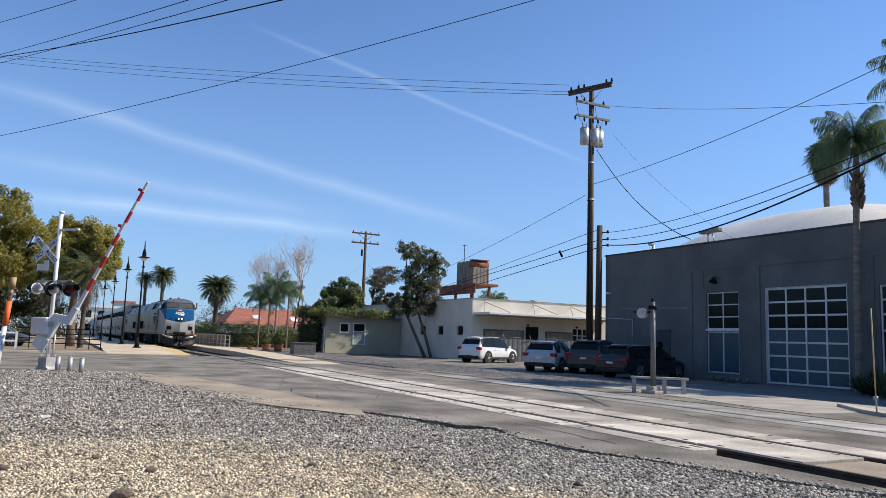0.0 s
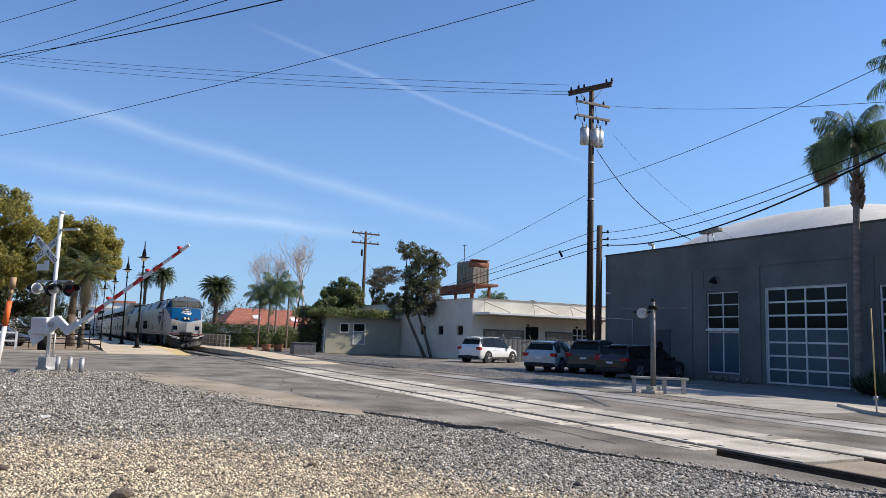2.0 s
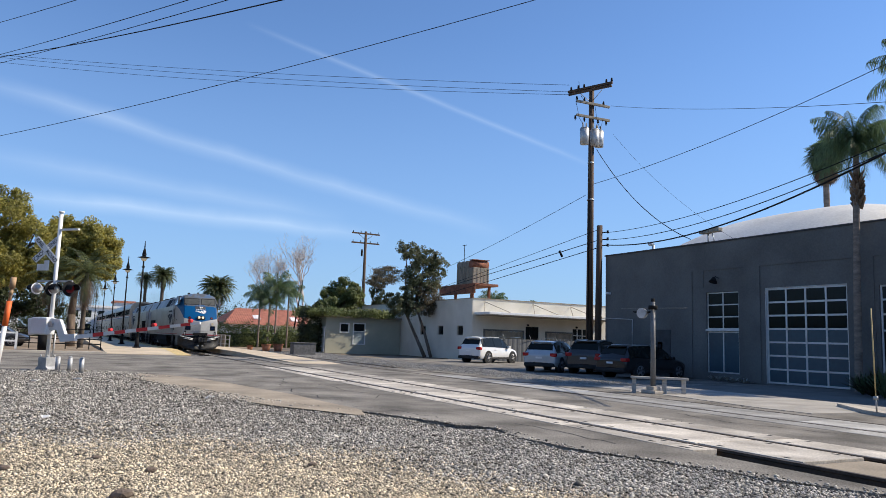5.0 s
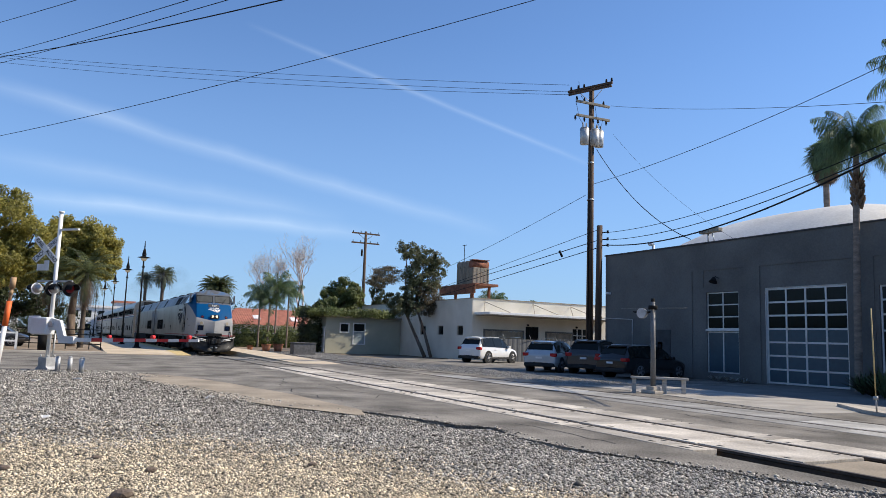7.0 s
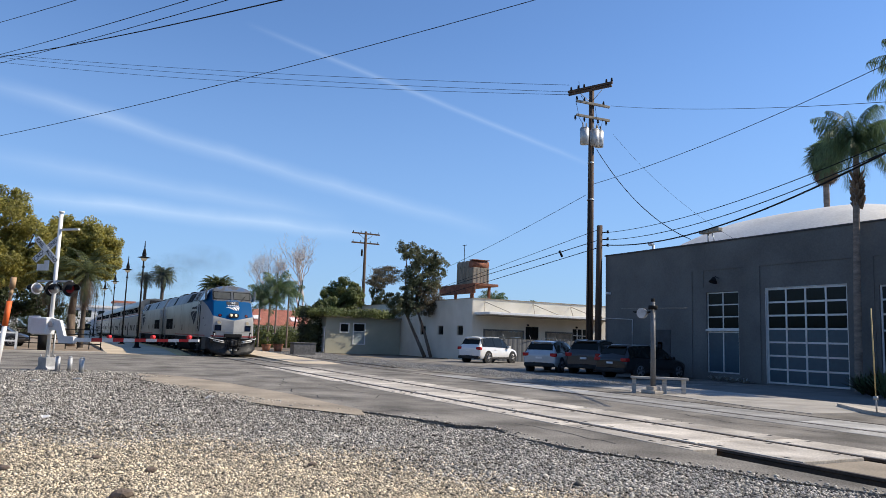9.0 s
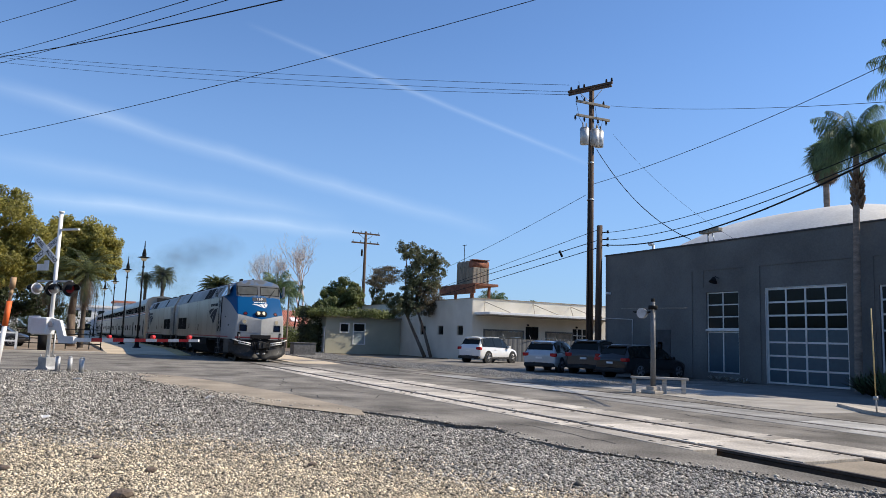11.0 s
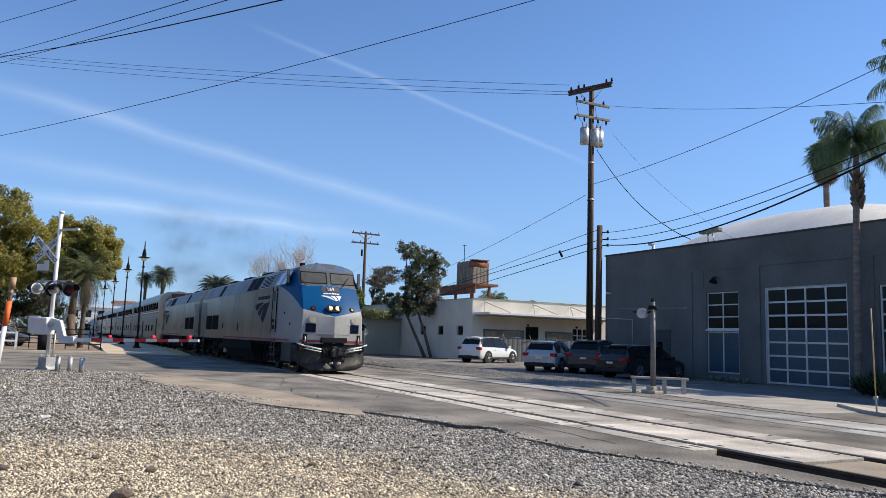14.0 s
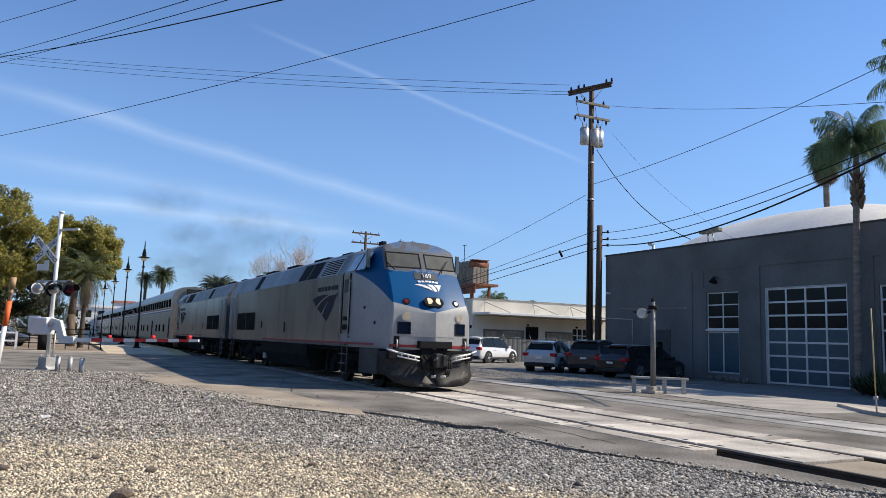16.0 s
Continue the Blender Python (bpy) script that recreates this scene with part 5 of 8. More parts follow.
def build_signal_post():
    t = thing("signal_post", pose(-17.24, 16.29, 0.0), "grey metal post with a round target lamp", "signal post")
    part("footing", boxes((-0.3, 0.3, -0.22, 0.22, 0.0, 0.1), (-0.16, 0.16, -0.14, 0.14, 0.1, 0.22), bevel=0.02), M["concrete"], t)
    part("post", tubes(((0, 0, 0.1), (0, 0, 2.8), 0.08, 0.07), seg=14), M["grey_steel"], t)
    part("cap", tubes(((0, 0, 2.72), (0, 0, 2.9), 0.06), ((0, 0, 2.56), (0, 0, 2.68), 0.14), seg=14), M["dark"], t)
    d = Vector((0.35, -0.93, 0))
    side = Vector((-0.93, -0.35, 0))
    c = side * 0.33 + Vector((0, 0, 2.44))
    part("arm", tubes(((0, 0, 2.5), c, 0.03), (c + side * 0.05, c + side * 0.34 + Vector((0, 0, 0.06)), 0.05, 0.02), seg=8), M["dark"], t)
    part("lamp_housing", tubes((c, c + d * 0.14, 0.155), (c - d * 0.12, c, 0.07, 0.155), seg=18), M["galv"], t, "round pale metal lamp housing")
    for s in (-1, 1):
        part("whisker", tubes(((0, 0, 2.6), Vector((0, 0, 2.6)) + side * s * 1.1, 0.01), seg=5), M["grey_steel"], t)
    n = thing("wall_notice", pose(-28.17, FY, 1.33), "small white notice with dark bars on a wall", "sign")
    part("plate", boxes((-0.16, 0.16, -0.02, -0.004, -0.35, 0.35)), M["white"], n)
    for z0 in (-0.25, 0.05):
        part("bar", boxes((-0.1, 0.1, -0.026, -0.021, z0, z0 + 0.2)), M["black"], n)
    # low guard rail round its foot
    b = thing("guard_rail", pose(-17.22, 16.52, 0.0, 0, 0, 52), "low weathered wooden rail on short posts", "guard rail")
    part("beam", boxes((-0.85, 0.85, -0.14, 0.1, 0.43, 0.5), bevel=0.012), M["pale_wood"], b)
    for x in (-0.75, 0.15, 0.72):
        part("post", boxes((x - 0.06, x + 0.06, -0.07, 0.07, -0.05, 0.43), bevel=0.01), M["pale_wood"], b)


build_signal_post()


# ---- poles and wires ----
def wire(name, a, b, sag, r, label, mat_="black", group="overhead wires"):
    a, b = Vector(a), Vector(b)
    n = 28
    cu = bpy.data.curves.new(name, "CURVE")
    cu.dimensions, cu.bevel_depth, cu.bevel_resolution = "3D", r, 1
    sp = cu.splines.new("POLY")
    sp.points.add(n)
    for i in range(n + 1):
        t = i / n
        p = a.lerp(b, t) - Vector((0, 0, sag * 4 * t * (1 - t)))
        sp.points[i].co = (*p, 1)
    tmp = new("tmp", cu)
    bpy.context.view_layer.update()
    me = bpy.data.meshes.new_from_object(tmp.evaluated_get(bpy.context.evaluated_depsgraph_get()))
    bpy.data.objects.remove(tmp)
    me.materials.clear()
    me.materials.append(M[mat_])
    return tagged(new(name, me), label, "wire", group=group)


WIRES = [((-35.14, 26.49, 17.16), (-69.47, -8.6, 23.51), 0.35, 0.012),
         ((-35.05, 26.6, 16.72), (-69.47, -8.58, 23.33), 0.4, 0.012),
         ((-35.05, 26.6, 16.54), (-69.48, -8.54, 22.95), 0.5, 0.012),
         ((-59.55, -7.3, 19.67), (-21.11, 6.2, 11.97), 0.25, 0.022),
         ((-59.56, -7.24, 18.95), (-21.45, 4.88, 11.92), 0.1, 0.014),
         ((-59.56, -7.29, 19.55), (-21.7, 3.59, 11.65), 0.1, 0.014),
         ((-49.61, -6.26, 18.41), (-21.99, 0.56, 10.98), 0.05, 0.012),
         ((-49.68, -5.63, 11.83), (-19.96, 15.05, 13.85), 0.3, 0.014),
         ((-34.23, 27.65, 10.97), (-14.47, 26.28, 12.27), 0.35, 0.014),
         ((-34.52, 27.29, 10.29), (-58.48, 30.6, 7.92), 0.12, 0.014),
         ((-34.11, 27.79, 13.08), (-24.97, 25.93, 6.48), 0.75, 0.02),
         ((-32.22, 26.94, 7.73), (-10.58, 19.29, 7.28), 0.5, 0.014),
         ((-32.22, 26.94, 7.31), (-10.58, 19.29, 7.07), 0.6, 0.016),
         ((-32.22, 26.94, 7.03), (-10.58, 19.29, 7.13), 0.85, 0.03),
         ((-32.38, 26.74, 7.96), (-62.48, 31.56, 6.17), 0.02, 0.016),
         ((-32.38, 26.75, 7.35), (-62.48, 31.56, 6.11), 0.03, 0.022),
         ((-32.38, 26.75, 6.93), (-62.47, 31.58, 5.47), 0.03, 0.022),
         ((-33.57, 28.44, 15.76), (-12.47, 22.81, 9.16), 0.25, 0.01),
         ((-33.5, 28.52, 14.0), (-23.61, 27.3, 6.46), 0.5, 0.006),
         ((-93.35, 35.85, 11.14), (-75.3, 27.03, 7.88), 0.1, 0.01),
         ((-93.02, 36.7, 11.18), (-68.21, 31.19, 7.16), 0.1, 0.01),
         ]
WIRE_SPLICE = ((-36.63, 26.99, 7.12), (-36.52, 27.13, 6.74), 0.07)


def build_main_pole():
    t = thing("utility_pole", pose(-34.3, 27.5, 0), "tall dark wooden utility pole with three transformers", "utility pole")
    part("pole", tubes(((0, 0, -0.1), (0.02, 0, 17.0), 0.22, 0.15), seg=14), M["creosote"], t)
    across = Vector((0.05, 1.0, 0))
    lean = Vector((0.70, -0.71, 0))

    def arm(name, z, d, half, m_, tilt=0.0):
        bm = bmesh.new()
        box(bm, -half, half, -0.06, 0.06, -0.07, 0.07, bevel=0.01)
        bm.transform(Matrix.Translation((0, 0, z)) @ d.to_track_quat("X", "Z").to_matrix().to_4x4() @ Matrix.Translation((0, -0.2, 0)) @ Matrix.Rotation(tilt, 4, "Y"))
        return part(name, bm, m_, t)
    arm("crossarm", 16.9, Vector((0.925, 0.38, 0)), 1.5, M["creosote"])
    arm("crossarm", 16.72, Vector((0.925, 0.38, 0)), 1.45, M["creosote"])
    arm("crossarm", 15.85, across, 1.2, M["wood_grey"])
    arm("crossarm", 15.0, across, 1.2, M["wood_grey"])
    for d, z, offs in ((Vector((0.925, 0.38, 0)), 16.97, (-1.4, -0.9, -0.5, 1.0, 1.35)), (across, 15.92, (-1.05, -0.5, 0.9)), (across, 14.72, (-1.15, -0.5, 0.5, 1.1))):
        for o in offs:
            p = d * o + Vector((0, 0, z))
            ins = part("insulator", tubes((p, p + Vector((0, 0, 0.12)), 0.025), (p + Vector((0, 0, 0.1)), p + Vector((0, 0, 0.3)), 0.07, 0.045), seg=8), M["dark"], t)
    for o in (-0.75, 0.75):
        d = Vector((0.925, 0.38, 0))
        part("brace", tubes((d * o + Vector((0, 0, 16.7)), (0, 0, 16.0), 0.022), seg=5), M["galv"], t)
    for o, f in ((-0.42, 0.0), (0.33, 0.25), (0.62, -0.25)):
        p = across * o + Vector((0.25, -0.25, 0)) * (1 + f) + Vector((0, 0, 13.25))
        c = part("transformer", tubes((p, p + Vector((0, 0, 0.95)), 0.26, 0.27), (p + Vector((0, 0, 0.95)), p + Vector((0, 0, 1.02)), 0.28, 0.22), seg=18), M["galv"], t, "light grey transformer can")
        for k in (-1, 1):
            b = p + across * 0.12 * k + Vector((0, 0, 1.0))
            part("bushing", tubes((b, b + Vector((0, 0, 0.32)), 0.05, 0.03), seg=8), M["wood_grey"], c)
    # jumper loops
    for k, (o0, o1, z0, z1) in enumerate(((-1.1, -0.5, 15.9, 14.4), (0.3, 0.7, 15.8, 14.4), (-0.9, -0.45, 17.1, 15.9), (0.9, 0.5, 15.0, 14.3))):
        a, b = across * o0 + Vector((0.15, -0.15, z0)), across * o1 + Vector((0.3, -0.3, z1))
        mid = (a + b) / 2 + Vector((0.1, -0.1, -0.35))
        part("jumper", tubes((a, mid, 0.012), (mid, b, 0.012), seg=5), M["black"], t)
    bm = tubes(((0.1, -0.2, 0), (0.1, -0.2, 12.5), 0.03), seg=6)
    part("riser", bm, M["dark"], t)
    part("clamp", tubes(((0, 0, 9.95), (0, 0, 10.05), 0.21), ((0, 0, 12.2), (0, 0, 12.3), 0.19), seg=12), M["galv"], t)


def build_stub_pole():
    t = thing("stub_pole", pose(-32.55, 26.68, 0), "short weathered pole carrying service cables", "utility pole")
    part("pole", tubes(((0, 0, -0.1), (0.05, 0.05, 8.15), 0.2, 0.16), seg=14), M["creosote"], t)
    for z in (7.75, 7.35, 7.0):
        part("bracket", tubes(((0.1, 0.1, z), (0.42, 0.32, z), 0.03), ((0.42, 0.32, z - 0.06), (0.42, 0.32, z + 0.1), 0.06), seg=8), M["dark"], t)


def build_far_pole():
    t = thing("utility_pole", pose(-93.2, 36.2, 0), "distant brown wooden utility pole with two crossarms", "utility pole")
    part("pole", tubes(((0, 0, -0.1), (0, 0, 15.8), 0.26, 0.17), seg=12), M["creosote"], t)
    for z in (15.5, 14.2):
        bm = boxes((-0.09, 0.09, -2.0, 2.0, z - 0.09, z + 0.09))
        part("crossarm", bm, M["creosote"], t)
        for y in (-1.8, -0.7, 0.7, 1.8):
            part("insulator", tubes(((0, y, z + 0.09), (0, y, z + 0.35), 0.06, 0.04), seg=6), M["dark"], t)
    for s in (-1, 1):
        part("brace", tubes(((0.1, s * 1.1, 15.42), (0.1, 0, 14.6), 0.03), seg=5), M["creosote"], t)
    part("cutout", tubes(((0.1, -0.5, 12.4), (0.1, -0.5, 13.3), 0.14), seg=8), M["dark"], t)


build_main_pole()
build_stub_pole()
build_far_pole()
for one in WIRES:
    wire("overhead_wire", *one, "thin dark overhead utility wire")
tagged(part("wire_splice", tubes(WIRE_SPLICE, seg=8), M["black"]), "black splice sleeve hanging on a cable", "splice")


# ---- platform lamps ----
def build_lamps():
    t = thing("platform_lamp", pose(-54.8, 4.9, 0.18), "tall dark green cast-iron platform lamp with a finial", "street lamp", group="platform lamps")
    part("base", tubes(((0, 0, -0.15), (0, 0, 0.1), 0.26), ((0, 0, 0.1), (0, 0, 0.7), 0.16, 0.1), ((0, 0, 0.7), (0, 0, 0.78), 0.12), seg=14), M["black"], t)
    part("pole", tubes(((0, 0, 0.7), (0, 0, 6.35), 0.07, 0.045), seg=12), M["black"], t)
    part("collar", tubes(((0, 0, 5.55), (0, 0, 5.65), 0.1), ((0, 0, 6.1), (0, 0, 6.2), 0.12), seg=12), M["black"], t)
    part("shade", tubes(((0, 0, 6.2), (0, 0, 6.25), 0.18, 0.44), ((0, 0, 6.25), (0, 0, 6.33), 0.44, 0.17), ((0, 0, 6.33), (0, 0, 6.5), 0.12, 0.15), seg=18), M["black"], t, "flat round metal shade")
    part("globe", tubes(((0, 0, 6.02), (0, 0, 6.2), 0.14, 0.22), seg=14), M["lens_clear"], t)
    part("finial", tubes(((0, 0, 6.5), (0, 0, 6.85), 0.14, 0.06), ((0, 0, 6.85), (0, 0, 7.4), 0.045, 0.025), seg=10), M["black"], t)
    for x, y in ((-67, 4.8), (-85, 4.95), (-101, 4.8), (-126, 4.9)):
        copy_thing(t, pose(x, y, 0.18))


build_lamps()


# ---- parked cars ----
M["car_white"] = mat("white_car_paint", (0.75, 0.75, 0.74), 0.25, var=0.03, bump=0, coat=0.8)
M["car_silver"] = mat("silver_car_paint", (0.5, 0.52, 0.53), 0.3, 0.25, var=0.04, bump=0, coat=0.8)
M["car_grey"] = mat("grey_car_paint", (0.07, 0.068, 0.068), 0.3, 0.4, var=0.05, bump=0, coat=0.4)
M["car_black"] = mat("black_car_paint", (0.012, 0.012, 0.014), 0.3, 0.0, var=0.05, bump=0, coat=0.3)
M["tail_red"] = mat("tail_lamp", (0.4, 0.01, 0.016), 0.2, var=0.1, bump=0)
M["alloy"] = mat("alloy_rim", (0.22, 0.22, 0.23), 0.4, 0.7, var=0.1, bump=0)
M["tyre"] = mat("tyre_rubber", (0.02, 0.02, 0.02), 0.85, var=0.2)


def build_car(m, label, paint, L, W, H, wb, wheel_r=0.36, roof_rails=True, wagon=False):
    t = thing("parked_car", m, label, "car", group="parked cars")
    k = L / 4.9
    hw = W / 2
    belt = 1.04 * H / 1.75
    # x, half width, bottom, belt, roof, roof half width
    st = [(-2.45, 0.80, 0.50, 0.88, 0.92, 0.72), (-2.40, 0.92, 0.36, 1.0, 1.06, 0.75), (-2.30, 0.97, 0.30, 1.06, 1.14, 0.74), (-1.98, 0.99, 0.28, 1.08, 1.64, 0.64), (-1.75, 1.0, 0.28, 1.08, 1.7, 0.64),
          (-0.7, 1.0, 0.28, 1.06, 1.75, 0.66), (0.25, 1.0, 0.28, 1.04, 1.72, 0.66), (0.62, 1.0, 0.28, 1.02, 1.6, 0.67), (1.4, 0.99, 0.28, 1.0, 1.06, 0.74), (2.0, 0.95, 0.3, 0.93, 0.98, 0.7), (2.33, 0.82, 0.36, 0.76, 0.8, 0.6), (2.45, 0.6, 0.45, 0.6, 0.64, 0.45)]
    rows = []
    for x, w, zb, zt, zr, wr in st:
        f = H / 1.75
        w, wr = w * hw, wr * hw / 0.97
        zt2 = zt * f
        rows.append([(x * k, y, z) for y, z in ((w * 0.9, zb), (w, zb + 0.14), (w, zt2 * 0.72), (w * 0.96, zt2), (wr, zr * f - 0.04), (wr * 0.85, zr * f), (0, zr * f + 0.02))])
    bm = bmesh.new()
    grid = [[[bm.verts.new((p[0], s * p[1], p[2])) for p in row] for row in rows] for s in (-1, 1)]
    for s in (0, 1):
        for a, b in zip(grid[s], grid[s][1:]):
            for i in range(6):
                bm.faces.new((a[i], a[i + 1], b[i + 1], b[i]))
    for end in (0, -1):
        for i in range(6):
            bm.faces.new((grid[0][end][i], grid[0][end][i + 1], grid[1][end][i + 1], grid[1][end][i]))
    bmesh.ops.remove_doubles(bm, verts=bm.verts, dist=0.001)
    bmesh.ops.recalc_face_normals(bm, faces=bm.faces)
    for f in bm.faces:
        f.smooth = True
    # dark greenhouse band between belt and roof
    for f in bm.faces:
        c = f.calc_center_median()
        if -1.7 * k < c.x < 0.6 * k and belt * 1.1 < c.z < H * 0.94 and abs(c.y) > 0.5 * hw:
            f.material_index = 1
    body = part("body", bm, [paint, M["black"]], t)
    body.modifiers.new("round", "SUBSURF").levels = 2
    body.modifiers["round"].render_levels = 2
    body.data.polygons.foreach_set("use_smooth", [True] * len(body.data.polygons))

    def pane(name, pts, mat_, out, proud=0.014, shrink=0.96):
        pts = [Vector(p) for p in pts]
        n = (pts[1] - pts[0]).cross(pts[3] - pts[0]).normalized()
        if n.dot(Vector(out)) < 0:
            n = -n
        c = sum(pts, Vector()) / 4
        quad = [c + (p - c) * shrink + n * proud for p in pts]
        return part(name, slab(quad, n, proud + 0.02), mat_, t)
    for s in (-1, 1):
        def at(i, j, u=0.0):
            a = Vector(rows[i][j])
            return Vector((a.x, s * a.y, a.z))
        for i0, i1 in ((3, 4), (4, 5), (5, 6)):
            lo0, lo1, hi0, hi1 = at(i0, 3), at(i1, 3), at(i0, 4), at(i1, 4)
            if i0 == 3:
                lo0 = at(3, 3) + Vector((-0.12, 0, 0))
            pane("side_window", [lo0, lo1, hi1, hi0], M["glass_dark"], (0, s, 0))
        pane("side_window", [at(6, 3), at(8, 3).lerp(at(7, 3), 0.45), at(7, 4), at(6, 4)], M["glass_dark"], (0, s, 0))
        part("tail_lamp", boxes((-2.44 * k, -2.2 * k, min(s * hw * 0.62, s * hw * 0.985), max(s * hw * 0.62, s * hw * 0.985), belt * 0.84, belt * 1.02), bevel=0.03), M["tail_red"], t, "red tail lamp")
        part("mirror", boxes((0.75 * k, 0.95 * k, min(s * hw * 0.99, s * (hw + 0.18)), max(s * hw * 0.99, s * (hw + 0.18)), belt * 0.98, belt * 1.14), bevel=0.03), paint, t)
        part("door_handle", boxes((-0.75 * k, -0.55 * k, s * hw - 0.02, s * hw + 0.025, belt * 0.84, belt * 0.87)), M["galv"], t)
        part("side_sill", boxes((-1.05 * k, 1.05 * k, min(s * hw * 0.93, s * (hw + 0.015)), max(s * hw * 0.93, s * (hw + 0.015)), 0.26, 0.4), bevel=0.02), M["tyre"], t)
        if roof_rails:
            part("roof_rail", tubes(((-1.6 * k, s * hw * 0.62, H * 0.985), (0.2 * k, s * hw * 0.62, H * 0.995), 0.025), seg=6), M["galv"], t)
        for x in (-wb / 2, wb / 2):
            arch = part("wheel_arch", tubes(((x, s * (hw - 0.22), wheel_r), (x, s * (hw + 0.008), wheel_r), wheel_r + 0.07), seg=24), M["tyre"], t)
            w = part("wheel", tubes(((x, s * (hw - 0.2), wheel_r), (x, s * (hw + 0.02), wheel_r), wheel_r), seg=24), M["tyre"], t)
            bm = tubes(((x, s * (hw + 0.018), wheel_r), (x, s * (hw + 0.028), wheel_r), wheel_r * 0.3), seg=16)
            for a in range(5):
                q = 2 * math.pi * a / 5
                c0, c1 = Vector((x, s * (hw + 0.024), wheel_r)), Vector((x + wheel_r * 0.64 * math.cos(q), s * (hw + 0.024), wheel_r + wheel_r * 0.64 * math.sin(q)))
                tube(bm, c0, c1, 0.045, seg=5)
            n = 20
            for a in range(n):
                q0, q1 = 2 * math.pi * a / n, 2 * math.pi * (a + 1) / n
                tube(bm, (x + wheel_r * 0.66 * math.cos(q0), s * (hw + 0.022), wheel_r + wheel_r * 0.66 * math.sin(q0)), (x + wheel_r * 0.66 * math.cos(q1), s * (hw + 0.022), wheel_r + wheel_r * 0.66 * math.sin(q1)), 0.02, seg=4, caps=False)
            part("rim", bm, M["alloy"], w)
    a, b = rows[2], rows[3]
    lo, hi = Vector(a[4]).lerp(Vector(b[4]), 0.22), Vector(a[4]).lerp(Vector(b[4]), 0.9)
    pane("rear_window", [(lo.x, -lo.y, lo.z), (lo.x, lo.y, lo.z), (hi.x, hi.y, hi.z), (hi.x, -hi.y, hi.z)], M["glass_dark"], (-1, 0, 0.5), 0.035, 0.98)
    a, b = rows[8], rows[7]
    pane("windshield", [(a[4][0], -a[4][1], a[4][2]), (a[4][0], a[4][1], a[4][2]), (b[4][0], b[4][1], b[4][2]), (b[4][0], -b[4][1], b[4][2])], M["glass_dark"], (1, 0, 0.5), 0.042)
    part("rear_bumper", boxes((-2.5 * k, -2.2 * k, -hw * 0.88, hw * 0.88, 0.27, 0.47), bevel=0.06), M["tyre"], t)
    part("number_plate", boxes((-2.475 * k, -2.44 * k, -0.17, 0.17, belt * 0.72, belt * 0.82)), M["white"], t, "plain pale plate")
    part("spoiler", boxes((-2.12 * k, -1.9 * k, -hw * 0.6, hw * 0.6, H * 0.93, H * 0.965), bevel=0.015), paint, t)
    return t


LOT = -0.02
build_car(pose(-44.25, 26.75, LOT, 0, 0, 114), "clean white sport utility vehicle parked by the fence", M["car_white"], 4.9, 1.94, 1.75, 2.93, 0.38)
build_car(pose(-32.0, 23.3, LOT, 0, 0, 125), "silver-white compact crossover parked in the shade", M["car_silver"], 4.5, 1.8, 1.58, 2.66, 0.35)
build_car(pose(-30.5, 25.0, LOT, 0, 0, 124), "dark grey sport utility vehicle parked in the shade", M["car_grey"], 4.8, 1.9, 1.7, 2.8, 0.37)
build_car(pose(-26.2, 24.15, LOT, 0, 0, 100), "black station wagon with roof rails parked in the shade", M["car_black"], 4.72, 1.85, 1.5, 2.8, 0.35)


# ---- plants ----
RNG = np.random.default_rng(5)


def mesh_from(name, verts, faces, material, parent=None, label=""):
    me = bpy.data.meshes.new(name)
    me.from_pydata(verts if isinstance(verts, list) else verts.tolist(), [], faces if isinstance(faces, list) else faces.tolist())
    me.materials.append(material)
    ob = new(name, me)
    if parent is not None:
        ob.parent = parent
    if label:
        ob["label"] = label
    return ob


def leaf_quads(pos, out, size, droop=0.0):
    """Small diamond leaves at the places given, facing roughly outwards."""
    n = len(pos)
    d = out + RNG.normal(0, 0.7, (n, 3))
    d /= np.linalg.norm(d, axis=1)[:, None]
    up = RNG.normal(0, 1, (n, 3))
    a = np.cross(d, up)
    a /= np.linalg.norm(a, axis=1)[:, None] + 1e-9
    b = np.cross(d, a)
    s = size * RNG.uniform(0.6, 1.4, (n, 1))
    v = np.stack([pos - a * s, pos + b * s * 0.55 - d * s * 0.15, pos + a * s, pos - b * s * 0.55 - d * s * 0.15], 1)
    v[:, :, 2] -= droop * s
    f = np.arange(n * 4).reshape(n, 4)
    return v.reshape(-1, 3), f


def leaf_cloud(name, blobs, n, size, material, parent, seed=0, hollow=0.5, clumps=26):
    """A crown: every blob (centre, radii) holds many clumps, and every clump many leaves, so that the outline is uneven and has gaps."""
    rng = np.random.default_rng(100 + seed)
    vol = np.array([r[0] * r[1] + r[1] * r[2] for _, r in blobs])
    pts, outs = [], []
    for (c, r), share in zip(blobs, vol / vol.sum()):
        m = int(n * share)
        k = clumps
        dirs = rng.normal(0, 1, (k, 3))
        dirs /= np.linalg.norm(dirs, axis=1)[:, None]
        cen = dirs * rng.uniform(hollow, 0.98, (k, 1))
        crad = rng.uniform(0.16, 0.36, k)
        pick = rng.integers(0, k, m)
        loc = rng.normal(0, 1, (m, 3))
        loc /= np.linalg.norm(loc, axis=1)[:, None]
        loc *= (rng.uniform(0, 1, (m, 1)) ** 0.45)
        p = cen[pick] + loc * crad[pick][:, None]
        pts.append(np.array(c) + p * np.array(r))
        o = p + loc * 0.6
        outs.append(o / (np.linalg.norm(o, axis=1)[:, None] + 1e-9))
    v, f = leaf_quads(np.concatenate(pts), np.concatenate(outs), size)
    return mesh_from(name, v, f, material, parent)


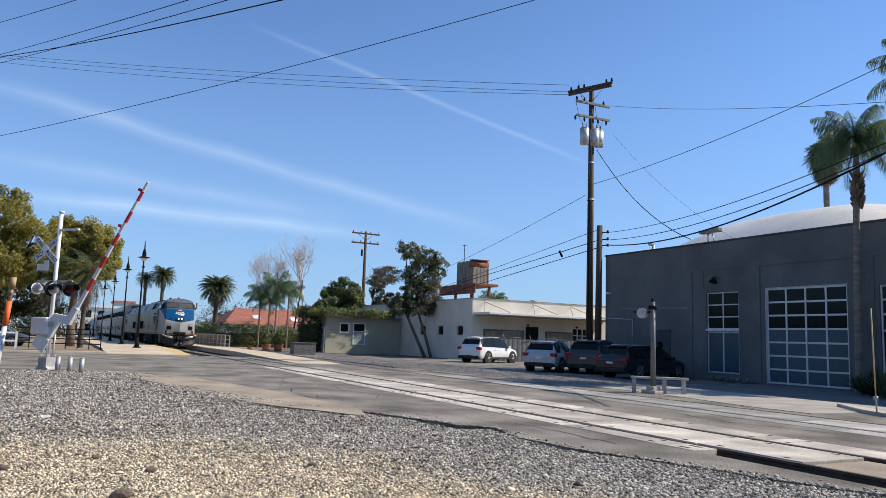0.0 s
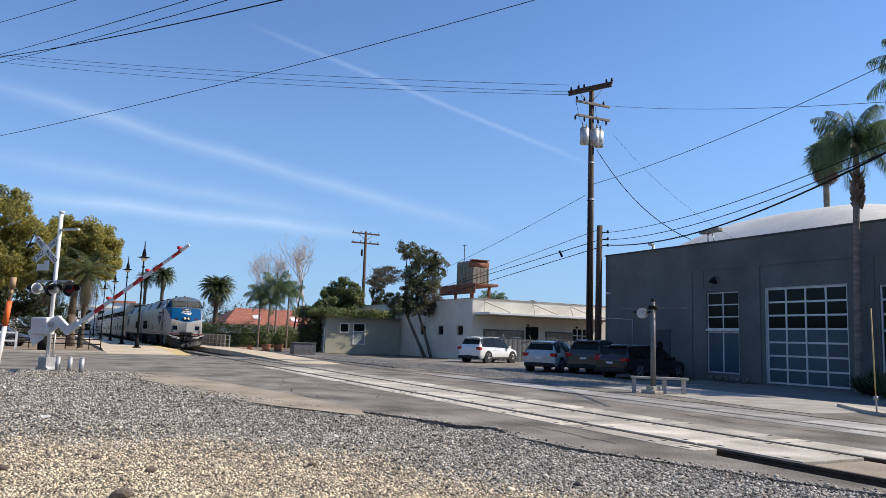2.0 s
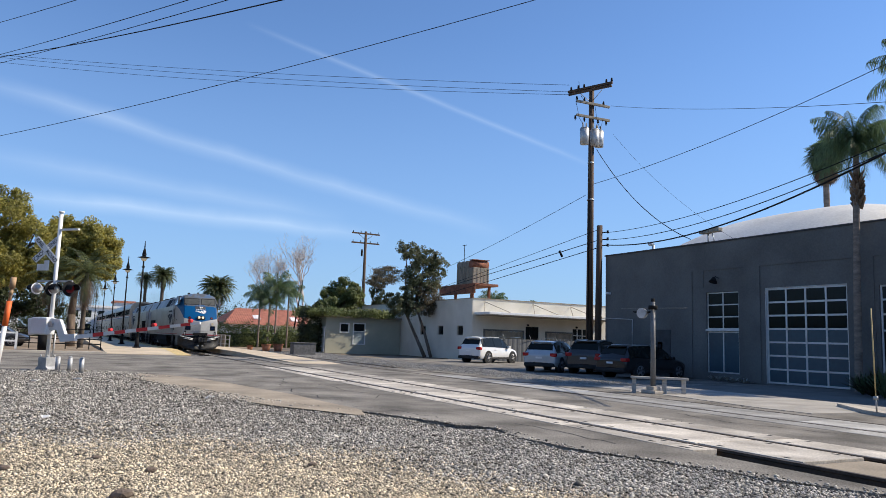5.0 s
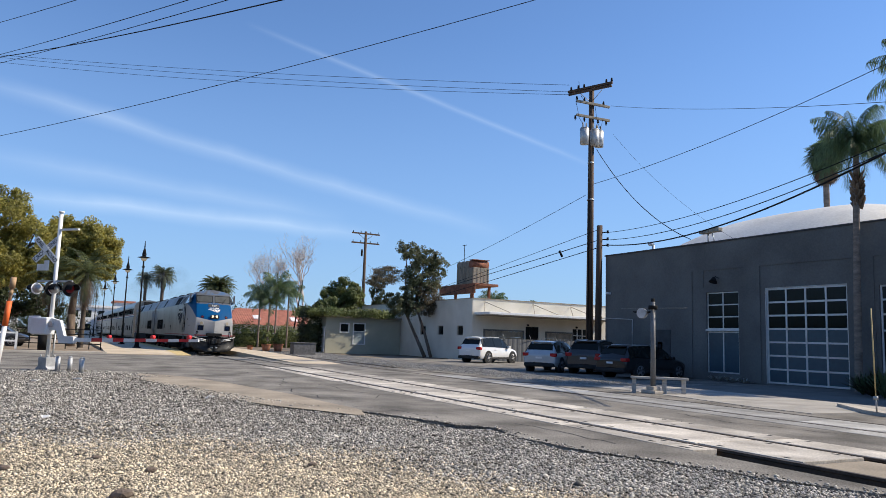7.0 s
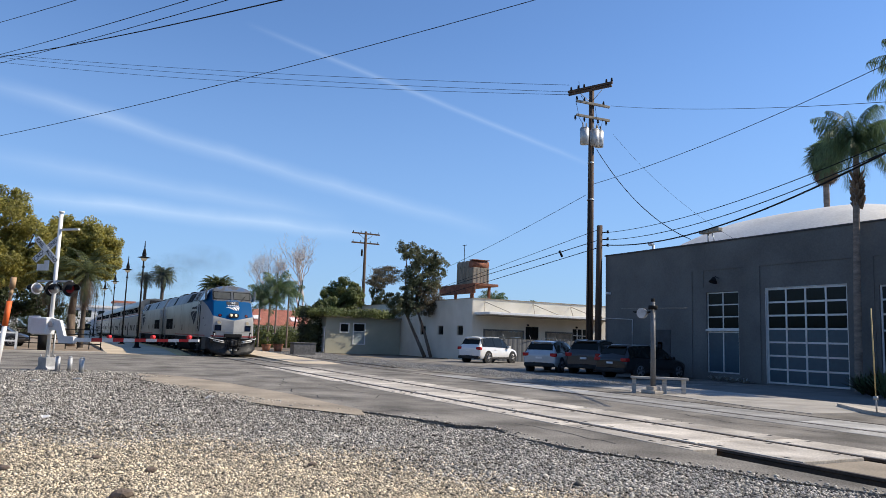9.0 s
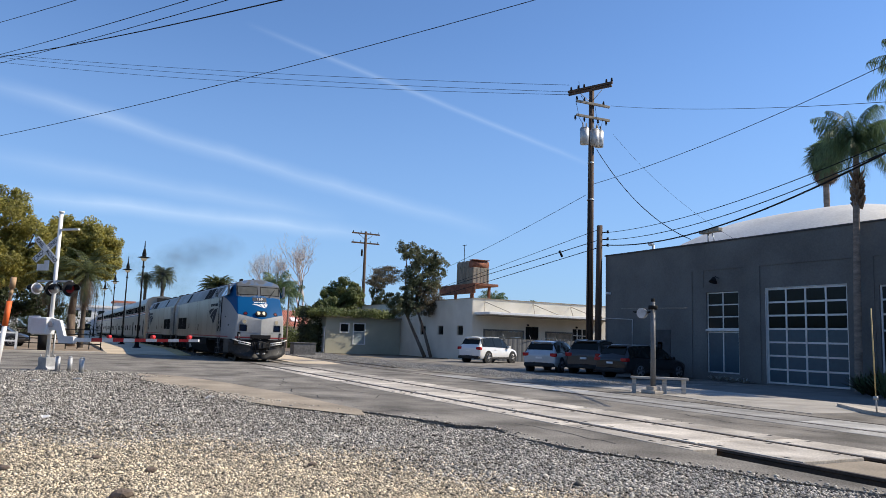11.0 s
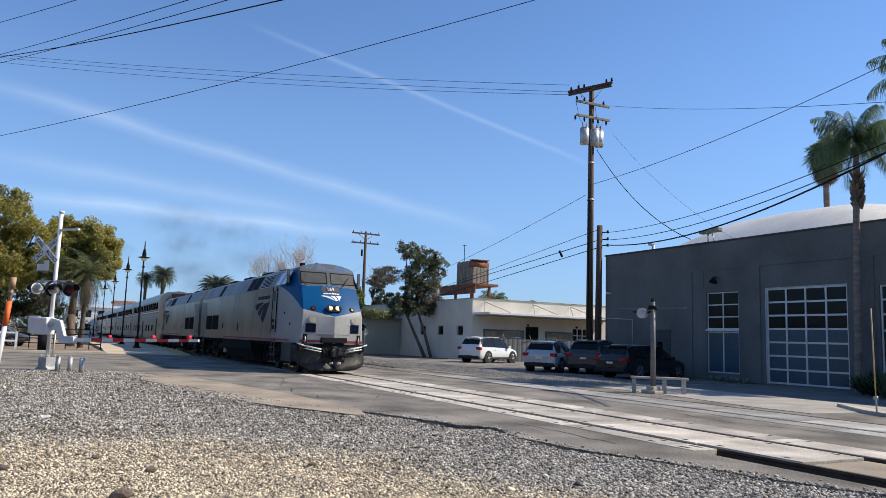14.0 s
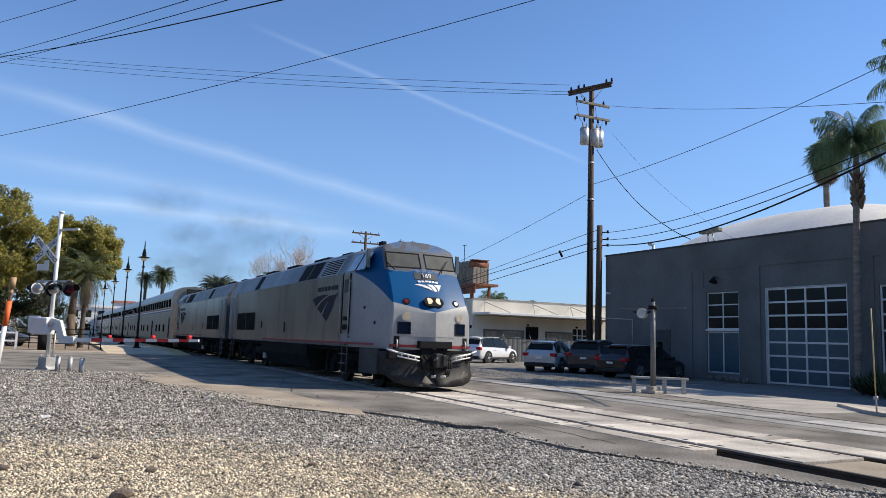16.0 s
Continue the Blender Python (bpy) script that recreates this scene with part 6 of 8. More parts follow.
def limb(bm, pts, r0, r1, seg=7):
    for i in range(len(pts) - 1):
        t0, t1 = i / (len(pts) - 1), (i + 1) / (len(pts) - 1)
        tube(bm, pts[i], pts[i + 1], r0 + (r1 - r0) * t0, r0 + (r1 - r0) * t1, seg=seg, caps=(i in (0, len(pts) - 2)))


def broad_tree(m, label, trunks, blobs, n, size, leaf, bark="bark", seed=0, category="tree", clumps=26):
    """trunks: rows of points with a base radius; limbs reach from each trunk's top into the blobs."""
    t = thing("tree", m, label, category)
    bm = bmesh.new()
    rnd = random.Random(seed)
    for pts, r in trunks:
        limb(bm, [Vector(p) for p in pts], r, r * 0.6)
        top = Vector(pts[-1])
        for c, rad in blobs:
            c = Vector(c)
            mid = top.lerp(c, 0.5) + Vector((rnd.uniform(-0.3, 0.3), rnd.uniform(-0.3, 0.3), 0.2))
            limb(bm, [top, mid, c], r * 0.5, r * 0.15, seg=6)
            for _ in range(4):
                e = c + Vector((rnd.uniform(-0.8, 0.8) * rad[0], rnd.uniform(-0.8, 0.8) * rad[1], rnd.uniform(-0.5, 0.9) * rad[2]))
                tube(bm, c.lerp(mid, 0.3), e, r * 0.16, r * 0.05, seg=5)
    part("trunk", bm, M[bark], t)
    leaf_cloud("crown", blobs, n, size, M[leaf], t, seed, clumps=clumps)
    return t


def feather_crown(name, fronds, length, droop, leaflet, pairs, material, parent, base, seed=0, lift=(-20, 75), width=0.03, fine=False):
    rng = random.Random(seed)
    V, F = [], []
    for k in range(fronds):
        az = 2 * math.pi * (k * 0.381966 + rng.uniform(-0.03, 0.03))
        el = radians(lift[0] + (lift[1] - lift[0]) * ((k + 0.5) / fronds) ** 0.8 + rng.uniform(-6, 6))
        L = length * rng.uniform(0.85, 1.1)
        h = Vector((math.cos(az), math.sin(az), 0))
        side = Vector((-math.sin(az), math.cos(az), 0))
        n = pairs
        pts = []
        p, e = Vector(base), el
        for i in range(n + 1):
            pts.append((p.copy(), e))
            step = L / n
            p = p + (h * math.cos(e) + Vector((0, 0, math.sin(e)))) * step
            e -= droop * (0.4 + i / n) / n * (1.6 if math.cos(e) > 0 else 0.2)
        for i in range(n):
            (a, ea), (b, eb) = pts[i], pts[i + 1]
            w = width * (1 - i / n) + 0.008
            s = len(V)
            V += [a - side * w, a + side * w, b + side * w, b - side * w]
            F.append((s, s + 1, s + 2, s + 3))
            if i < 2:
                continue
            d = (b - a).normalized()
            nrm = side.cross(d)
            ll = leaflet * (math.sin(math.pi * (0.12 + 0.86 * i / n)) ** 0.7) * rng.uniform(0.85, 1.1)
            for sg in (-1, 1):
                tipv = (side * sg * 0.8 + d * 0.55 - Vector((0, 0, 0.28)) * rng.uniform(0.6, 1.6) + nrm * 0.12 * rng.uniform(-1, 1)).normalized()
                if fine:
                    tipv = (side * sg * rng.uniform(0.3, 0.6) + d * 0.45 - Vector((0, 0, rng.uniform(0.35, 1.0)))).normalized()
                o = a.lerp(b, rng.random())
                wv = d * leaflet * (0.02 if fine else 0.045 if droop < 1.3 and leaflet < 0.45 else 0.075)
                s = len(V)
                mid = o + tipv * ll * 0.55
                end = o + tipv * ll - Vector((0, 0, (0.45 if fine else 0.25) * ll))
                V += [o - wv * 0.6, o + wv * 0.6, mid + wv, mid - wv, end]
                F += [(s, s + 1, s + 2, s + 3), (s + 3, s + 2, s + 4)]
    return mesh_from(name, [tuple(v) for v in V], F, material, parent)


def fan_crown(name, fans, r, base, material, parent, seed=0, lift=(-60, 80)):
    rng = random.Random(seed)
    V, F = [], []
    for k in range(fans):
        az = 2 * math.pi * k * 0.381966
        el = radians(lift[0] + (lift[1] - lift[0]) * (k + 0.5) / fans + rng.uniform(-8, 8))
        h = Vector((math.cos(az) * math.cos(el), math.sin(az) * math.cos(el), math.sin(el)))
        side = Vector((-math.sin(az), math.cos(az), 0))
        nrm = h.cross(side)
        c = Vector(base) + h * r * rng.uniform(0.4, 0.6)
        s = len(V)
        V += [Vector(base) - side * 0.02, Vector(base) + side * 0.02, c + side * 0.02, c - side * 0.02]
        F.append((s, s + 1, s + 2, s + 3))
        for j in range(15):
            a = radians(-105 + 15 * j)
            d = (h * math.cos(a) + side * math.sin(a)).normalized()
            L = r * 0.6 * rng.uniform(0.8, 1.1)
            w = (nrm.cross(d)).normalized() * r * 0.035
            s = len(V)
            mid = c + d * L * 0.6 + nrm * 0.04 * rng.uniform(-1, 1)
            V += [c, mid + w, c + d * L - Vector((0, 0, 0.25 * L)), mid - w]
            F.append((s, s + 1, s + 2, s + 3))
    return mesh_from(name, [tuple(v) for v in V], F, material, parent)


def palm(m, label, height, r, kind, seed=0, lean=(0, 0), crown_r=2.5, fronds=46, skirt=False, boot=False):
    t = thing("palm_tree", m, label, "palm tree")
    bm = bmesh.new()
    n = 14
    pts = [Vector((lean[0] * (i / n) ** 1.5, lean[1] * (i / n) ** 1.5, -0.1 + (height + 0.1) * i / n)) for i in range(n + 1)]
    for i in range(n):
        rr = r * (1.15 - 0.3 * i / n)
        tube(bm, pts[i], pts[i + 1], rr * 1.03, rr * 0.95, seg=12, caps=False)
    part("trunk", bm, M["palm_bark_dark" if kind == "date" else "palm_bark"], t)
    top = pts[-1]
    if kind == "feather":
        feather_crown("crown", fronds, crown_r, 1.15, crown_r * 0.3, 64, M["leaf_palm"], t, top, seed, lift=(-28, 89), fine=True)
    elif kind == "date":
        feather_crown("crown", fronds, crown_r, 1.0, crown_r * 0.17, 36, M["leaf_date"], t, top, seed, lift=(-42, 82))
    else:
        fan_crown("crown", fronds, crown_r, top, M["leaf_palm"], t, seed)
    if skirt:
        if kind == "fan":
            fan_crown("dead_leaves", 70, crown_r * 0.85, top - Vector((0, 0, crown_r * 0.35)), M["thatch"], t, seed + 1, lift=(-88, -55))
        else:
            feather_crown("dead_leaves", 46, crown_r * 0.95, 1.1, crown_r * 0.14, 18, M["leaf_dry"], t, top - Vector((0, 0, 0.3)), seed + 1, lift=(-75, -35))
    if boot:
        bm = bmesh.new()
        rnd = random.Random(seed)
        for k in range(60):
            a = 2.4 * k
            z = top.z - 2.5 + 1.3 * k / 60
            o = Vector((top.x + r * 0.8 * math.cos(a), top.y + r * 0.8 * math.sin(a), z))
            tube(bm, o, o + Vector((0.16 * math.cos(a), 0.16 * math.sin(a), rnd.uniform(0.15, 0.35))), 0.07, 0.03, seg=5)
        part("boot", bm, M["thatch"], t)
        part("crownshaft", tubes((top - Vector((0, 0, 1.25)), top, r * 0.9, r * 0.6), seg=12), M["leaf_palm"], t, "smooth green crownshaft")
    return t


def bare_tree(m, label, height, seed, spread=0.58):
    t = thing("bare_tree", m, label, "tree")
    bm = bmesh.new()
    rnd = random.Random(seed)

    def grow(p, d, length, r, depth):
        q = p + d * length
        tube(bm, p, q, r, r * 0.68, seg=6 if depth < 3 else 4, caps=False)
        if depth >= 9:
            return
        for k in range(3 if depth in (1, 3, 5) else 2):
            ax = Vector((rnd.uniform(-1, 1), rnd.uniform(-1, 1), rnd.uniform(-0.3, 0.6)))
            nd = (d + ax * spread * rnd.uniform(0.7, 1.25) + Vector((0, 0, 0.12))).normalized()
            grow(q, nd, length * rnd.uniform(0.62, 0.86), r * 0.64, depth + 1)
    grow(Vector((0, 0, -0.1)), Vector((0.03, 0, 1)), height * 0.26, height * 0.019, 0)
    part("limbwork", bm, M["bark_pale"], t)
    return t


def hedge(name, x0, x1, y0, y1, z0, z1, n, size, leaf, label, seed):
    t = thing(name, pose(0, 0, 0), label, "hedge", kind="stuff")
    rng = np.random.default_rng(seed)
    p = rng.uniform(0, 1, (n, 3))
    face = rng.integers(0, 3, n)
    edge = rng.integers(0, 2, n)
    for ax in range(3):
        sel = face == ax
        p[sel, ax] = edge[sel]
    p += rng.normal(0, 0.05, p.shape)
    lo, hi = np.array((x0, y0, z0)), np.array((x1, y1, z1))
    pos = lo + p * (hi - lo)
    wob = np.array([noise.noise((q[0] * 0.7, q[1] * 0.7, q[2] * 0.7)) for q in pos])
    pos[:, 2] += np.maximum(0, p[:, 2] - 0.4) * wob * (z1 - z0) * 0.9
    pos[:, 0] += wob * 0.25
    out = (p - 0.5)
    out /= np.linalg.norm(out, axis=1)[:, None] + 1e-9
    v, f = leaf_quads(pos, out, size)
    mesh_from("leaves", v, f, M[leaf], t)
    # filler box, coloured dark as the shade among the leaves
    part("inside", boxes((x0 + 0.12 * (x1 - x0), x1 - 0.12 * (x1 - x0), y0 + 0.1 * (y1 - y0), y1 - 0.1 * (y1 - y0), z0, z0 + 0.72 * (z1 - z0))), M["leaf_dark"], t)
    return t


# big olive trees beyond the street
broad_tree(pose(-60, -4.2, 0), "large rounded olive-green shade tree in full leaf", [([(0, 0, -0.1), (0.1, 0.2, 2.0), (0, 0, 4.0)], 0.4)],
           [((0, 0.3, 9.0), (2.4, 2.3, 2.0)), ((0.3, -1.8, 7.8), (2.2, 2.2, 2.2)), ((0, 2.1, 7.4), (2.0, 1.9, 2.0)), ((0.3, -3.0, 9.4), (2.3, 2.4, 2.0)), ((0, 0.2, 6.0), (2.4, 2.6, 1.8)), ((0.4, -3.4, 6.0), (2.2, 2.2, 2.0)), ((0, 2.0, 5.2), (2.0, 1.8, 1.5)), ((0.2, -1.6, 4.6), (2.0, 2.2, 1.5))], 85000, 0.09, "leaf_olive", seed=1, clumps=60)
broad_tree(pose(-61, 0.9, 0), "rounded olive-green shade tree beside the platform", [([(0, 0, -0.1), (0.1, -0.1, 2.4), (0, 0, 4.4)], 0.34)],
           [((0, -0.6, 8.4), (2.0, 1.7, 1.5)), ((0.2, 1.1, 7.9), (2.0, 1.7, 1.5)), ((0, 0.2, 6.8), (2.0, 2.2, 1.6)), ((0, 1.9, 6.8), (1.6, 1.2, 1.4)), ((0, -1.6, 6.8), (1.8, 1.7, 1.8)), ((0, -0.4, 5.4), (1.7, 1.9, 1.2)), ((0, 1.2, 5.8), (1.6, 1.5, 0.9))], 66000, 0.088, "leaf_olive", seed=2, clumps=60)
# dark understorey behind, deep shade put into its leaf colour
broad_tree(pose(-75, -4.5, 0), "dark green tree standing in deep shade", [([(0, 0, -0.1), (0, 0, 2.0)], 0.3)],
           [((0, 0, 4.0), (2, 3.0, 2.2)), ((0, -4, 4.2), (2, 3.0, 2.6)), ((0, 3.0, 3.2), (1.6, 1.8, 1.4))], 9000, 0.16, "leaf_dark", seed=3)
palm(pose(-57.5, 1.5, 0), "short date palm with hanging dry fronds", 5.3, 0.15, "date", seed=4, crown_r=2.5, fronds=30, skirt=True)
palm(pose(-58.5, -0.6, 0), "short date palm with hanging dry fronds", 5.0, 0.15, "date", seed=14, crown_r=2.4, fronds=24, skirt=True)
palm(pose(-149, 14.0, 0), "distant date palm with a rounded crown", 11.0, 0.3, "date", seed=5, crown_r=2.2, fronds=90)
palm(pose(-147, 16.8, 0), "distant date palm with a rounded crown", 11.6, 0.33, "date", seed=6, crown_r=2.8, fronds=100)
palm(pose(-108, 19.7, 0), "full date palm with a wide rounded crown", 7.6, 0.34, "date", seed=7, crown_r=2.9, fronds=130, skirt=True)
palm(pose(-87, 20.9, 0), "queen palm with drooping feathery fronds", 6.0, 0.1, "feather", seed=8, crown_r=2.6, fronds=15)
palm(pose(-86, 22.6, 0), "queen palm with drooping feathery fronds", 7.0, 0.1, "feather", seed=9, crown_r=2.9, fronds=17)
palm(pose(-87, 24.3, 0), "queen palm with drooping feathery fronds", 6.4, 0.1, "feather", seed=10, crown_r=2.6, fronds=15)
palm(pose(-86, 21.8, 0), "queen palm with drooping feathery fronds", 5.2, 0.1, "feather", seed=18, crown_r=2.4, fronds=13)
bare_tree(pose(-115, 34.3, 0), "tall leafless tree with pale branches", 17.0, 11)
bare_tree(pose(-118, 29.2, 0), "smaller leafless tree with pale branches", 14.0, 23)
broad_tree(pose(-75.3, 26.8, 0), "dense round green tree behind the hut", [([(0, 0, -0.1), (0, 0, 3.0)], 0.3)],
           [((0, 0.4, 6.4), (1.8, 1.8, 1.5)), ((0, -1.3, 5.2), (1.6, 1.4, 1.6)), ((0, 1.2, 5.4), (1.6, 1.3, 1.5)), ((0, 0, 4.6), (1.7, 2.1, 1.5)), ((0.4, -2.2, 4.2), (1.3, 1.2, 1.1))], 24000, 0.115, "leaf_green", seed=12)
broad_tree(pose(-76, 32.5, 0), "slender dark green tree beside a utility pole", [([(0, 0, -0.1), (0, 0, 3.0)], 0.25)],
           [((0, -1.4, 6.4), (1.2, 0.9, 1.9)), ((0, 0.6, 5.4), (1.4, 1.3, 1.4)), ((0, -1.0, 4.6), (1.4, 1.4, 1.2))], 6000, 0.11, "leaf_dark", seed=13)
M["leaf_grey"] = leaf_mat("leaf_grey", (0.12, 0.14, 0.065), (0.2, 0.21, 0.115))
M["leaf_brown"] = leaf_mat("leaf_brown", (0.17, 0.135, 0.08), (0.27, 0.22, 0.14))
# leaning two-stemmed tree in front of the cream wall
leaning = broad_tree(pose(-57.6, 28.1, 0), "two-stemmed leaning tree with grey-green foliage", [([(0, 0.2, -0.1), (-0.4, -0.5, 1.6), (-0.9, -1.2, 3.4)], 0.17), ([(0.2, 0.7, -0.1), (-0.2, 0.2, 2.0), (-0.6, -0.4, 4.0)], 0.15)],
           [((-0.3, -1.7, 9.1), (0.9, 1.2, 0.85)), ((-0.3, 0.1, 8.6), (1.2, 1.4, 1.0)), ((-0.2, 1.2, 7.7), (1.1, 1.1, 1.1)), ((-0.4, -0.6, 7.0), (1.2, 1.4, 1.2)), ((-0.3, 0.5, 6.4), (1.2, 1.2, 1.1)), ((-0.6, -1.0, 5.4), (1.1, 1.1, 1.0)), ((-0.8, -2.2, 4.3), (1.2, 1.3, 1.0)), ((-0.5, -0.9, 4.1), (1.1, 1.1, 0.8))], 19000, 0.085, "leaf_grey", seed=15, clumps=45)
leaf_cloud("dry_crown", [((-0.2, 0.5, 5.5), (1.2, 1.3, 1.2)), ((-0.1, 1.4, 4.5), (1.1, 1.0, 0.9)), ((-0.4, 0.3, 4.2), (1.0, 1.0, 0.8)), ((-0.6, -3.2, 6.8), (1.0, 1.7, 0.9)), ((-0.6, -4.2, 6.2), (0.9, 1.2, 0.7))], 8500, 0.075, M["leaf_brown"], leaning, 16, clumps=60)
hedge("roof_hedge", -70.4, -64.1, 20.6, 27.9, 3.25, 3.95, 9000, 0.11, "leaf_green", "leafy vine hedge spilling over a flat roof", 31)
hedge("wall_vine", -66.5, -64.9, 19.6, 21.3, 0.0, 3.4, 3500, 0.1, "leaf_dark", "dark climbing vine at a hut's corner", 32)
hedge("platform_hedge", -92, -88, 14.6, 29.0, 0.0, 2.0, 20000, 0.1, "leaf_green", "mixed green shrubs along the far platform", 33)
hedge("far_trees", -205, -195, 40, 120, 0.0, 7.0, 45000, 0.19, "leaf_dark", "distant line of dark trees", 34)
hedge("far_shrubs", -205, -195, 8, 40, 0.0, 3.2, 14000, 0.16, "leaf_dark", "distant low line of dark shrubs", 38)
hedge("far_trees_left", -150, -140, -60, -2, 0.0, 5.0, 34000, 0.17, "leaf_dark", "distant line of dark trees beyond the station", 35)
# unseen trees added behind the viewer to block sky fill and darken reflections
hedge("trees_across_street", -150, 70, -36, -31, 0.0, 9.5, 14000, 0.6, "leaf_dark", "unseen tree row behind the viewer, added to cut sky light", 36)
hedge("trees_at_lot_end", 46, 52, -36, 70, 0.0, 9.5, 8000, 0.6, "leaf_dark", "unseen tree row past the lot, added to cut sky light", 37)
# palms by the grey building
palm(pose(-17.35, 26.5, 0.1), "slim queen palm rising in front of a grey facade", 9.3, 0.13, "feather", seed=20, lean=(0.05, 0.25), crown_r=2.15, fronds=30, boot=True)
palm(pose(-35.3, 50.8, 0.0), "fan palm with a thatched skirt behind the roof", 16.2, 0.24, "fan", seed=21, crown_r=1.6, fronds=80, skirt=True)
palm(pose(-16.9, 31.4, 0.0), "tall queen palm behind the facade", 13.1, 0.2, "feather", seed=22, crown_r=2.7, fronds=34)
palm(pose(-13.2, 30.0, 0.0), "queen palm behind the facade", 9.6, 0.2, "feather", seed=26, crown_r=2.4, fronds=30)
palm(pose(-68, 41.5, 0.0), "small feathery palm behind the cream building", 5.6, 0.18, "feather", seed=24, crown_r=2.2, fronds=24)
palm(pose(-120, 82, 0.0), "distant fan palm over a roof", 8.0, 0.25, "fan", seed=25, crown_r=2.0, fronds=30)
broad_tree(pose(-92, 72, 0), "distant green tree behind a roof", [([(0, 0, -0.1), (0, 0, 3.0)], 0.3)], [((0, 0, 5.4), (2.0, 3.2, 1.6)), ((0, 4.4, 5.0), (1.6, 2.2, 1.4))], 4000, 0.2, "leaf_green", seed=27)


def agave(m, label, n, r, leaf, seed, up=(25, 80)):
    t = thing("shrub", m, label, "shrub")
    rnd = random.Random(seed)
    for k in range(n):
        az = 2.4 * k
        el = radians(rnd.uniform(*up))
        h = Vector((math.cos(az) * math.cos(el), math.sin(az) * math.cos(el), math.sin(el)))
        s = Vector((-math.sin(az), math.cos(az), 0))
        L = r * rnd.uniform(0.7, 1.1)
        mid = h * L * 0.5
        end = h * L - Vector((0, 0, 0.12 * L))
        V = [s * 0.03, -s * 0.03, mid - s * 0.05, mid + s * 0.05, end, mid - Vector((0, 0, 0.03))]
        mesh_from("leaf", [tuple(v) for v in V], [(0, 1, 2, 3), (3, 2, 4), (1, 0, 5), (5, 2, 1), (0, 3, 5), (5, 4, 2), (3, 4, 5)], M[leaf], t)
    return t


for x, y, r, lf, sd in ((-16.7, 25.7, 1.0, "leaf_dark", 6), (-15.9, 25.3, 1.2, "leaf_dark", 7), (-14.9, 24.8, 1.2, "leaf_palm", 8), (-15.4, 24.2, 0.9, "leaf_dark", 1), (-14.6, 23.6, 1.3, "leaf_palm", 2), (-16.2, 24.9, 0.8, "leaf_palm", 3)):
    agave(pose(x, y, 0.02), "spiky green shrub at the foot of a facade", 34, r, lf, sd)
M["leaf_pale"] = leaf_mat("leaf_pale", (0.42, 0.42, 0.38), (0.55, 0.55, 0.5))
for k in range(5):
    agave(pose(-24.2 + 0.42 * k, 26.5 - 0.1 * (k % 2), 0.01), "pale spiky plant beside the wall", 12, 0.42, "leaf_pale", 40 + k, up=(10, 55))


# ---- distance and clutter ----
def build_tile_house():
    t = thing("tile_roof_house", pose(0, 0, 0), "low white house with a terracotta tile roof", "house")
    X0, X1 = -112, -101
    part("wall", boxes((X0, X1, 20.2, 34.5, -0.1, 2.7)), M["white"], t)
    bm = bmesh.new()
    ridge = -106.5
    pts = {"a": (X1 + 0.8, 19.4, 2.65), "b": (X1 + 0.8, 35, 2.65), "c": (ridge, 33, 5.0), "d": (ridge, 22.2, 5.0), "e": (X0 - 0.8, 19.4, 2.65), "f": (X0 - 0.8, 35, 2.65)}
    v = {k: bm.verts.new(p) for k, p in pts.items()}
    for f in ("abcd", "efcd", "ade", "bcf", "abfe"):
        bm.faces.new([v[k] for k in f])
    bmesh.ops.recalc_face_normals(bm, faces=bm.faces)
    roof = part("roof", bm, M["terracotta"], t)
    # tile courses as ribs running down the slope
    bm = bmesh.new()
    y = 19.8
    while y < 34.9:
        f0 = min(1.0, (y - 19.4) / 2.8, (35 - y) / 2.0)
        a = Vector((X1 + 0.8, y, 2.68))
        b = Vector((X1 + 0.8 + (ridge - X1 - 0.8) * f0, y, 2.68 + 2.35 * f0))
        tube(bm, a, b, 0.05, seg=6, caps=False)
        y += 0.32
    part("tile_course", bm, M["terracotta"], roof)
    for y, z in ((24.3, 3.6), (29.5, 3.5), (33.0, 3.7)):
        k = (z - 2.65) / 2.35
        x = X1 + 0.8 + (ridge - X1 - 0.8) * k
        bm = bmesh.new()
        box(bm, -0.7, 0.7, -0.45, 0.45, -0.04, 0.08)
        bm.transform(Matrix.Translation((x, y, z + 0.12)) @ Matrix.Rotation(math.atan2(2.35, 6.3), 4, "Y"))
        part("skylight", bm, M["white"], t)
    for y in (22.0, 25.0, 28.0, 31.0):
        part("window", boxes((X1, X1 + 0.04, y, y + 1.2, 1.0, 2.1)), M["glass_dark"], t)


build_tile_house()


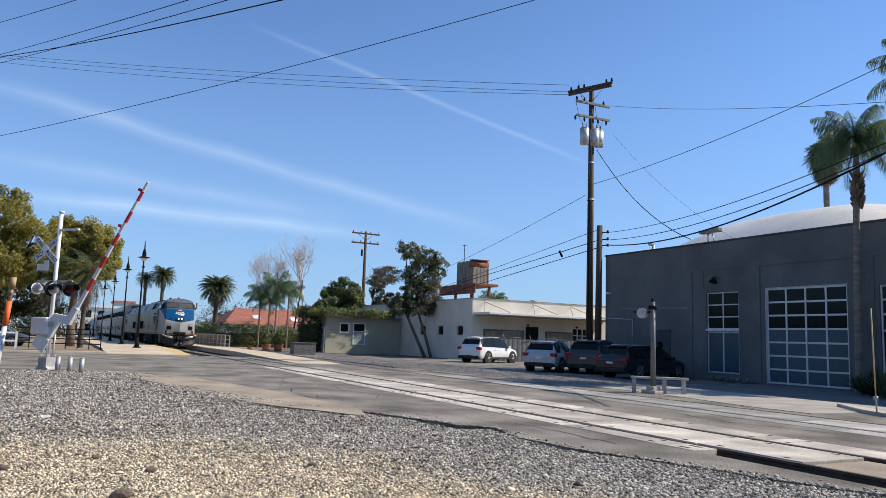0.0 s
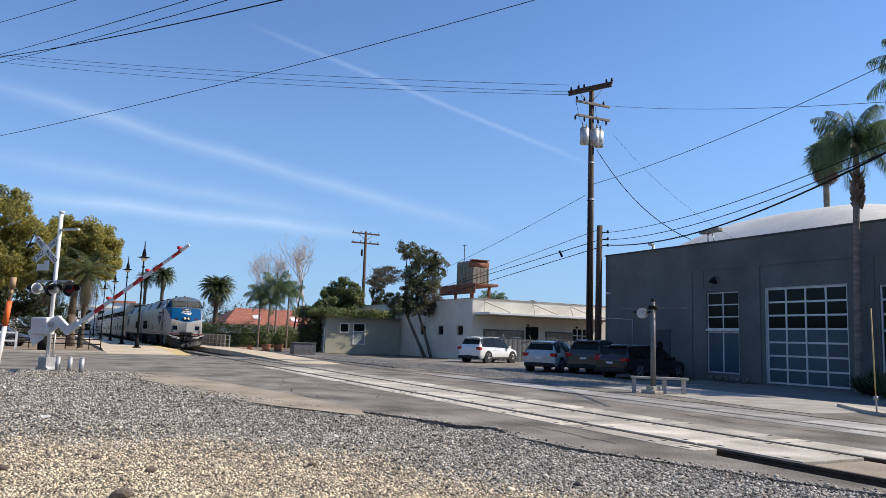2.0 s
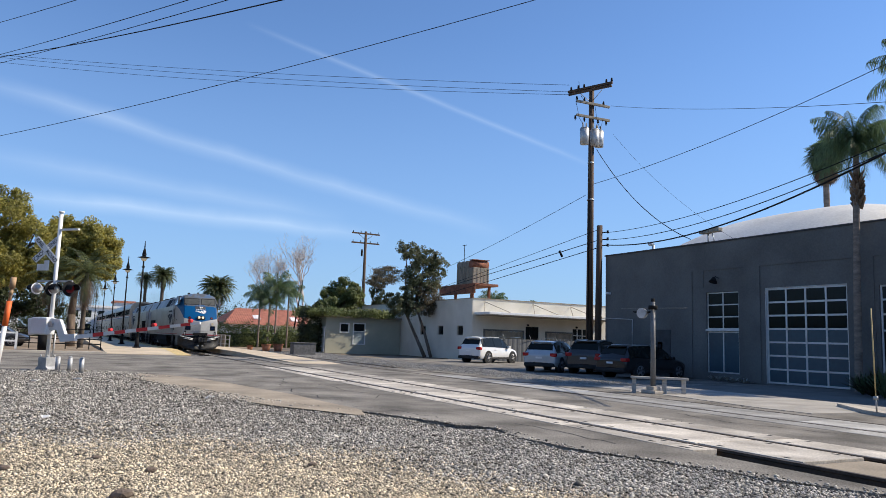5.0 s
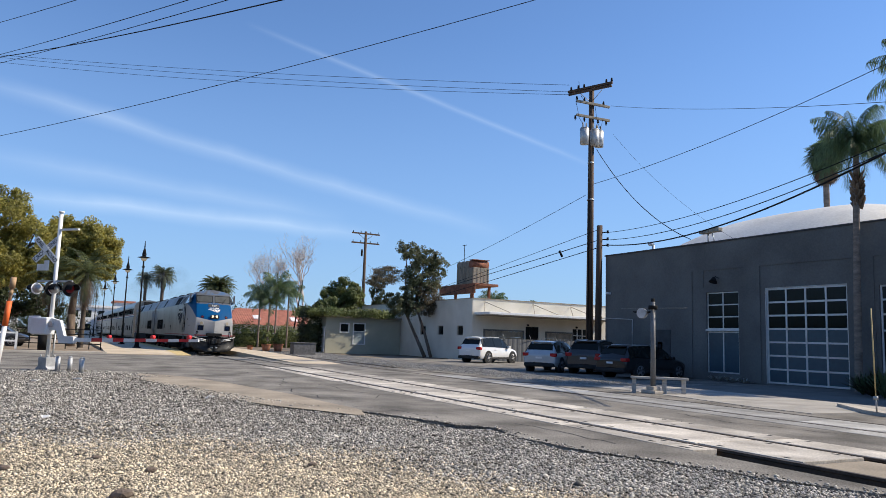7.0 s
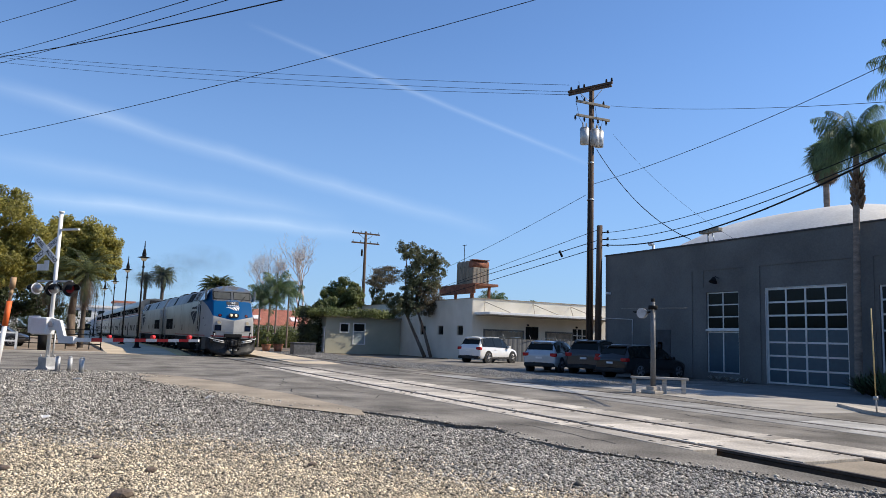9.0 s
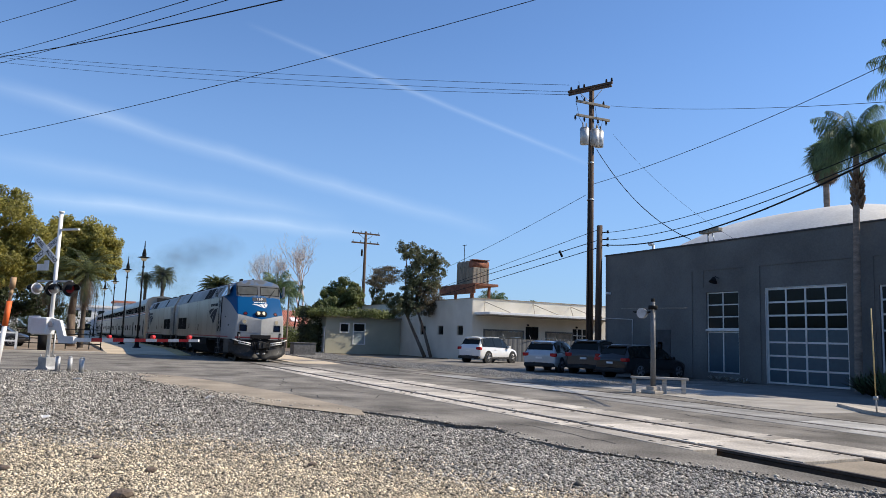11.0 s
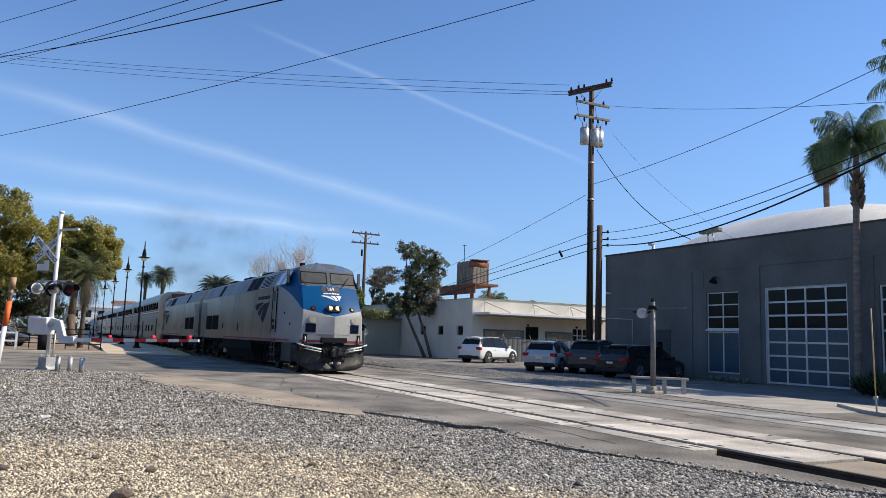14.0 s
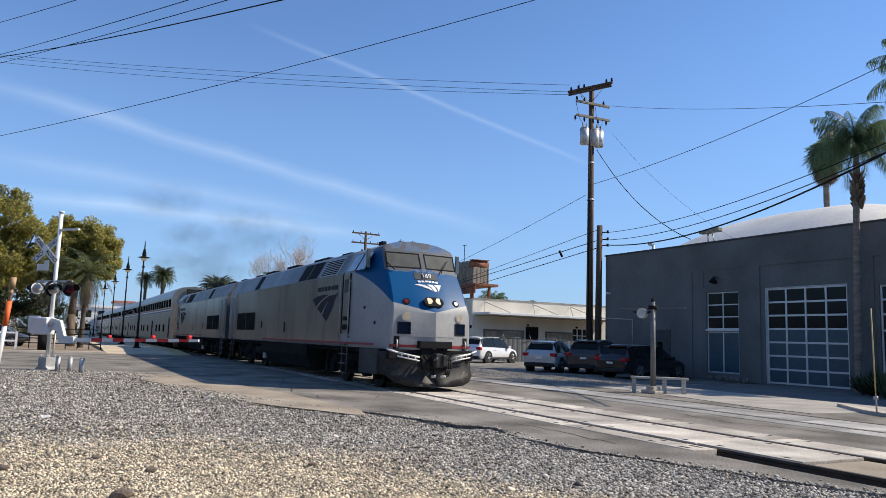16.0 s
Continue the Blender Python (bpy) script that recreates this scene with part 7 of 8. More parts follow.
def build_cooling_tower():
    t = thing("rooftop_cooler", pose(-58.4, 33.3, 0), "weathered wooden cooling tower on a rusty steel frame", "cooling tower")
    for x in (-1.5, 1.5):
        for y in (-0.9, 0.9):
            part("leg", boxes((x - 0.1, x + 0.1, y - 0.1, y + 0.1, 4.36, 6.3)), M["rust"], t)
    part("platform", boxes((-4.2, 2.6, -1.2, 1.2, 6.28, 6.5), bevel=0.02), M["rust"], t, "rusty steel platform beams")
    bm = bmesh.new()
    for k in range(14):
        x = -4.1 + 0.47 * k
        tube(bm, (x, -1.18, 6.28), (x + 0.4, -1.18, 6.0), 0.03, seg=4)
    box(bm, -4.2, 2.6, -1.22, -1.14, 5.6, 6.3)
    part("truss", bm, M["rust"], t)
    box_ = part("casing", boxes((-1.5, 1.5, -0.85, 0.85, 6.5, 8.0), bevel=0.03), M["wood_grey"], t, "grey wooden casing")
    for k in range(8):
        x = -1.4 + 0.4 * k
        part("batten", boxes((x - 0.03, x + 0.03, -0.875, -0.855, 6.52, 7.98)), M["wood_grey"], box_)
    for k in range(5):
        y = -0.75 + 0.375 * k
        part("batten", boxes((1.505, 1.525, y - 0.03, y + 0.03, 6.52, 7.98)), M["wood_grey"], box_)
    for k in range(4):
        x = -1.15 + 0.76 * k
        part("drum", tubes(((x, -0.85, 8.3), (x, 0.85, 8.3), 0.36), seg=16), M["rust"] if k == 3 else M["wood_grey"], t, "round fan drum")
    part("cover", boxes((0.7, 1.55, -0.85, 0.85, 8.66, 8.72)), M["rust"], t)
    part("mast", tubes(((-0.4, -0.7, 8.0), (-0.4, -0.7, 10.2), 0.03), ((-0.8, -0.7, 10.15), (0.0, -0.7, 10.15), 0.025), seg=5), M["dark"], t)


build_cooling_tower()


M["fence_grey"] = mat("grey_fence_paint", (0.13, 0.133, 0.135), 0.7, 0.1, var=0.12)


def build_lot_fence():
    t = thing("metal_fence", pose(0, 0, 0), "tall grey corrugated metal fence with angled brackets", "fence")
    x = -47.4
    for k in range(34):
        y = 29.4 + 0.42 * k
        bm = bmesh.new()
        prism(bm, [(-0.01, 0.0), (0.012, 0.1), (0.012, 0.26), (-0.01, 0.36), (-0.01, 0.42), (-0.03, 0.42), (-0.03, 0.36), (-0.008, 0.26), (-0.008, 0.1), (-0.03, 0.0)], "z", -0.1, 1.68)
        ob = part("sheet", bm, M["fence_grey"], t)
        ob.location = (x, y, 0)
    for k in range(6):
        y = 30.0 + 2.4 * k
        part("bracket", tubes(((x, y, 1.6), (x + 0.3, y - 0.4, 1.98), 0.022), seg=5), M["galv"], t)
    for k in range(28):
        part("spike", tubes(((x - 0.01, 33.0 + 0.36 * k, 1.66), (x - 0.01, 33.0 + 0.36 * k, 1.84), 0.03, 0.01), seg=4), M["galv"], t)


build_lot_fence()


def build_station_side():
    # railings beside the far platform
    t = thing("platform_railing", pose(0, 0, 0), "grey steel railing along the far platform", "railing")
    for k in range(24):
        x = -66 - 1.9 * k
        part("post", boxes((x - 0.04, x + 0.04, 13.36, 13.44, 0.0, 1.25)), M["galv"], t)
    for z in (1.22, 0.85, 0.45):
        part("rail", boxes((-109.7, -66, 13.37, 13.43, z - 0.03, z + 0.03)), M["galv"], t)
    # dark board fence further back
    f = thing("board_fence", pose(0, 0, 0), "dark weathered board fence behind the platform", "fence")
    for k in range(60):
        x = -70 - 0.75 * k
        part("board", boxes((x, x + 0.72, 13.62 + 0.01 * (k % 2), 13.66 + 0.01 * (k % 2), -0.1, 1.3)), M["wood_grey"], f)
    # planters
    for x, y, s in ((-62.3, 15.7, 0.72), (-62.6, 16.8, 0.78), (-66, 15.2, 0.5)):
        p = thing("planter", pose(x, y, -0.03), "terracotta pot with a leafy shrub", "planter", group="terracotta planters")
        part("pot", tubes(((0, 0, 0), (0, 0, 0.75 * s), 0.36 * s, 0.55 * s), ((0, 0, 0.75 * s), (0, 0, 0.85 * s), 0.6 * s), seg=18), M["pot"], p)
        leaf_cloud("plant", [((0, 0, 1.5 * s), (0.8 * s, 0.8 * s, 0.8 * s))], 900, 0.1, M["leaf_green"], p, seed=50 + int(x))
    b = thing("utility_box", pose(-54.4, 16.6, -0.03), "grey metal utility cabinet on gravel", "cabinet")
    part("body", boxes((-0.45, 0.45, -0.95, 0.75, 0.0, 0.85), bevel=0.03), M["dull_steel"], b)
    part("lid", boxes((-0.5, 0.5, -1.0, 0.8, 0.85, 0.92), bevel=0.02), M["dull_steel"], b)
    # near side: planting strip, railings, bench, bins and a parked bicycle rack by the platform
    bm = bmesh.new()
    prism(bm, [(-46.6, -30), (-46.6, 2.55), (-51, 2.55), (-70, 2.55), (-70, -30)], "z", -0.12, 0.06)
    tagged(part("planting_strip", bm, M["dirt"]), "brown bark-covered strip beside the street", "ground", kind="structure")
    part_k = thing("street_kerb", pose(0, 0, 0), "low pale kerb along the cross street", "kerb", kind="structure")
    part("kerb", boxes((-46.6, -46.4, -30, 2.6, -0.1, 0.12), bevel=0.02), M["concrete"], part_k)
    r = thing("platform_railing", pose(0, 0, 0), "dark steel railing at the platform's end", "railing")
    for k in range(8):
        y = -2.2 + 0.68 * k
        part("post", boxes((-53.03, -52.97, y - 0.03, y + 0.03, 0.05, 1.35)), M["dark"], r)
    for z in (1.32, 1.0, 0.7, 0.4):
        part("rail", boxes((-53.02, -52.98, -2.2, 2.56, z - 0.03, z + 0.03)), M["dark"], r)
    r2 = thing("guard_fence", pose(0, 0, 0), "pale timber rail fence across the street", "fence")
    for k in range(6):
        y = -6.6 + 0.9 * k
        part("post", boxes((-50.06, -49.94, y - 0.06, y + 0.06, 0.05, 1.1)), M["white"], r2)
    for z in (1.02, 0.55):
        part("rail", boxes((-50.04, -49.96, -6.6, -2.1, z - 0.05, z + 0.05)), M["white"], r2)
    for x, y in ((-50.5, -4.2), (-49.6, -0.65)):
        b = thing("trash_bin", pose(x, y, 0.06), "dark round trash bin at the street", "bin", group="bins at the street")
        part("can", tubes(((0, 0, 0), (0, 0, 0.95), 0.32, 0.36), seg=16), M["dark"], b)
        part("rim", tubes(((0, 0, 0.95), (0, 0, 1.02), 0.39), seg=16), M["black"], b)
    # parked far car and far white buildings
    build_car(pose(-58, -3.8, 0.06, 0, 0, 80), "dark compact car parked under trees", M["car_grey"], 4.4, 1.8, 1.5, 2.6, 0.33)
    for x, y, w, h, lab in ((-190, 6.5, 10, 6.2, "distant white building with a flat roof"), (-215, 15.0, 4.6, 8.4, "distant white building with a tiled turret roof"), (-160, -14, 14, 5.5, "distant pale building beyond the station")):
        hb = thing("far_building", pose(x, y, 0), lab, "building")
        part("wall", boxes((-5, 5, -w / 2, w / 2, -0.1, h)), M["white"], hb)
        part("roof", boxes((-5.4, 5.4, -w / 2 - 0.4, w / 2 + 0.4, h, h + 0.5)), M["terracotta"] if h > 8 else M["white"], hb)
        for i in range(3):
            for j in range(max(1, int(h / 3))):
                part("window", boxes((5.0, 5.05, -w / 2 + 1 + i * (w - 2) / 3, -w / 2 + 1 + i * (w - 2) / 3 + 1.3, 1 + j * 3, 2.5 + j * 3)), M["glass_dark"], hb)
    # thin dark mast behind the tile house
    mt = thing("leaning_pole", pose(-90, 26.1, 0), "thin dark leaning pole", "pole")
    part("pole", tubes(((0, -0.4, -0.1), (0, 0.7, 8.3), 0.1, 0.07), seg=8), M["dark"], mt)


build_station_side()


def build_roof_gear():
    t = thing("rooftop_lamp", pose(-25.2, 27.5, 6.45), "grey twin floodlight on a parapet bracket", "lamp")
    part("stand", tubes(((-0.15, 0, 0), (-0.15, 0, 0.5), 0.04), ((0.25, 0, 0), (0.1, 0, 0.5), 0.03), seg=6), M["galv"], t)
    part("head", boxes((-0.6, 0.0, -0.15, 0.15, 0.5, 0.68), (0.02, 0.6, -0.15, 0.15, 0.52, 0.72), bevel=0.03), M["wood_grey"], t)
    t = thing("roof_vent", pose(-29.6, 28.0, 5.86), "small bent roof vent pipe", "vent")
    part("pipe", tubes(((0, 0, 0), (0, 0, 1.0), 0.07), ((0, 0, 1.0), (-0.3, 0, 1.08), 0.09), seg=8), M["galv"], t)
    c = thing("wall_camera", pose(-32.0, FY, 4.3), "small pale security camera on a wall", "camera")
    part("body", boxes((-0.06, 0.06, -0.25, -0.004, -0.06, 0.06), bevel=0.01), M["white"], c)
    y = thing("marker_pole", pose(-10.72, 16.97, 0.08), "thin yellow plastic marker pole on the kerb", "marker")
    part("sleeve", tubes(((0, 0, 0.35), (-0.05, 0.02, 2.4), 0.015), seg=8), M["yellow"], y)
    part("anchor", tubes(((0.01, 0, 0.0), (0, 0, 0.36), 0.02), ((0, 0, 0.28), (0, 0, 0.36), 0.05), seg=8), M["galv"], y)


build_roof_gear()


# ---- gravel ----
def bed_height(x, y):
    low = max(0.0, min(1.0, (x + 14.5) / 3.5))
    crack = 0.6 * math.exp(-((x + 11.2) / 0.8) ** 2)
    return -0.015 + 0.02 * max(0.0, min(1.0, (-14.0 - x) / 3.0)) - 0.01 * low - 0.07 * crack + 0.018 * noise.noise((x * 0.9, y * 0.9, 4.0)) + 0.02 * noise.noise((x * 0.25, y * 0.25, 9.0))


def tan_share(x, y):
    """How much of the stone is pale tan rather than grey."""
    line = -11.6 + 0.42 * (y + 0.5) + 0.28 * max(0.0, y - 1.2) ** 2
    return 1 / (1 + math.exp(-(x - line + 1.3 * noise.noise((x * 0.5, y * 0.5, 6.0))) * 1.7))


def build_gravel():
    x0, x1, y0, y1, st = -27.8, 3.0, -9.0, 8.2, 0.3
    nx, ny = int((x1 - x0) / st), int((y1 - y0) / st)
    V, F, mi = [], [], []
    for i in range(nx + 1):
        for j in range(ny + 1):
            x, y = x0 + i * st, y0 + j * st
            z = bed_height(x, y)
            if y > edge_y(x) - 0.4:
                z = min(z, -0.004)
            if y > edge_y(x) + 0.3 or x < -27.4:
                z = min(z, -0.1)
            V.append((x, y, z))
    for i in range(nx):
        for j in range(ny):
            a = i * (ny + 1) + j
            F.append((a, a + ny + 1, a + ny + 2, a + 1))
    bed = mesh_from("gravel_bed", V, F, M["gravel_bed"])
    tagged(bed, "dusty bed of gravel beside the crossing", "gravel", kind="stuff")
    bed.data.polygons.foreach_set("use_smooth", [True] * len(F))

    rng = np.random.default_rng(77)
    groups = {"stone_grey": [[], []], "stone_tan": [[], []]}
    base = np.array([(1, 0, 0), (-1, 0, 0), (0, 1, 0), (0, -1, 0), (0, 0, 1), (0, 0, -1)], float)
    tri = np.array([(0, 2, 4), (2, 1, 4), (1, 3, 4), (3, 0, 4), (2, 0, 5), (1, 2, 5), (3, 1, 5), (0, 3, 5)])
    count = {"stone_grey": 0, "stone_tan": 0}
    cand = 330000
    # denser close to the view's foot
    dist = 4.6 + 23.0 * rng.uniform(0, 1, cand) ** 2.0
    ang = np.radians(rng.uniform(-6.0, 62.0, cand))
    for d, a, u1, u2, u3 in zip(dist, ang, rng.uniform(0, 1, cand), rng.uniform(0, 1, cand), rng.uniform(0, 1, cand)):
        x, y = -d * math.cos(a), d * math.sin(a)
        e = edge_y(x)
        if x < -27.6 or y > e + 1.5 or (y > e and u3 > 0.5 * math.exp(-(y - e) / (0.45 if x < -14 else 0.08))) or (e - 0.4 < y <= e and u3 > 0.8):
            continue
        if -24 < x < -13 and y > e - 2.2 and u3 < 0.5 * (y - e + 2.2) / 2.2:
            continue
        tan = u1 < tan_share(x, y)
        key = "stone_tan" if tan else "stone_grey"
        s = (0.0065 + 0.01 * u2 * u2 if tan else 0.0075 + 0.012 * u2 * u2) * (1 + 0.025 * d)
        if u3 > 0.997:
            s *= 2.0
        z = (bed_height(x, y) if y < e - 0.04 else 0.0) + s * 0.35
        count[key] += 1
        groups[key][0].append((x, y, z, s))
    for key, (rows, _) in groups.items():
        r = np.array(rows)
        n = len(r)
        v = base[None] * rng.uniform(0.55, 1.35, (n, 6, 1)) + rng.normal(0, 0.16, (n, 6, 3))
        v *= np.stack([rng.uniform(0.8, 1.4, n), rng.uniform(0.8, 1.4, n), rng.uniform(0.5, 0.95, n)], 1)[:, None, :]
        th = rng.uniform(0, 2 * math.pi, n)
        c, s_ = np.cos(th)[:, None], np.sin(th)[:, None]
        w = v.copy()
        w[:, :, 0], w[:, :, 1] = v[:, :, 0] * c - v[:, :, 1] * s_, v[:, :, 0] * s_ + v[:, :, 1] * c
        w = w * r[:, 3][:, None, None] + r[:, None, :3]
        f = (tri[None] + (np.arange(n) * 6)[:, None, None]).reshape(-1, 3)
        me = bpy.data.meshes.new("gravel_stones")
        me.vertices.add(n * 6)
        me.vertices.foreach_set("co", w.reshape(-1).astype(np.float32))
        me.loops.add(len(f) * 3)
        me.loops.foreach_set("vertex_index", f.reshape(-1).astype(np.int32))
        me.polygons.add(len(f))
        me.polygons.foreach_set("loop_start", np.arange(0, len(f) * 3, 3, dtype=np.int32))
        me.update(calc_edges=True)
        me.validate()
        me.materials.append(M[key])
        tagged(new("gravel_stones", me), "loose grey crushed gravel" if key == "stone_grey" else "loose pale tan gravel", "gravel", kind="stuff")


build_gravel()


def build_strip_stones():
    """Coarser ballast beside the siding and round the open track ends."""
    rng = np.random.default_rng(8)
    V, F = [], []
    tri = [(0, 2, 4), (2, 1, 4), (1, 3, 4), (3, 0, 4), (2, 0, 5), (1, 2, 5), (3, 1, 5), (0, 3, 5)]
    base = np.array([(1, 0, 0), (-1, 0, 0), (0, 1, 0), (0, -1, 0), (0, 0, 1), (0, 0, -1)], float)

    def scatter(n, x0, x1, y0, y1, z, s0, s1, ok=None):
        for _ in range(n):
            x, y = rng.uniform(x0, x1), rng.uniform(y0, y1)
            if ok and not ok(x, y):
                continue
            s = rng.uniform(s0, s1)
            k = len(V)
            pts = base * rng.uniform(0.6, 1.3, (6, 1)) * s + np.array((x, y, z + 0.3 * s))
            V.extend(map(tuple, pts))
            F.extend([(a + k, b + k, c + k) for a, b, c in tri])
    scatter(26000, -64, -22, 15.2, 20.6, -0.03, 0.015, 0.04, lambda x, y: y < 19.2 - (x + 40) * 0.06 if x < -40 else y > 16.0 + max(0, (x + 33)) * 0.05 - (0.5 if x < -33 else 0))
    scatter(8000, -64, -34, 13.35, 15.2, -0.05, 0.018, 0.04)
    scatter(5000, -6.2, -1, TRACK - 1.6, TRACK + 1.5, -0.13, 0.02, 0.045, lambda x, y: y < TRACK - 0.9 or x > -4)
    scatter(3000, -130, -46, TRACK - 1.7, TRACK + 1.5, -0.13, 0.03, 0.06)
    ob = mesh_from("ballast_stones", V, F, M["stone_dark"])
    tagged(ob, "coarse grey ballast stones along the siding", "ballast", kind="stuff")


build_strip_stones()


def build_litter():
    for x, y, s, sd in ((-6.95, 0.6, 0.1, 1), (-8.1, 0.95, 0.06, 2), (-9.1, 0.5, 0.05, 3), (-8.7, -0.35, 0.06, 4), (-8.0, 2.6, 0.05, 5)):
        bm = bmesh.new()
        bmesh.ops.create_icosphere(bm, subdivisions=2, radius=s)
        for v in bm.verts:
            v.co *= 1 + 0.35 * noise.noise(v.co * 9 + Vector((sd, 0, 0)))
            v.co.z *= 0.6
        ob = part("rock", bm, M["bark"])
        ob.location = (x, y, bed_height(x, y) + s * 0.3)
        tagged(ob, "brown clod of stone lying on the gravel", "rock", group="rocks on the gravel")
    for x, y, rz in ((-16.4, 3.0, 20), (-22.5, 0.6, 70), (-13.2, -0.05, 10), (-22.0, -0.4, 40)):
        bm = bmesh.new()
        box(bm, -0.09, 0.09, -0.055, 0.055, 0, 0.015)
        bmesh.ops.subdivide_edges(bm, edges=bm.edges, cuts=2)
        for v in bm.verts:
            v.co.z += 0.05 * noise.noise(v.co * 12 + Vector((x, 0, 0)))
        ob = part("paper_scrap", bm, M["white"])
        ob.matrix_world = pose(x, y, bed_height(x, y) + 0.03, 4, -3, rz)
        tagged(ob, "crumpled white paper scrap on the gravel", "litter", group="paper scraps")
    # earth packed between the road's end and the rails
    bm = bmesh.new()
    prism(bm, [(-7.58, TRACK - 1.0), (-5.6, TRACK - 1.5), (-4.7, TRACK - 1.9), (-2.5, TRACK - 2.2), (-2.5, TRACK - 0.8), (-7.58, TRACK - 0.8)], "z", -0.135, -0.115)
    # rut earth coloured near-black to carry the shade beside the rail
    tagged(part("oily_earth", bm, M["rut_shade"]), "dark earth in a rut beside the rail, shade painted in", "dirt", kind="stuff")
    bm = bmesh.new()
    prism(bm, [(-6.38, TRACK - 0.6), (-2.5, TRACK - 0.6), (-2.5, TRACK + 0.6), (-6.38, TRACK + 0.6)], "z", -0.13, -0.03)
    tagged(part("dirt_fill", bm, M["dust"]), "packed brown earth beside the rail", "dirt", kind="stuff")
    # sandy dust washed over the road's edge
    bm = bmesh.new()
    ring = []
    for k in range(60):
        a = 2 * math.pi * k / 60
        r = 1 + 0.3 * noise.noise((math.cos(a) * 2, math.sin(a) * 2, 5.0))
        ring.append((-19.4 + 6.6 * r * math.cos(a), 3.75 + 1.0 * r * math.sin(a) + 0.18 * 6.6 * r * math.cos(a)))
    prism(bm, ring, "z", 0.001, 0.005)
    tagged(part("dust_patch", bm, M["dust"]), "thin sandy dust over the asphalt edge", "dust", kind="stuff")


def build_cracks():
    """Thin irregular cracks in the asphalt."""
    rnd = random.Random(31)
    for x, y, ang, n in ((-19.5, 5.6, 0.1, 22), (-14.5, 5.5, 0.25, 16), (-24, 6.6, -0.2, 20), (-25.6, 2.2, 0.9, 10), (-12, 12.0, 0.05, 20), (-17, 12.4, 0.3, 12), (-21, 6.9, 0.02, 24), (-30, 5.0, 0.4, 18), (-33, 1.0, 1.3, 18), (-14, 16.0, -0.4, 10), (-11, 7.2, 0.15, 14)):
        bm = bmesh.new()
        a, p = ang, Vector((x, y, 0.003))
        left, right = [], []
        for k in range(n):
            w = 0.006 + 0.014 * rnd.random()
            d = Vector((math.cos(a), math.sin(a), 0))
            s = Vector((-d.y, d.x, 0))
            left.append(bm.verts.new(p + s * w))
            right.append(bm.verts.new(p - s * w))
            p = p + d * rnd.uniform(0.12, 0.3)
            a = ang + rnd.uniform(-0.6, 0.6)
        for k in range(n - 1):
            bm.faces.new((left[k], right[k], right[k + 1], left[k + 1]))
        tagged(part("road_crack", bm, M["rubber"]), "dark irregular crack in the asphalt", "crack", kind="stuff")


# earth darkened by colour: the rut's shade is painted in
M["rut_shade"] = mat("shade_painted_earth", (0.045, 0.038, 0.03), 0.95, var=0.4, scale=1.5, fine=25, bump=0.6, dist=0.03)
M["dust"] = mat("sandy_dust", (0.34, 0.28, 0.205), 0.95, var=0.25, scale=0.8, fine=30, bump=0.2)
build_litter()
build_cracks()


# ---- exhaust smoke ----
def smoke_mat():
    m = bpy.data.materials.new("exhaust_smoke")
    m.use_nodes = True
    nt = m.node_tree
    b = nt.nodes["Principled BSDF"]
    b.inputs["Base Color"].default_value = (0.2, 0.2, 0.205, 1)
    b.inputs["Roughness"].default_value = 1.0
    b.inputs["Specular IOR Level"].default_value = 0.0
    tc = nt.nodes.new("ShaderNodeTexCoord")
    n = nt.nodes.new("ShaderNodeTexNoise")
    n.inputs["Scale"].default_value, n.inputs["Detail"].default_value = 0.6, 4
    nt.links.new(tc.outputs["Object"], n.inputs["Vector"])
    mp = nt.nodes.new("ShaderNodeMapping")
    mp.inputs["Scale"].default_value = (0.31, 0.69, 0.69)
    nt.links.new(tc.outputs["Object"], mp.inputs[0])
    g = nt.nodes.new("ShaderNodeTexGradient")
    g.gradient_type = "SPHERICAL"
    nt.links.new(mp.outputs[0], g.inputs[0])
    r = nt.nodes.new("ShaderNodeMapRange")
    r.interpolation_type = "SMOOTHSTEP"
    r.inputs[1].default_value, r.inputs[2].default_value = 0.3, 0.75
    r.inputs[3].default_value, r.inputs[4].default_value = 0.3, 1.0
    nt.links.new(n.outputs["Fac"], r.inputs[0])
    k = nt.nodes.new("ShaderNodeMath")
    k.operation = "MULTIPLY"
    nt.links.new(r.outputs[0], k.inputs[0])
    nt.links.new(g.outputs["Fac"], k.inputs[1])
    a = nt.nodes.new("ShaderNodeMath")
    a.operation = "MULTIPLY"
    a.inputs[1].default_value = 0.36
    nt.links.new(k.outputs[0], a.inputs[0])
    nt.links.new(a.outputs[0], b.inputs["Alpha"])
    return m


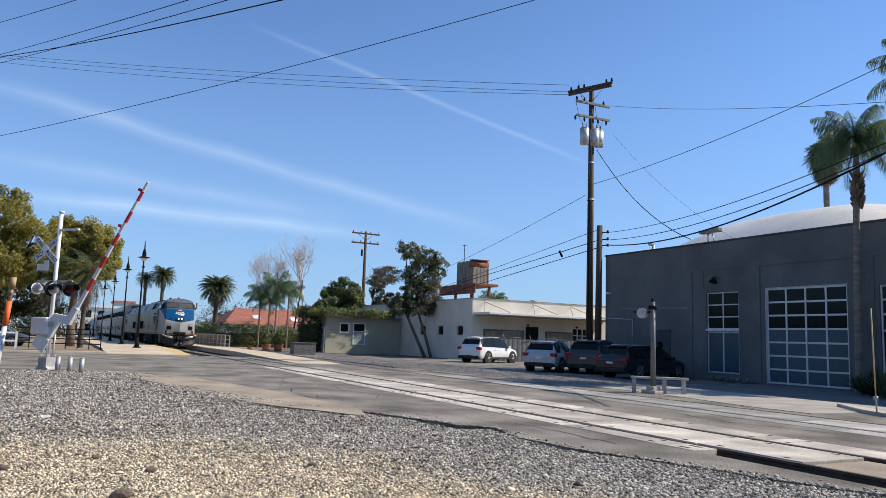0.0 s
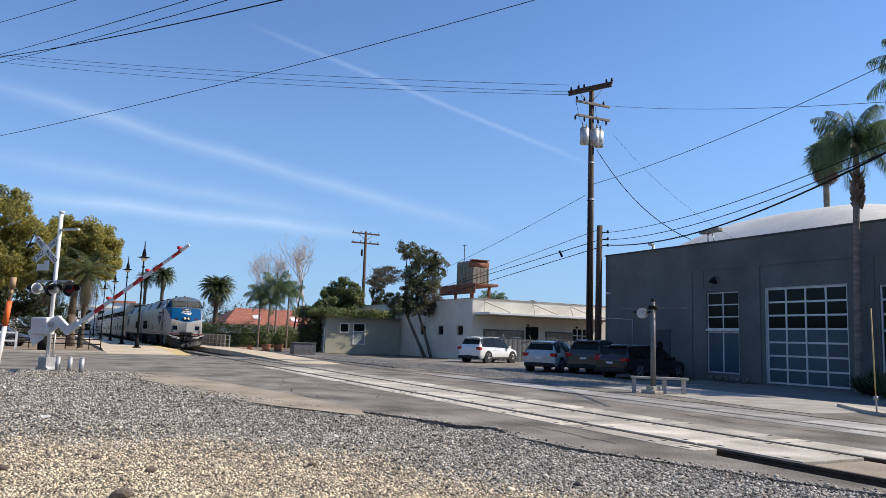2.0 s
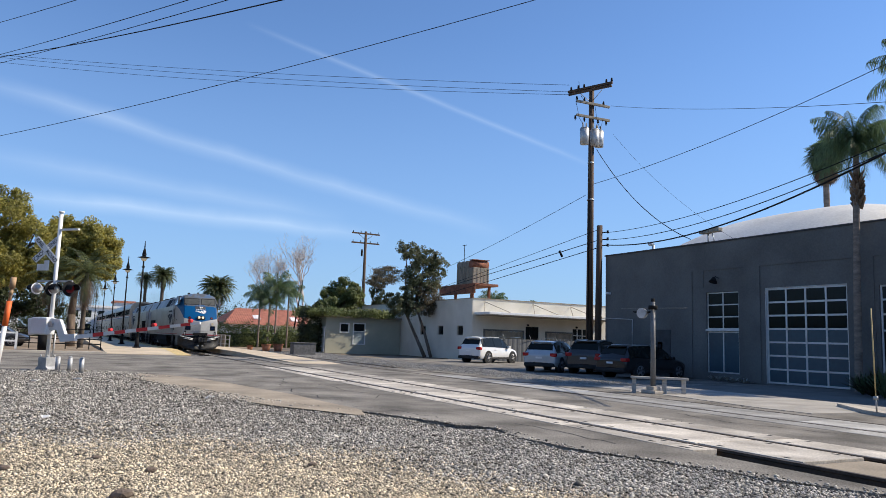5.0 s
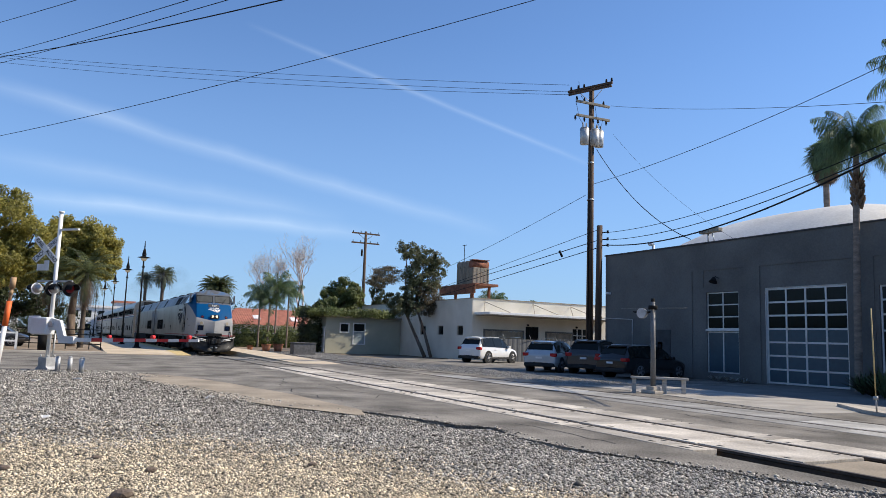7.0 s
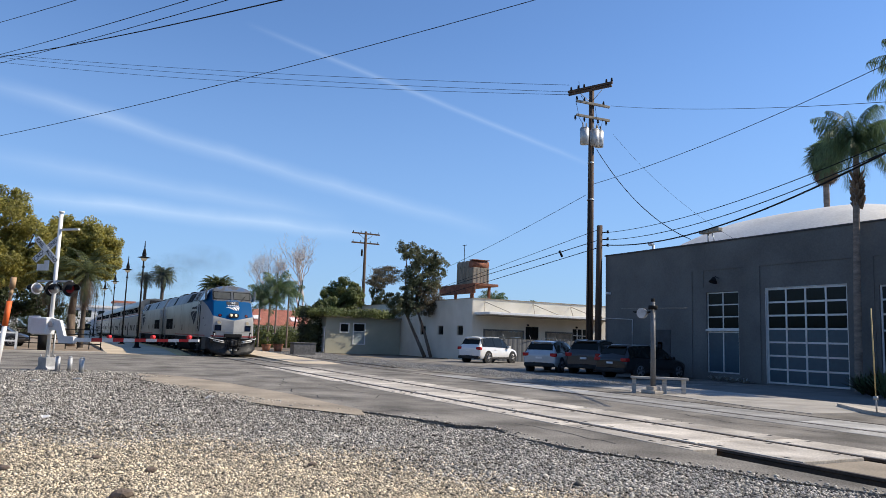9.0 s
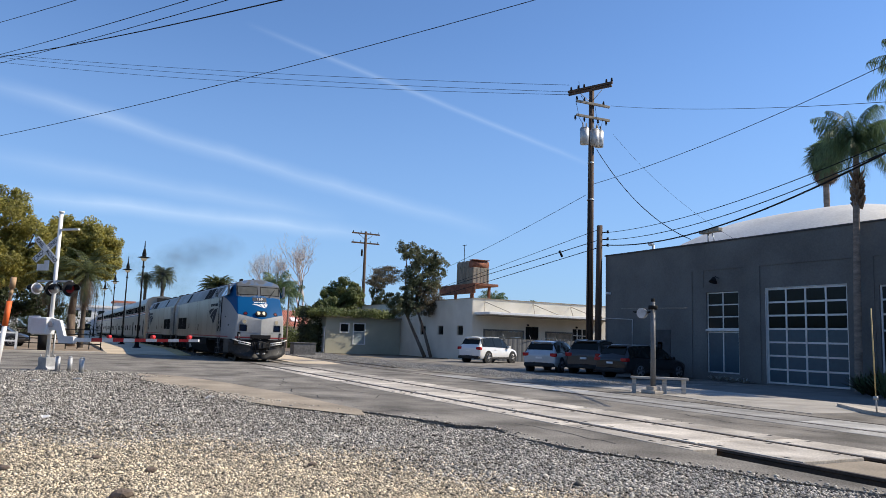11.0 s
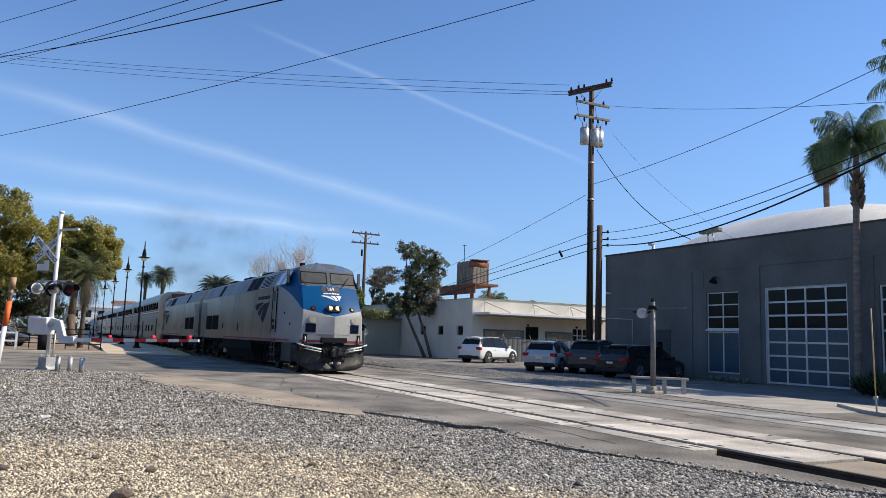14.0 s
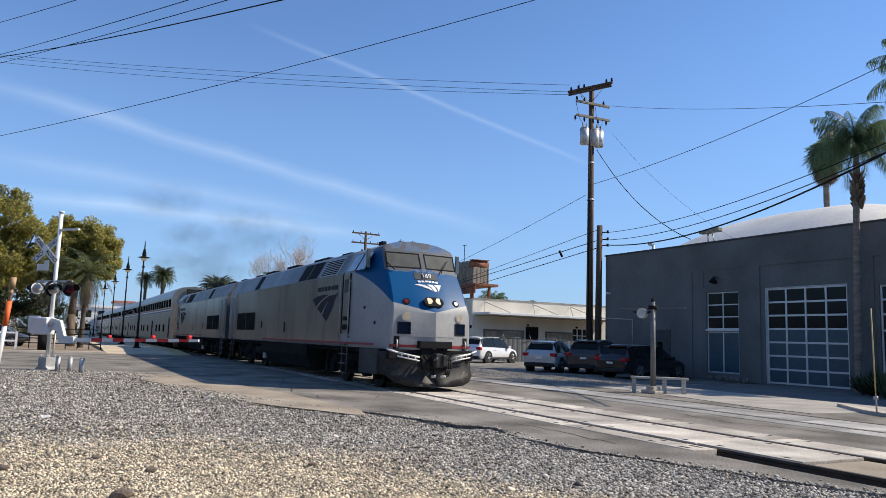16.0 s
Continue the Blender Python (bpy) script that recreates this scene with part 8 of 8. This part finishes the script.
def build_smoke():
    m = smoke_mat()
    cloud = thing("exhaust_smoke", pose(0, 0, 0), "thin dark diesel exhaust drifting above the train", "smoke")
    rnd = random.Random(12)
    puffs = []
    for k in range(11):
        bm = bmesh.new()
        hub = bm.verts.new((0, 0.7 * noise.noise((7.0 * k, 0, 0)), 0))
        last = None
        for r in (0.35, 0.7, 1.0):
            ring = []
            for q in range(20):
                u, z = 3.2 * r * math.cos(math.pi * q / 10), 1.44 * r * math.sin(math.pi * q / 10)
                ring.append(bm.verts.new((u, 0.7 * noise.noise((u * 0.5 + 7 * k, z * 0.6, 0.0)), z)))
            for q in range(20):
                if last:
                    bm.faces.new((last[q], last[(q + 1) % 20], ring[(q + 1) % 20], ring[q]))
                else:
                    bm.faces.new((hub, ring[(q + 1) % 20], ring[q]))
            last = ring
        for f in bm.faces:
            f.smooth = True
        ob = part("puff", bm, m, cloud)
        ob.visible_shadow = False
        # every third puff comes from the leading stack, the others from the second locomotive's
        puffs.append((ob, 4.6 + 1.0 * k, -4.0 if k % 3 == 2 else -20.0, rnd.uniform(-1, 1), rnd.uniform(-1, 1), rnd.uniform(0.7, 1.25)))
    return puffs


SMOKE = build_smoke()


# ---- what moves ----
def train_x(t):
    """Place of the leading locomotive's middle along the track."""
    return 0.08476 * t * t + 1.6537 * t - 66.56 - 9.88


def motions():
    ts = [i * 0.5 for i in range(33)]
    for ob, off, turn in TRAIN:
        walk(ob, [(t, pose(train_x(t) + off, TRACK, 0, 0, 0, turn)) for t in ts])
    fine = [i * 0.1 for i in range(161)]
    for ob, off, turn in TRAIN[:4]:
        for tr in ob.children:
            for w in tr.children:
                if w.name.startswith("wheelset"):
                    r = w.location.z
                    x, z = w.location.x, w.location.z
                    sgn = -1 if turn else 1
                    walk(w, [(t, pose(x, 0, z, 0, 0, 0) @ Matrix.Rotation(sgn * (train_x(t) - train_x(0)) / r, 4, "Y")) for t in fine])
    # exhaust leaves the stacks, rises and spreads
    for ob, start, stack, sx, sy, lift in SMOKE:
        rows = []
        for t in ts:
            if t <= start:
                rows.append((t, pose(train_x(t) + stack, TRACK, 2.68)))
            else:
                a = t - start
                x0 = train_x(start) + stack
                rows.append((t, pose(x0 + 1.0 * (1 - math.exp(-a)) + (0.4 * sx - 0.2) * a, TRACK + (0.1 + 0.7 * sy) * a, 2.68 + lift * (3.4 * (1 - math.exp(-a / 0.7)) + 0.55 * a), 0, 0, 65 * (1 - math.exp(-a / 0.6)))))
        walk(ob, rows)
    # the crossing gate comes down
    walk(GATE_ARM, [(t, GATE_REST @ Matrix.Rotation(-radians(a), 4, "Y")) for t, a in GATE_ANGLES])


motions()
